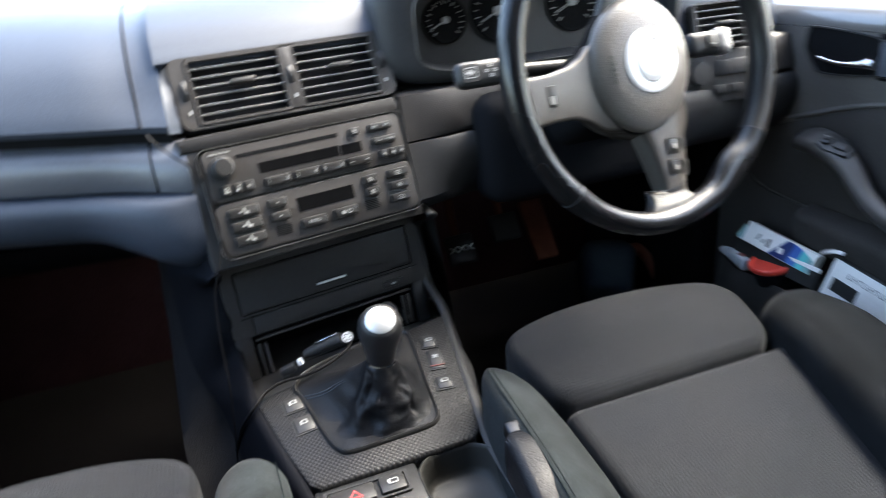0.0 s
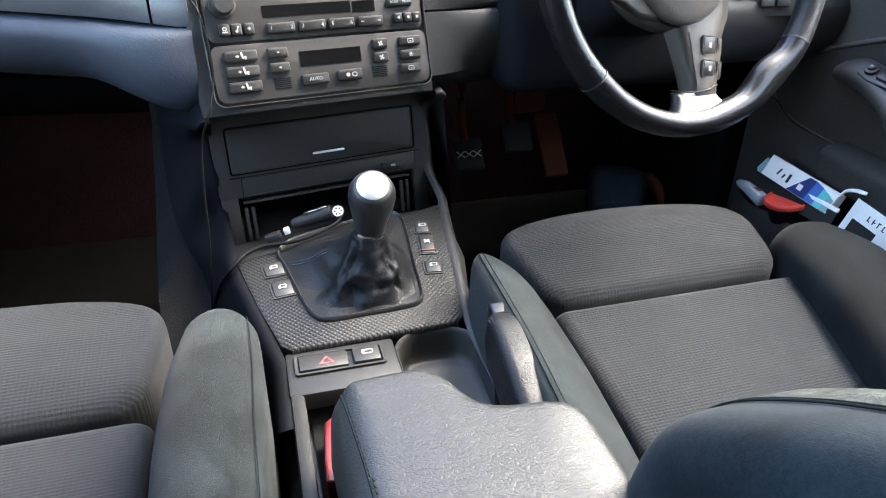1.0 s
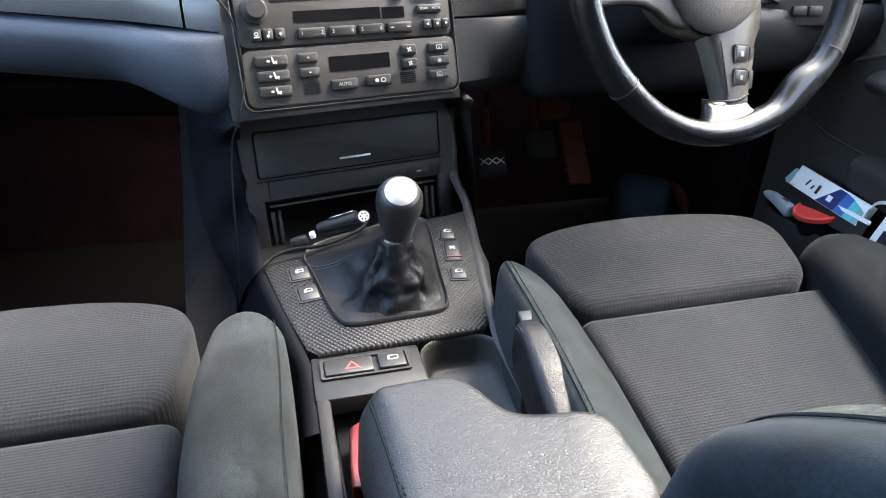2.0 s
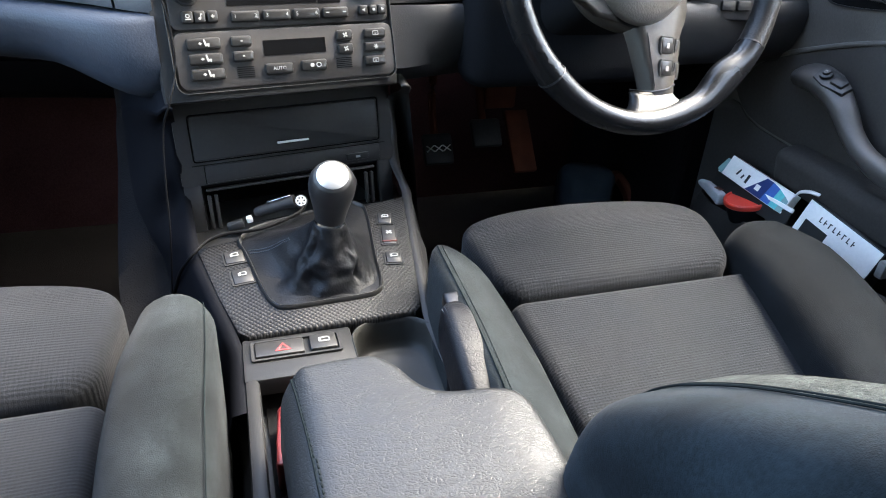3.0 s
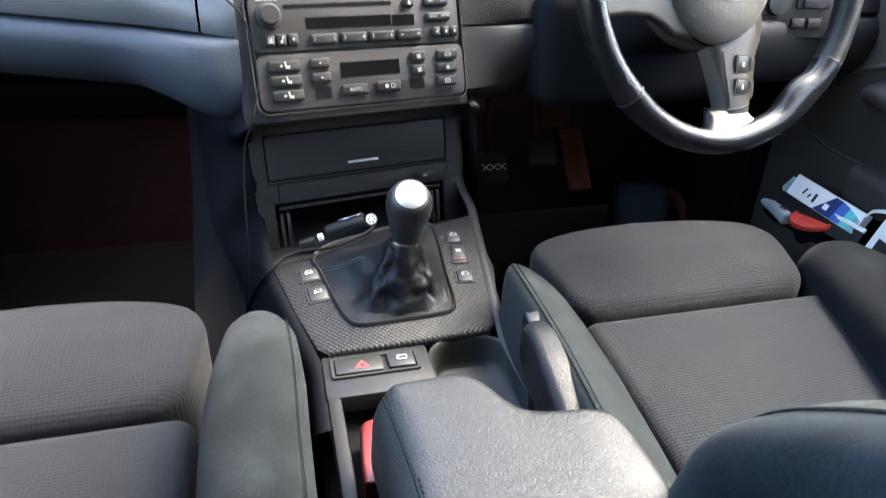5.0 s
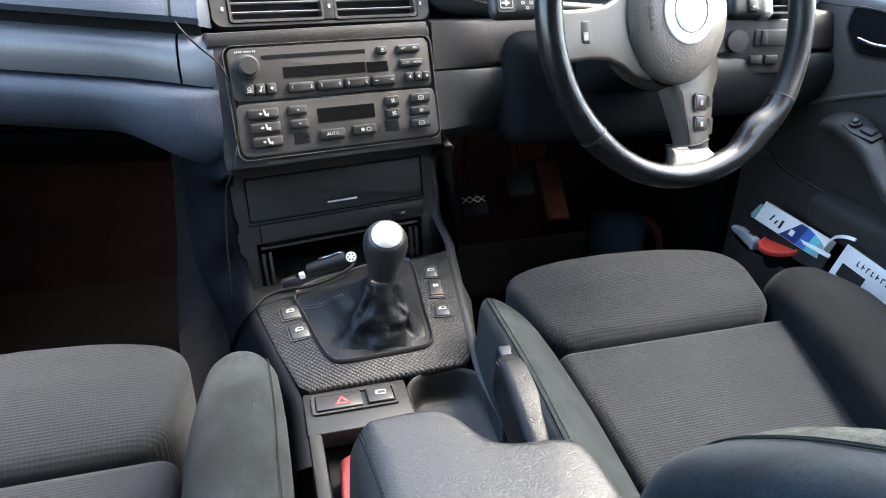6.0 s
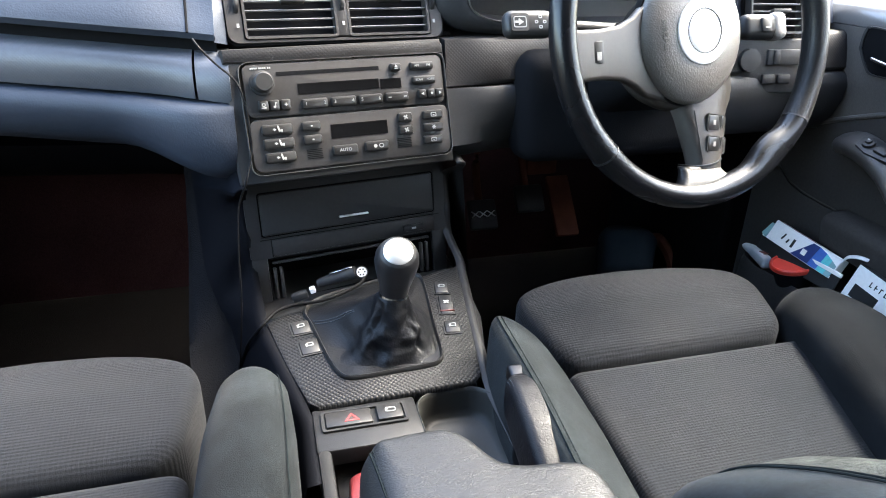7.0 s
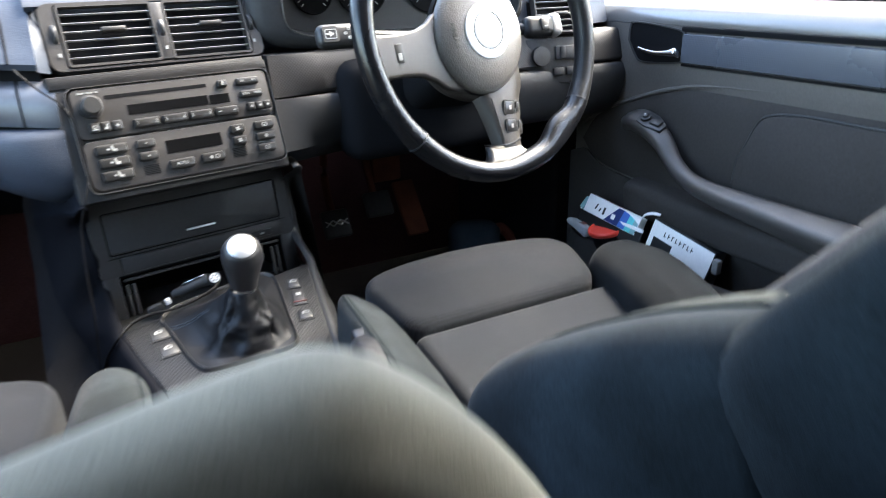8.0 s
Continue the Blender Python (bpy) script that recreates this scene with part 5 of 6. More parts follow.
loft(bm, [[WM @ Vector((u + a_, v, z + b_ - 0.0075)) for a_, b_ in rr(w, h_, h_ * 0.45, 7)] for u, v, z, w, h_ in ((0.006, -0.1465, -0.0062, 0.056, 0.012), (0.0063, -0.1515, -0.0042, 0.058, 0.0135), (0.0068, -0.1565, -0.0022, 0.062, 0.0155), (0.0078, -0.1615, 0.0002, 0.07, 0.0175), (0.009, -0.166, 0.0025, 0.083, 0.0185), (0.0105, -0.171, 0.0042, 0.102, 0.0175), (0.012, -0.1765, 0.0042, 0.122, 0.0155), (0.013, -0.182, 0.0025, 0.136, 0.013))])
part("spoke_wrap", bm, RIMGRIP, wheel, "worn leather joint of rim and spoke", smooth=80)
part("spoke_joint", tube(bmnew(), [WM @ Vector(p) for p in ((-0.0245, -0.1435, -0.0125), (-0.012, -0.146, -0.0055), (0.004, -0.1475, -0.0035), (0.022, -0.1465, -0.0032), (0.035, -0.1425, -0.0055))], 0.0009, 6), STEEL, wheel, "bright joint line")
web = [(0.066, -0.0185), (0.074, -0.0195), (0.08, -0.0235), (0.0835, -0.032), (0.083, -0.045), (0.078, -0.06), (0.055, -0.08)]
part("spoke_web", loft(bmnew(), [[WM @ Vector((r * math.cos(radians(d)), r * math.sin(radians(d)) , z)) for r, z in web] for d in range(196, 284, 4)], closed=False), PADGREY, wheel, "rounded web joining two spokes", smooth=80)
part("hub", turned(bmnew(), [(0.05, -0.08), (0.062, -0.05), (0.066, -0.026)], WM, 32), BLACK, wheel)
pad_o = [(0.0705 * (1 + 0.03 * math.cos(2 * a)) * math.cos(a), 0.0775 * math.sin(a)) for a in [2 * math.pi * i / 48 for i in range(48)]]
part("pad_gap", loft(bmnew(), [[WM @ Vector((x * k, y * k, z)) for x, y in pad_o] for k, z in ((1.02, -0.029), (1.02, -0.0185), (0.98, -0.0185))], cap=False), BLACK, wheel)
rings = []
for k, z in ((0.995, -0.029), (1.0, -0.02), (0.985, -0.0145), (0.95, -0.0095), (0.85, -0.0045), (0.65, 0.0005), (0.4, 0.003), (0.15, 0.0035)):
    rings.append([WM @ Vector((x * k, y * k, z)) for x, y in pad_o])
part("airbag_pad", loft(bmnew(), rings), PADHIDE, wheel, "grained grey airbag pad", smooth=70)
part("lettering", lettered(bmnew(), "AIRBAG", 0.0095, WM @ T(-0.05, 0.0, -0.0001) @ Matrix.Rotation(radians(-82), 4, "Z") @ Matrix.Rotation(radians(8), 4, "X")), PADGREY, wheel, "moulded lettering")
EM = WM @ T(0.001, 0.002, 0.0035)
part("emblem", turned(bmnew(), [(0.036, -0.004), (0.036, 0.0002), (0.034, 0.0012), (0.0245, 0.0018), (0.024, 0.0008), (0.023, 0.0018), (0.012, 0.0028), (0.0, 0.003)], EM, 48), SILVER, wheel, "pale round badge")
part("emblem_ring", frame_plate(bmnew(), [(0.0246 * math.cos(2 * math.pi * i / 40), 0.0246 * math.sin(2 * math.pi * i / 40)) for i in range(40)], [(0.0232 * math.cos(2 * math.pi * i / 40), 0.0232 * math.sin(2 * math.pi * i / 40)) for i in range(40)], 0.001, 0.0024, EM), INK, wheel)
BM_ = WM @ T(-0.135, -0.0145, -0.0058) @ Matrix.Rotation(radians(-8), 4, "Y")
part("spoke_button", rbox(bmnew(), (0.0125, 0.023, 0.004), 0.0015, BM_), INK, wheel)
part("button_symbol", rbox(bmnew(), (0.0055, 0.0085, 0.0008), 0.0003, BM_ @ T(0.0005, -0.004, 0.0023), 1), MARK, wheel)
for v, h, w0 in ((-0.1, 0.021, 0.0), (-0.1245, 0.02, -0.0015)):
    for du, kw in ((0.0255, 0.0175), (0.0425, 0.0085)):
        KM_ = WM @ T(du + 0.0015 + w0 * 2.5, v - 0.2 * (du - 0.026), -0.0105 + 0.13 * (-0.1 - v) - 0.003 * (du > 0.03)) @ Matrix.Rotation(radians(-7), 4, "Z") @ Matrix.Rotation(radians(22 if du > 0.03 else 4), 4, "Y")
        b = part("switch_key", rbox(bmnew(), (kw, h - 0.003, 0.0045), 0.002, KM_), KEYCAP, wheel)
        part("key_gap", frame_plate(bmnew(), rr(kw + 0.003, h, 0.004, 4), rr(kw + 0.0006, h - 0.0026, 0.003, 4), -0.002, 0.0016, KM_), INK, b)
        if du < 0.03:
            part("key_mark", rbox(bmnew(), (0.0045, 0.0055, 0.0008), 0.0003, KM_ @ T(0, 0, 0.0024), 1), EDGE, b)

# column and stalks
col = thing("steering_column", (0.364, 0.2, 0.64), "black steering column shroud", "steering column")
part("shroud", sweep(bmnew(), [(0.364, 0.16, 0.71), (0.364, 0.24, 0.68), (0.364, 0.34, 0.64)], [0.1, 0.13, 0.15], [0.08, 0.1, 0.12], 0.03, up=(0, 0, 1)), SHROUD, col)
# the shadow of wheel and hood is put into this panel's black
part("column_surround", rbox(bmnew(), (0.27, 0.08, 0.145), 0.028, T(0.345, 0.262, 0.578) @ Matrix.Rotation(radians(-8), 4, "X"), 4), SHROUD, col, "rounded panel round the column, blackened for the wheel's shadow", smooth=70)


def stalk(x0, x1, y, z, label, out_z=0.0):
    t = thing("control_stalk", (x0, y, z), label, "stalk", "stalks behind the steering wheel")
    s = 1 if x1 > x0 else -1
    part("arm", tube(bmnew(), [(x0, y + 0.02, z - 0.01), (lerp(x0, x1, 0.5), y + 0.01, z - 0.004), (x1 - s * 0.05, y, z)], 0.009, 10), BUTTON, t)
    M = Matrix.Translation((x1 - s * 0.03, y, z + out_z)) @ plane(0, 0, 0, 0, 24)
    part("end", rbox(bmnew(), (0.06, 0.031, 0.022), 0.0095, M, 4), BUTTON, t, smooth=70)
    bm = bmnew()
    if s < 0:
        part("plate", plate(bmnew(), [(a + s * 0.013, b) for a, b in rr(0.021, 0.02, 0.003, 4)], 0.009, 0.0112, M), INK, t)
        frame_plate(bm, [(a + s * 0.013, b) for a, b in rr(0.0155, 0.0125, 0.002, 3)], [(a + s * 0.013, b) for a, b in rr(0.0138, 0.0108, 0.0015, 3)], 0.011, 0.0118, M)
        for k in range(4):
            rbox(bm, (0.0014, 0.007 - 0.0018 * k, 0.0008), 0, M @ T(s * 0.013 + 0.0014 * k - 0.001, 0, 0.0116))
        rbox(bm, (0.005, 0.0024, 0.0008), 0, M @ T(s * 0.013 - 0.0035, 0, 0.0116))
        for dx_, dy_ in ((0.005, 0), (-0.005, 0), (0, 0.0058), (0, -0.0058)):
            frame_plate(bm, [(-s * 0.012 + dx_ + a, dy_ + b) for a, b in rr(0.0042, 0.0036, 0.001, 3)], [(-s * 0.012 + dx_ + a, dy_ + b) for a, b in rr(0.0024, 0.0018, 0.0006, 3)], 0.0105, 0.0116, M)
        part("symbol", bm, MARK, t, "white symbols")
    else:
        # added pale cap carries the glare on the stalk's end
        part("lit_end", rbox(bmnew(), (0.022, 0.034, 0.025), 0.008, M @ T(0.023, 0.0005, 0), 4), EDGE, t, "stalk end painted pale for strong light", smooth=70)
        part("slide", rbox(bmnew(), (0.014, 0.018, 0.005), 0.002, M @ T(0.001, 0, 0.0115)), INK, t, "dark slide switch")
        rbox(bm, (0.006, 0.002, 0.0008), 0, M @ T(0.001, -0.004, 0.0143))
        part("symbol", bm, MARK, t, "white symbol")
    return t


stalk(0.32, 0.168, 0.2, 0.688, "black indicator stalk with white symbols")
stalk(0.4, 0.545, 0.2, 0.682, "black wiper stalk with its end painted pale for strong light")
lp = thing("light_switch_panel", (0.6, 0.27, 0.62), "dark light switch panel with rotary and rocker switches", "switch panel")
LM = plane(0.598, 0.268, 0.62, -6, 10)
part("plate", rbox(bmnew(), (0.12, 0.075, 0.014), 0.004, LM), DASH, lp)
part("dial", turned(bmnew(), [(0.016, 0.005), (0.0155, 0.014), (0.0, 0.015)], LM @ T(-0.035, 0.008, 0), 24), BUTTON, lp)
part("slider", rbox(bmnew(), (0.05, 0.022, 0.006), 0.002, LM @ T(0.018, 0.012, 0.008)), PANEL, lp)
part("grip", rbox(bmnew(), (0.01, 0.02, 0.008), 0.002, LM @ T(0.006, 0.012, 0.01)), BUTTON, lp)
for u in (-0.002, 0.022):
    part("rocker", rbox(bmnew(), (0.02, 0.013, 0.006), 0.002, LM @ T(u, -0.018, 0.008)), BUTTON, lp)

# ---- front seats ----


def seat_at(x0, dy, label):
    t = thing("front_seat", (x0, dy, 0.07), label, "car seat", "front seats")

    def P(pts):
        return [(x0 + x, y + dy, z) for x, y, z in pts]

    def P2(pts):
        return [(x0 + x, y + dy) for x, y in pts]

    c = -0.013 if x0 > 0 else -0.004
    half = [(0.112, 0.0155), (0.14, 0.021), (0.156, 0.036), (0.163, 0.062), (0.17, 0.1), (0.169, 0.122), (0.157, 0.147), (0.125, 0.168), (0.07, 0.186)]
    plan = curve2(P2([(c, 0.193)] + [(c + a, b) for a, b in reversed(half)] + [(c, 0.0145)] + [(c - a, b) for a, b in half]), 3)
    part("thigh_pad", pillow(bmnew(), plan, table_z([(dy + 0.0, 0.34), (dy + 0.05, 0.355), (dy + 0.1, 0.364), (dy + 0.15, 0.365), (dy + 0.2, 0.357)]), 0.1, 0.016, 0.004), CLOTH, t, "grey ribbed cloth front cushion", smooth=80)
    part("seat_pad", sweep(bmnew(), P([(-0.002, -0.24, 0.3), (-0.002, -0.16, 0.312), (-0.002, -0.06, 0.328), (-0.002, 0.0, 0.334)]), [0.31, 0.31, 0.32, 0.322], [0.09, 0.1, 0.1, 0.09], 0.016, round_ends=(0.02, 0.012), n=7), CLOTH, t, "grey ribbed cloth seat panel", smooth=70)
    s = 1 if x0 > 0 else -1
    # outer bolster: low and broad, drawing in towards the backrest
    part("seat_bolster", sweep(bmnew(), P([(s * 0.13, -0.3, 0.35), (s * 0.148, -0.2, 0.362), (s * 0.174, -0.1, 0.376), (s * 0.194, -0.02, 0.38), (s * 0.2, 0.045, 0.374)]), [0.11, 0.112, 0.116, 0.116, 0.1], [0.16, 0.17, 0.17, 0.16, 0.13], 0.04, round_ends=(0.02, 0.04), n=8, crown=0.004), SHADESUEDE, t, "grey suede side bolster with shade in its colour", smooth=80)
    # inner bolster: a sharp outer ridge that slopes to the cushion
    shape = ((-0.014, -0.15), (-0.014, -0.06), (-0.0125, -0.025), (-0.0095, -0.01), (-0.005, -0.0025), (0.0, 0.0), (0.006, -0.0005), (0.014, -0.0035), (0.026, -0.0105), (0.04, -0.021), (0.052, -0.033), (0.06, -0.046), (0.063, -0.06), (0.064, -0.1), (0.064, -0.15))
    if x0 > 0:
        rings = []
        for y, k, rx, rz in ((0.052, 0.08, 0.243, 0.372), (0.05, 0.28, 0.2445, 0.386), (0.044, 0.5, 0.246, 0.396), (0.034, 0.7, 0.247, 0.4035), (0.018, 0.86, 0.2475, 0.409), (-0.005, 0.96, 0.248, 0.412), (-0.05, 1.02, 0.249, 0.413), (-0.12, 1.05, 0.25, 0.409), (-0.2, 1.02, 0.253, 0.401), (-0.3, 1.0, 0.256, 0.386)):
            rings.append([(x0 - s * (rx - 0.02 * (1 - k) - a * k), y + dy, rz + b * (k if b > -0.1 else 1)) for a, b in shape])
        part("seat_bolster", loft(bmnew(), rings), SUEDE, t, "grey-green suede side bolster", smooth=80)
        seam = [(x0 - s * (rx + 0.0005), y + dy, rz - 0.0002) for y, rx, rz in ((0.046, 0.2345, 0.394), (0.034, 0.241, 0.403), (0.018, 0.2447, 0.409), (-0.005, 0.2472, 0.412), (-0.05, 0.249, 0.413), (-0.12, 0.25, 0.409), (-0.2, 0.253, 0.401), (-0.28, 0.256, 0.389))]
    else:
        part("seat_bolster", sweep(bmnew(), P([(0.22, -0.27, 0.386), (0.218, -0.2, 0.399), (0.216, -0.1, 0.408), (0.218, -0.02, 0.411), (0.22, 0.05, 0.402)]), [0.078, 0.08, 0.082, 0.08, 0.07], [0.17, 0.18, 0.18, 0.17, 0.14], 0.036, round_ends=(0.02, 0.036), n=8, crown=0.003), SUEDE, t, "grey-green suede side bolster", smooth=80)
        seam = P([(0.2525, -0.26, 0.3765), (0.251, -0.2, 0.389), (0.2495, -0.1, 0.398), (0.2498, -0.02, 0.4008), (0.247, 0.05, 0.392), (0.243, 0.068, 0.384)])
    part("seam", tube(bmnew(), seam, 0.0009 if x0 > 0 else 0.0005, 6), STITCH, t, "dark sewn seam")
    bm = bmnew()
    line = spline([Vector(p) for p in seam], 18)
    for a, b in zip(line[2::1], line[3::1]):
        m_ = a.lerp(b, 0.5)
        rbox(bm, (0.0008, (b - a).length * 0.6, 0.0008), 0, Matrix.Translation((m_.x + s * 0.0045, m_.y, m_.z - 0.0001)) @ (b - a).to_track_quat("Y", "Z").to_matrix().to_4x4())
    part("stitching", bm, STITCH, t, "dark seam stitches")
    part("seat_base", sweep(bmnew(), P([(0, -0.28, 0.25), (0, -0.1, 0.262), (0, 0.12, 0.27)]), [0.46, 0.47, 0.44], [0.14, 0.14, 0.12], 0.03), BLACK, t)
    part("seat_rail", rbox(bmnew(), (0.4, 0.4, 0.07), 0.01, T(x0, dy - 0.08, 0.105)), BLACK, t)
    part("back_pad", sweep(bmnew(), P([(0, -0.25, 0.31), (0, -0.3, 0.39), (0, -0.365, 0.48), (0, -0.445, 0.585), (0, -0.53, 0.69), (0, -0.6, 0.78)]), [0.3, 0.3, 0.31, 0.33, 0.32, 0.3], [0.08] * 6, 0.03, up=(0, 0.8, 0.6), n=6), CLOTH, t, "grey ribbed cloth backrest panel", smooth=70)
    part("back_shell", sweep(bmnew(), P([(0, -0.3, 0.28), (0, -0.37, 0.38), (0, -0.45, 0.49), (0, -0.54, 0.6), (0, -0.63, 0.72)]), [0.46, 0.47, 0.47, 0.44, 0.38], [0.08] * 5, 0.035, up=(0, 0.8, 0.6)), SUEDE, t)
    for s in (-1, 1):
        crest = P([(s * 0.212, -0.262, 0.36), (s * 0.212, -0.27, 0.41), (s * 0.212, -0.292, 0.473), (s * 0.211, -0.345, 0.525), (s * 0.208, -0.412, 0.571), (s * 0.205, -0.46, 0.598), (s * 0.203, -0.498, 0.616)])
        part("back_bolster", sweep(bmnew(), crest, [0.08, 0.09, 0.095, 0.095, 0.095, 0.09, 0.085], [0.1, 0.12, 0.14, 0.14, 0.13, 0.12, 0.11], 0.035, up=(0, 0.8, 0.6), round_ends=(0.02, 0.01), n=7), BLUESHADESUEDE, t, "suede backrest bolster with blue shade in its colour", smooth=70)
        band = [(x - s * 0.025, y + 0.0012, z - 0.0004) for x, y, z in crest]
        # pale band along the crest: wear together with painted rim sheen
        part("worn_sheen_edge", sweep(bmnew(), band, [0.018, 0.026, 0.034, 0.036, 0.036, 0.034, 0.03], [0.005] * 7, 0.0025, up=(0, 0.8, 0.6), round_ends=(0.004, 0.004), crown=0.0012), PILLEDSHEEN, t, "worn edge with painted pale sheen and a double seam", smooth=70)
        for o_ in (0.0035, 0.0075):
            part("groove", tube(bmnew(), [(x - s * o_, y + 0.001, z + 0.0006) for x, y, z in crest], 0.0008, 6), STITCH, t, "dark stitched groove")
        part("shoulder", sweep(bmnew(), P([(s * 0.2, -0.49, 0.6), (s * 0.205, -0.515, 0.635), (s * 0.205, -0.55, 0.68), (s * 0.19, -0.6, 0.74)]), [0.09, 0.096, 0.096, 0.08], [0.1, 0.1, 0.1, 0.08], 0.03, up=(0, 0.8, 0.6), round_ends=(0.01, 0.03)), BLUESHADESUEDE, t, "suede backrest shoulder with blue shade in its colour", smooth=70)
    if x0 < 0:
        part("inner_shoulder", sweep(bmnew(), [(-0.26, -0.53, 0.628), (-0.19, -0.522, 0.645), (-0.13, -0.518, 0.654), (-0.08, -0.516, 0.661), (-0.048, -0.516, 0.662), (-0.022, -0.516, 0.645), (0.004, -0.516, 0.615), (0.026, -0.516, 0.578), (0.04, -0.516, 0.54)], [0.06] * 9, [0.1, 0.1, 0.1, 0.09, 0.08, 0.07, 0.06, 0.055, 0.05], 0.026, up=(0.3, 0, 1), round_ends=(0.02, 0.02), n=7), LITSUEDE, t, "grey-green suede inner shoulder with its light in the colour", smooth=80)
    return t


seat_at(0.362, 0.0, "grey ribbed cloth driver's seat with suede bolsters")
seat_at(-0.362, -0.06, "grey ribbed cloth passenger seat with suede bolsters")

# ---- driver's door ----
door = tagged(thing("door_1", (0.76, 0.1, 0.4), "dark car door with padded trim, pull handle and pocket", "car door"), kind="structure")
dx = 0.748
bm = bmnew()
prof = [(0.0, 0.08), (0.0, 0.56), (-0.004, 0.585), (-0.008, 0.606), (-0.008, 0.672), (0.0, 0.676), (0.06, 0.676), (0.06, 0.08)]
loft(bm, [[(dx + a + bow, y, z) for a, z in prof] for y, bow in ((-0.62, 0.0), (-0.3, 0.0), (0.0, 0.0), (0.2, 0.0), (0.32, 0.004), (0.42, 0.012), (0.7, 0.03))])
part("panel", bm, DOORSKIN, door)
bm = bmnew()
roll = [(-0.0075, 0.6735), (-0.0075, 0.678), (-0.004, 0.688), (0.004, 0.698), (0.016, 0.706), (0.034, 0.711), (0.06, 0.711), (0.06, 0.677), (0.0, 0.677)]
loft(bm, [[(dx + a + bow, y, z) for a, z in roll] for y, bow in ((-0.62, 0.0), (-0.3, 0.0), (0.0, 0.0), (0.2, 0.0), (0.32, 0.004), (0.42, 0.012), (0.7, 0.03))])
part("top_roll", bm, TOPSKIN, door, "smooth padded sill under the window")
DM = Matrix(((0, 0, -1, dx), (-1, 0, 0, 0), (0, 1, 0, 0), (0, 0, 0, 1)))  # local x: backwards, y: up, z: into the cabin


def drop_outline(pts, steps=4):
    return [(p.x, p.y) for p in spline([Vector((x, y, 0)) for x, y in pts + pts[:1]], steps)][:-1]


part("trim_strip", loft(bmnew(), [[(dx - 0.009 - a, y, z) for a, z in ((0, 0.617), (0.003, 0.619), (0.005, 0.64), (0.003, 0.661), (0, 0.663), (-0.01, 0.663), (-0.01, 0.617))] for y in (0.128, -0.1, -0.35, -0.6)]), STRIPD, door, "patterned blue-grey trim strip")
# a proud black bar stands for the shadowed recess over the strip
part("strip_gap", rbox(bmnew(), (0.004, 0.74, 0.0075), 0.001, T(dx - 0.0082, -0.235, 0.6685)), BLACK, door, "black bar drawn as the shadow above the strip")
part("strip_gap", rbox(bmnew(), (0.004, 0.73, 0.0035), 0.001, T(dx - 0.0082, -0.235, 0.6145)), BLACK, door, "dark gap under the strip")
rec = drop_outline([(-0.252, 0.645), (-0.25, 0.668), (-0.235, 0.675), (-0.14, 0.667), (-0.13, 0.655), (-0.13, 0.625), (-0.14, 0.617), (-0.215, 0.612), (-0.235, 0.622)])
# no hollow here: the recess's darkness is a black plate on the panel
part("recess_shade", plate(bmnew(), rec, 0.0, 0.0088, DM), BLACK, door, "flat black plate drawn as the shade of the handle recess")
part("recess_rim", frame_plate(bmnew(), grow(rec, 1.04), grow(rec, 0.97), 0.004, 0.0105, DM), PANEL, door)
part("door_handle", sweep(bmnew(), [(dx - 0.018, 0.222, 0.636), (dx - 0.021, 0.19, 0.632), (dx - 0.022, 0.16, 0.633), (dx - 0.022, 0.138, 0.637)], [0.005, 0.006, 0.007, 0.012], [0.007, 0.008, 0.01, 0.018], 0.003, up=(-1, 0, 0.6), round_ends=(0.003, 0.004)), CHROME, door, "chrome inner door handle")
ins = drop_outline([(-0.373, 0.45), (-0.34, 0.495), (-0.301, 0.518), (-0.214, 0.55), (-0.144, 0.571), (-0.075, 0.583), (0.026, 0.589), (0.196, 0.595), (0.45, 0.6), (0.55, 0.58), (0.55, 0.42), (0.2, 0.4), (-0.05, 0.4), (-0.3, 0.41)], 5)
part("insert", plate(bmnew(), ins, 0.0, 0.003, DM, 0.002), DOORCLOTH, door, "charcoal cloth insert")
part("insert_edge", tube(bmnew(), [(dx - 0.002, -x, z + 0.004) for x, z in ((-0.373, 0.478), (-0.301, 0.518), (-0.214, 0.55), (-0.144, 0.571), (-0.075, 0.583), (0.026, 0.589), (0.196, 0.595), (0.5, 0.6))], 0.0038, 8), DOORSKIN, door)
pad2 = drop_outline([(-0.004, 0.45), (0.0, 0.485), (0.012, 0.515), (0.028, 0.549), (0.05, 0.562), (0.1, 0.568), (0.2, 0.568), (0.5, 0.57), (0.52, 0.5), (0.5, 0.43), (0.2, 0.42), (0.03, 0.42)], 5)
part("insert_pad", plate(bmnew(), pad2, 0.0, 0.012, DM, 0.006), DOORCLOTH, door)
part("pad_piping", tube(bmnew(), [DM @ Vector((x, z, 0.0075)) for x, z in [(p.x, p.y) for p in spline([Vector(q + (0,)) for q in ((-0.005, 0.45), (-0.001, 0.485), (0.011, 0.516), (0.027, 0.55), (0.05, 0.563), (0.1, 0.569), (0.2, 0.569), (0.5, 0.571))], 4)]], 0.0018, 8), PANEL, door, "thin piping round the cloth panel", smooth=80)
pull = [(0.73, 0.236, 0.52), (0.721, 0.205, 0.528), (0.714, 0.165, 0.524), (0.708, 0.125, 0.503), (0.703, 0.092, 0.476), (0.7, 0.058, 0.459), (0.697, 0.01, 0.452), (0.693, -0.1, 0.45), (0.689, -0.25, 0.45), (0.688, -0.5, 0.452)]
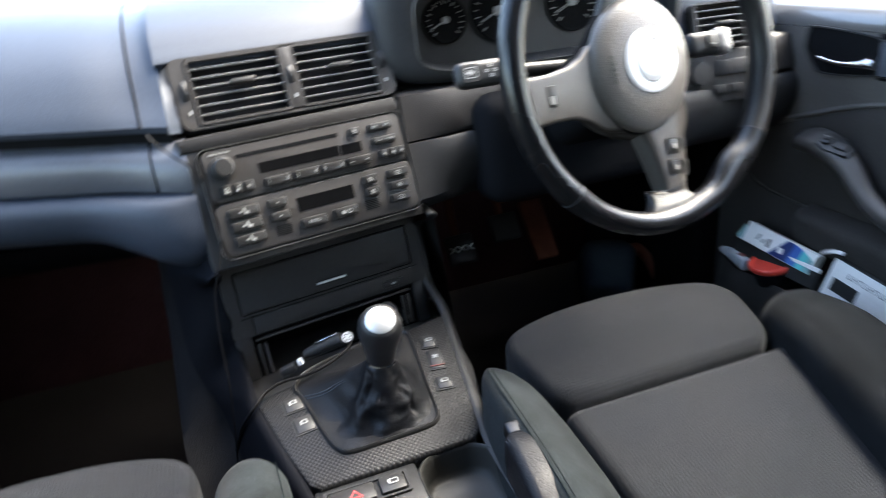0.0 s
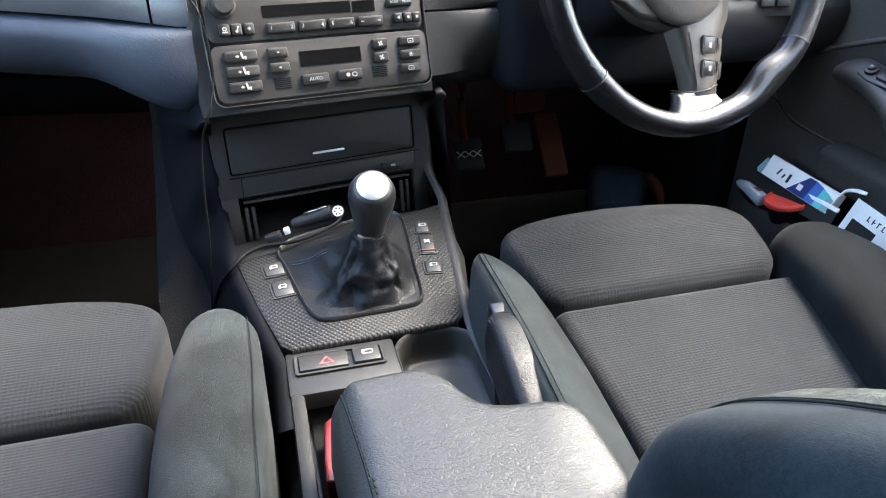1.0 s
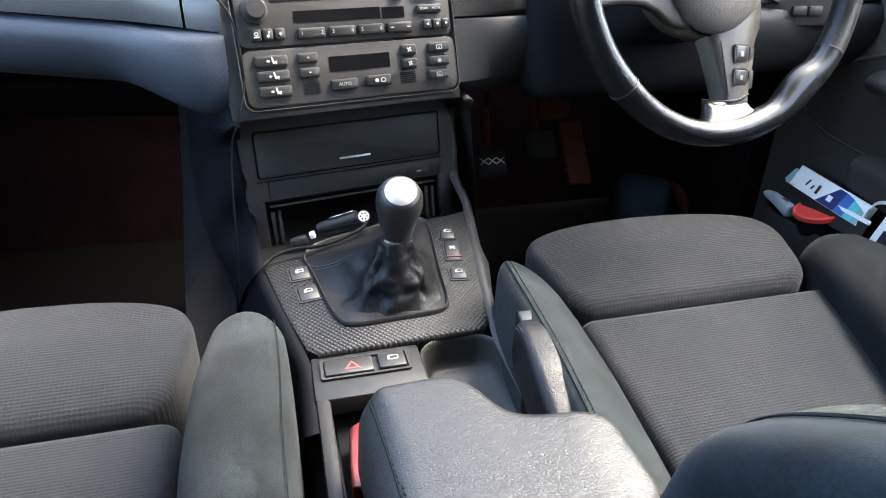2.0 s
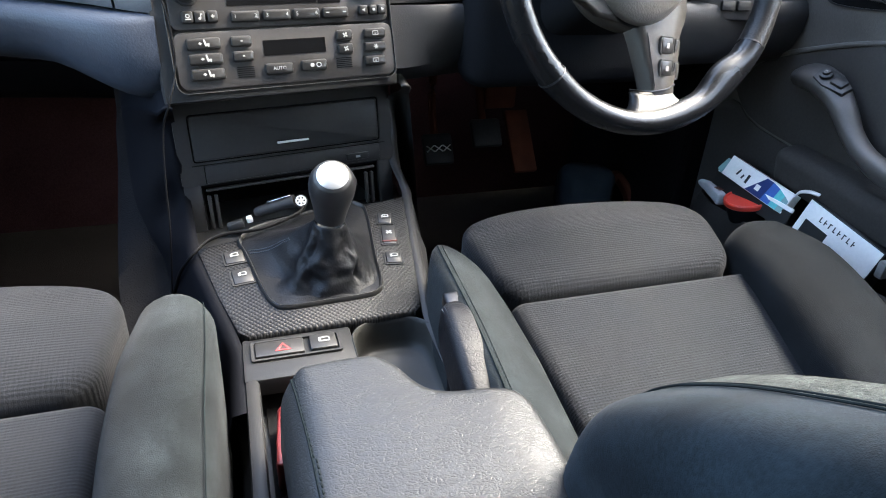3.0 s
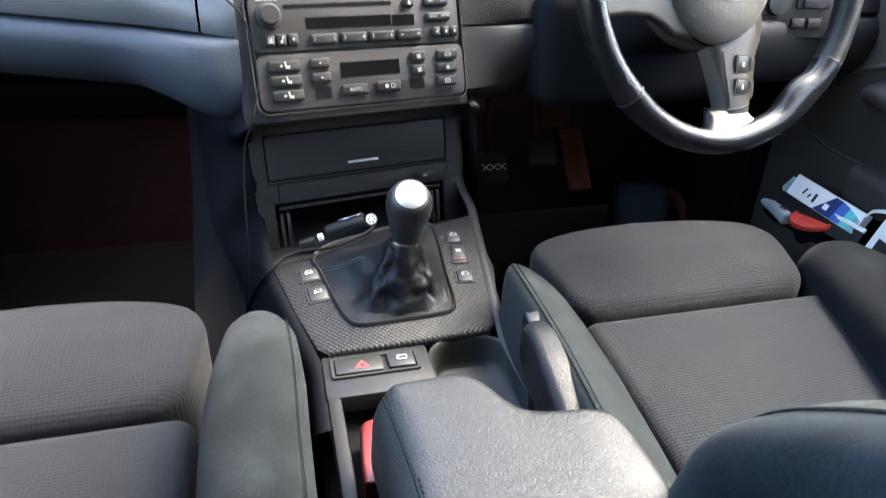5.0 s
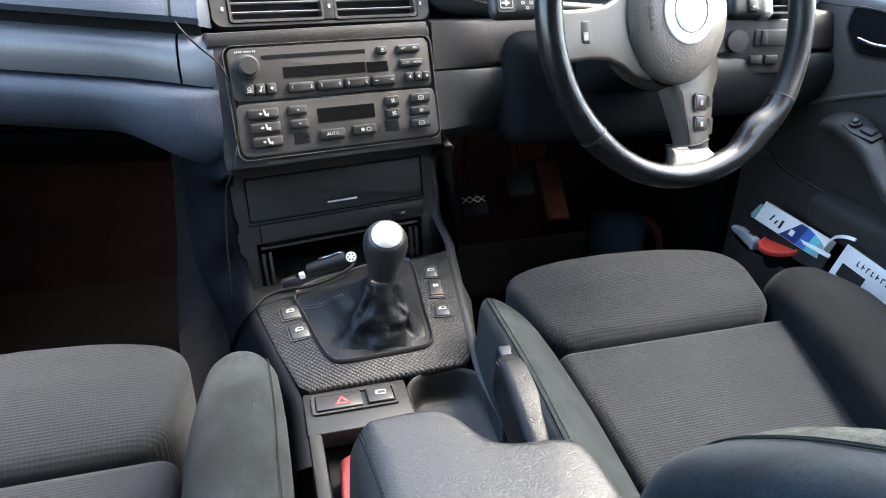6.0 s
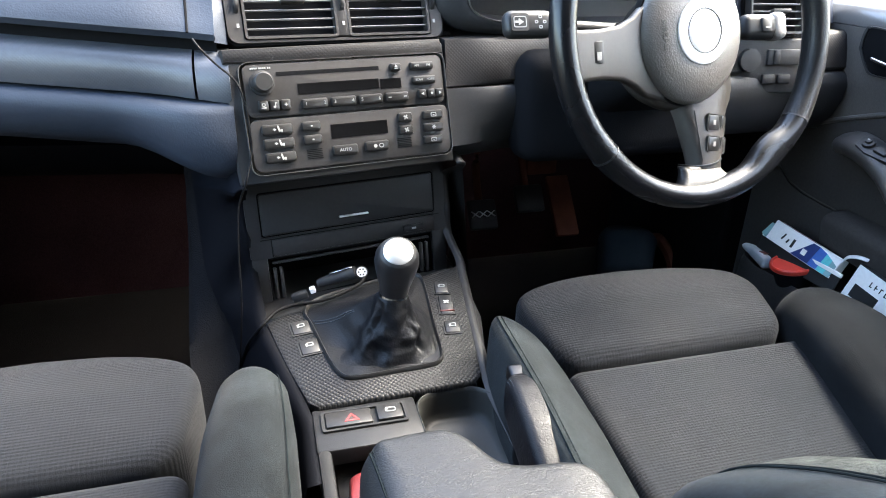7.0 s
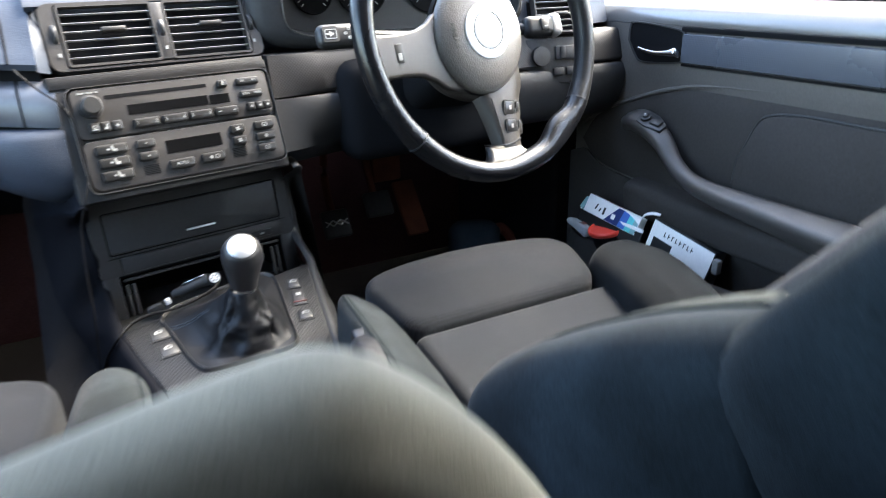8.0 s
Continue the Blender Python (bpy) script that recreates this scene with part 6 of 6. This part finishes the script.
part("armrest", sweep(bmnew(), pull, [0.034, 0.043, 0.043, 0.034, 0.028, 0.027, 0.03, 0.038, 0.048, 0.058], [0.026, 0.028, 0.028, 0.026, 0.025, 0.026, 0.03, 0.037, 0.045, 0.048], 0.011, up=(-0.5, 0, 0.9), round_ends=(0.015, 0.01)), PULLSKIN, door, "moulded pull and armrest")
part("lower_panel", sweep(bmnew(), [(0.73, 0.2, 0.41), (0.728, 0.0, 0.41), (0.728, -0.5, 0.42)], [0.05, 0.06, 0.06], [0.06, 0.06, 0.06], 0.015, up=(-0.2, 0, 1)), DOORCLOTH, door)
SP = Matrix.Translation((0.7145, 0.163, 0.5235)) @ Matrix.Rotation(radians(-29), 4, "Y") @ Matrix.Rotation(radians(12), 4, "X")
sw = part("window_switch", plate(bmnew(), [(-0.012, -0.033), (0.004, -0.034), (0.014, -0.012), (0.015, 0.012), (0.008, 0.024), (-0.01, 0.02), (-0.015, 0.0)], -0.004, 0.001, SP, 0.001), INK, door, "black mirror and window switch")
part("switch_rocker", rbox(bmnew(), (0.014, 0.02, 0.006), 0.002, SP @ T(0.0, -0.016, 0.002)), BUTTON, sw)
part("switch_knob", turned(bmnew(), [(0.009, 0), (0.0085, 0.004), (0.005, 0.005), (0.0045, 0.008), (0, 0.0085)], SP @ T(0.001, 0.008, 0.001), 18), BUTTON, sw)
part("switch_mark", rbox(bmnew(), (0.002, 0.003, 0.0006), 0, SP @ T(0.001, 0.008, 0.0097)), MARK, sw)
lining = drop_outline([(-0.68, 0.1), (-0.66, 0.3), (-0.5, 0.37), (-0.373, 0.43), (-0.3, 0.405), (-0.05, 0.395), (0.2, 0.395), (0.55, 0.4), (0.58, 0.1), (0.0, 0.095)], 4)
part("lower_lining", plate(bmnew(), lining, 0.0, 0.0025, DM, 0.001), DOORCLOTH, door, "black cloth lower door lining")
# pocket
poc = bmnew()
loft(poc, [[(x0, y, 0.09), (x0 - 0.008, y, 0.2), (x0 - 0.004, y, zt - 0.01), (x0 + 0.002, y, zt), (x0 + 0.01, y, zt - 0.004), (x0 + 0.012, y, 0.2), (x0 + 0.012, y, 0.1), (dx, y, 0.1), (dx, y, 0.085)] for y, x0, zt in ((0.38, 0.735, 0.26), (0.34, 0.7, 0.275), (0.28, 0.672, 0.285), (0.15, 0.662, 0.3), (0.0, 0.66, 0.315), (-0.1, 0.66, 0.325), (-0.3, 0.66, 0.33), (-0.58, 0.665, 0.33))])
part("pocket", poc, DOORCLOTH, door, "moulded door pocket")
part("sill_rim", rbox(bmnew(), (0.03, 1.3, 0.012), 0.005, T(0.82, 0.02, 0.713)), BLACK, door)
win = tagged(thing("window_1", (0.8, 0.0, 0.9), "clear driver's door window glass", "window"), kind="structure")
GLASS = bpy.data.materials.new("window_glass")
GLASS.use_nodes = True
gb = GLASS.node_tree.nodes["Principled BSDF"]
gb.inputs["Transmission Weight"].default_value, gb.inputs["Roughness"].default_value, gb.inputs["IOR"].default_value = 1.0, 0.02, 1.45
pane = part("pane", loft(bmnew(), [[(0.805, y, 0.7), (0.76, y, 1.14), (0.764, y, 1.14), (0.809, y, 0.7)] for y in (-0.57, 0.15)]), GLASS, win, smooth=0)
pane.visible_shadow = False

# things in the door pocket
box = thing("card_box", (0.69, 0.21, 0.3), "white and blue printed card box in the door pocket", "box")
BX = Matrix.Translation((0.688, 0.21, 0.3495)) @ Matrix.Rotation(radians(3), 4, "X") @ Matrix.Rotation(radians(24), 4, "Y")
part("carton", rbox(bmnew(), (0.016, 0.14, 0.034), 0.001, BX @ T(0.008, 0.0, 0.0), 1), PAPER, box)
PRINT = BX @ Matrix(((0, 0, -1, 0.0), (-1, 0, 0, 0), (0, 1, 0, 0), (0, 0, 0, 1)))
for a, b, ya, yb, c_, d, ink in ((0.014, 0.028, 0.0155, 0.0155, 0.024, -0.012, NAVY), (0.028, 0.044, 0.0155, 0.0125, 0.042, 0.024, BLUE), (0.044, 0.058, 0.0125, 0.008, 0.057, 0.042, TEAL), (0.058, 0.068, 0.008, 0.004, 0.068, 0.057, TEALPALE)):
    part("print", plate(bmnew(), [(a, ya), (b, yb), (c_, -0.0162), (d, -0.0162)], 0.0, 0.0006, PRINT), ink, box, "printed colour band")
bm = bmnew()
for k, (dz, hh) in enumerate(((0.002, 0.011), (-0.001, 0.007), (0.0, 0.014))):
    rbox(bm, (0.0012, 0.0028 if k < 2 else 0.0045, hh), 0, BX @ T(-0.0003, 0.04 - k * 0.011, dz - 0.002) @ Matrix.Rotation(0.3 if k < 2 else 0.0, 4, "X"))
part("lettering", bm, INK, box, "dark lettering")
rbm = rbox(bmnew(), (0.0012, 0.009, 0.009), 0, BX @ T(-0.0006, -0.008, -0.004))
part("mark", rbm, PAPER, box)
part("red_edge", rbox(bmnew(), (0.0035, 0.09, 0.0008), 0, BX @ T(0.004, 0.022, 0.0172)), REDDARK, box)
part("flap", rbox(bmnew(), (0.014, 0.012, 0.024), 0.001, BX @ T(0.008, 0.075, -0.004) @ Matrix.Rotation(0.3, 4, "X"), 1), TEALPALE, box, "pale teal end flap")
leaf = thing("leaflet", (0.675, 0.21, 0.3), "folded white leaflet standing in front of the card box", "leaflet")
part("sheet", rbox(bmnew(), (0.003, 0.166, 0.03), 0.001, Matrix.Translation((0.682, 0.209, 0.3265)) @ Matrix.Rotation(radians(-1), 4, "X") @ Matrix.Rotation(radians(20), 4, "Y"), 1), INK, leaf, "dark printed front")
part("edge", rbox(bmnew(), (0.004, 0.168, 0.0065), 0.001, Matrix.Translation((0.6865, 0.209, 0.3405)) @ Matrix.Rotation(radians(-1), 4, "X") @ Matrix.Rotation(radians(20), 4, "Y"), 1), PAPER, leaf, "white folded edge")
tub = thing("tub", (0.685, 0.27, 0.28), "dark tub with a red lid in the door pocket", "tub")
TM = Matrix.Translation((0.682, 0.212, 0.324)) @ Matrix.Rotation(radians(-12), 4, "Y") @ Matrix.Rotation(radians(-6), 4, "X")
part("lid", turned(bmnew(), [(0.0335, -0.008), (0.035, -0.006), (0.035, -0.001), (0.0335, 0.001), (0.031, 0.0005), (0.03, -0.001), (0.0, -0.0005)], TM, 40), REDCAP, tub, "red plastic lid", smooth=35)
part("body", turned(bmnew(), [(0.027, -0.035), (0.0315, -0.0085)], TM, 32), SHROUD, tub, "dark tub body")
part("sleeve", sweep(bmnew(), [(0.678, 0.315, 0.312), (0.676, 0.29, 0.316), (0.674, 0.255, 0.314)], [0.012, 0.016, 0.02], [0.012, 0.018, 0.022], 0.005, round_ends=(0.012, 0.004)), SLEEVE, tub, "white card sleeve")
bm = bmnew()
for k in range(3):
    rbox(bm, (0.012, 0.002, 0.001), 0, T(0.674, 0.272 - 0.005 * k, 0.3165))
part("lettering", bm, REDDARK, tub)
cd = thing("disc_case", (0.7, 0.06, 0.3), "white and black music disc case standing in the door pocket", "disc case")
CB = Matrix.Translation((0.688, 0.058, 0.2985)) @ Matrix.Rotation(radians(7.5), 4, "X") @ Matrix.Rotation(radians(14), 4, "Y")
part("case", rbox(bmnew(), (0.026, 0.134, 0.125), 0.001, CB @ T(0.0135, 0, 0), 1), INK, cd, "black case")
part("cover", rbox(bmnew(), (0.0008, 0.131, 0.122), 0, CB @ T(-0.0002, 0, -0.001)), PAPER, cd, "white printed cover")
part("picture", rbox(bmnew(), (0.001, 0.042, 0.02), 0, CB @ T(-0.0008, 0.034, 0.024)), INK, cd, "dark printed block")
bm = bmnew()
for k in range(8):
    rbox(bm, (0.001, 0.0014, 0.0078), 0, CB @ T(-0.0008, 0.0352 - k * 0.0085, 0.0455))
    rbox(bm, (0.001, 0.0042, 0.0014), 0, CB @ T(-0.0008, 0.034 - k * 0.0085, 0.0455 + 0.0032 * ((k % 3) - 1)))
part("lettering", bm, INK, cd, "row of dark lettering")
bm = bmnew()
for k in range(7):
    rbox(bm, (0.005, 0.003, 0.0006), 0, CB @ T(0.015, 0.02 - 0.006 * k, 0.0627))
part("spine_lettering", bm, EDGE, cd)
clip = thing("case_clip", (0.7, -0.02, 0.34), "small clear plastic clip beside the disc case", "clip")
part("clip", rbox(bmnew(), (0.012, 0.012, 0.024), 0.003, Matrix.Translation((0.698, -0.024, 0.331))), EDGE, clip)
hook = thing("silver_hook", (0.69, 0.13, 0.36), "bent silver strip above the disc case", "strip")
part("strip", sweep(bmnew(), [(0.69, 0.135, 0.362), (0.692, 0.13, 0.371), (0.697, 0.118, 0.376), (0.702, 0.106, 0.376)], [0.007, 0.007, 0.007, 0.006], [0.0015] * 4, 0.0006, up=(-0.5, 0.3, 0.8), round_ends=(0.001, 0.001)), SILVER, hook)

# ---- driver's footwell ----


def pedal(x, y, z, w, h, mat_, label, arm=True, bars=False, lean=35):
    t = thing("pedal", (x, y, z), label, "pedal", "pedals")
    M = Matrix.Translation((x, y, z)) @ plane(0, 0, 0, 0, lean)
    part("pad", rbox(bmnew(), (w, h, 0.014), 0.005, M), mat_, t)
    if bars:
        bm = bmnew()
        for k in range(3):
            for s in (-1, 1):
                rbox(bm, (w * 0.34, 0.0022, 0.002), 0.0005, M @ T((k - 1) * w * 0.28, 0, 0.0078) @ Matrix.Rotation(radians(s * 38), 4, "Z"), 1)
        part("tread", bm, SILVER, t, "pale worn tread pattern")
    if arm:
        part("lever", tube(bmnew(), [(x, y + 0.02, z + 0.01), (x + 0.002, y + 0.06, z + 0.09), (x + 0.005, y + 0.03, z + 0.24)], 0.008, 8), RUST, t)
    return t


pedal(0.292, 0.6, 0.283, 0.058, 0.06, RUBBER, "black rubber clutch pedal with worn tread", bars=True)
pedal(0.388, 0.6, 0.31, 0.06, 0.055, RUBBER, "black rubber brake pedal")
pedal(0.466, 0.61, 0.285, 0.05, 0.13, RUST, "narrow brown accelerator pedal plate", arm=False, lean=40)
br = thing("pedal_bracket", (0.44, 0.66, 0.4), "rusty brown pedal bracket under the dash", "bracket")
part("plate", rbox(bmnew(), (0.066, 0.02, 0.075), 0.006, T(0.434, 0.66, 0.377)), RUST, br)
bag = thing("cloth_bundle", (0.6, 0.55, 0.1), "blue-grey cloth bundle beside the pedals", "cloth")
part("cloth", sweep(bmnew(), [(0.57, 0.5, 0.2), (0.6, 0.56, 0.24), (0.63, 0.62, 0.22)], [0.1, 0.12, 0.1], [0.12, 0.16, 0.14], 0.03), DENIM, bag)
ro = thing("orange_strap", (0.67, 0.57, 0.18), "dull orange curved strap on the floor", "strap")
part("strap", tube(bmnew(), [(0.655, 0.56, 0.2), (0.675, 0.57, 0.21), (0.7, 0.56, 0.18), (0.715, 0.55, 0.14)], 0.012, 8), RUST, ro)

# ---- cable and things in the cubby ----
cable = thing("charging_cable", (-0.12, 0.1, 0.36), "thin black charging cable draped from the dash over the console", "cable")
part("lead", tube(bmnew(), [(0.0, 0.2, 0.39), (-0.008, 0.176, 0.387), (-0.039, 0.157, 0.383), (-0.066, 0.15, 0.381), (-0.093, 0.15, 0.38), (-0.113, 0.142, 0.378), (-0.126, 0.128, 0.374), (-0.136, 0.126, 0.364), (-0.15, 0.145, 0.335), (-0.168, 0.165, 0.28)], 0.0021, 8), CABLEBLACK, cable)
part("dash_lead", tube(bmnew(), [(-0.172, 0.214, 0.676), (-0.165, 0.205, 0.667), (-0.151, 0.2, 0.652), (-0.133, 0.1975, 0.634), (-0.125, 0.191, 0.612), (-0.1225, 0.183, 0.583), (-0.123, 0.177, 0.56), (-0.132, 0.163, 0.53), (-0.143, 0.165, 0.5), (-0.148, 0.155, 0.45), (-0.15, 0.14, 0.4), (-0.157, 0.14, 0.34), (-0.172, 0.15, 0.22)], 0.0011, 6), CABLEBLACK, cable)
torch = thing("torch", (-0.05, 0.2, 0.37), "black pocket torch with a chrome end in the cubby", "torch")
tx = Vector((-0.008, 0.193, 0.394)) - Vector((-0.056, 0.205, 0.377))
TMx = Matrix.Translation((-0.056, 0.205, 0.377)) @ tx.to_track_quat("Z", "Y").to_matrix().to_4x4()
part("tube", turned(bmnew(), [(0.0045, -0.004), (0.006, 0.0), (0.0068, 0.012), (0.0068, 0.034), (0.0078, 0.042), (0.0078, 0.0475)], TMx, 20), RUBBER, torch)
DMx = Matrix.Translation((-0.0055, 0.189, 0.3945)) @ Vector((-0.03, -0.74, 0.5)).to_track_quat("Z", "Y").to_matrix().to_4x4()
part("end", turned(bmnew(), [(0.0078, -0.012), (0.0078, -0.001), (0.0068, 0.0)], DMx, 22), RUBBER, torch)
part("lens", turned(bmnew(), [(0.0068, -0.001), (0.0065, 0.0005), (0.0, 0.0008)], DMx, 22), SILVER, torch, "chrome end")
for k in range(6):
    a = radians(60 * k)
    part("led", turned(bmnew(), [(0.0011, 0.0006), (0.001, 0.0012), (0, 0.0013)], DMx @ T(0.0038 * math.cos(a), 0.0038 * math.sin(a), 0), 8), INK, torch)
part("clip", rbox(bmnew(), (0.004, 0.002, 0.03), 0.0005, TMx @ T(0.0, 0.0085, 0.03), 1), CHROME, torch, "chrome pocket clip")
jack = thing("jack_plug", (-0.07, 0.195, 0.36), "white-ended cable plug lying in the cubby", "plug")
part("body", rbox(bmnew(), (0.02, 0.01, 0.01), 0.002, Matrix.Translation((-0.083, 0.197, 0.3655)) @ Matrix.Rotation(radians(-15), 4, "Y")), RUBBER, jack)
part("collar", rbox(bmnew(), (0.007, 0.0075, 0.0075), 0.0012, Matrix.Translation((-0.067, 0.198, 0.3715)) @ Matrix.Rotation(radians(-15), 4, "Y")), PAPER, jack, "white collar")
plug = thing("lighter_plug", (0.06, 0.2, 0.38), "black lighter socket plug with chrome ring", "plug")
part("plug", turned(bmnew(), [(0.012, 0.0), (0.013, 0.012), (0.01, 0.02), (0, 0.021)], Matrix.Translation((0.055, 0.228, 0.395)) @ Matrix.Rotation(radians(60), 4, "X"), 20), RUBBER, plug)
part("ring", turned(bmnew(), [(0.006, 0.0205), (0.0055, 0.0225), (0, 0.0228)], Matrix.Translation((0.055, 0.228, 0.395)) @ Matrix.Rotation(radians(60), 4, "X"), 16), CHROME, plug)
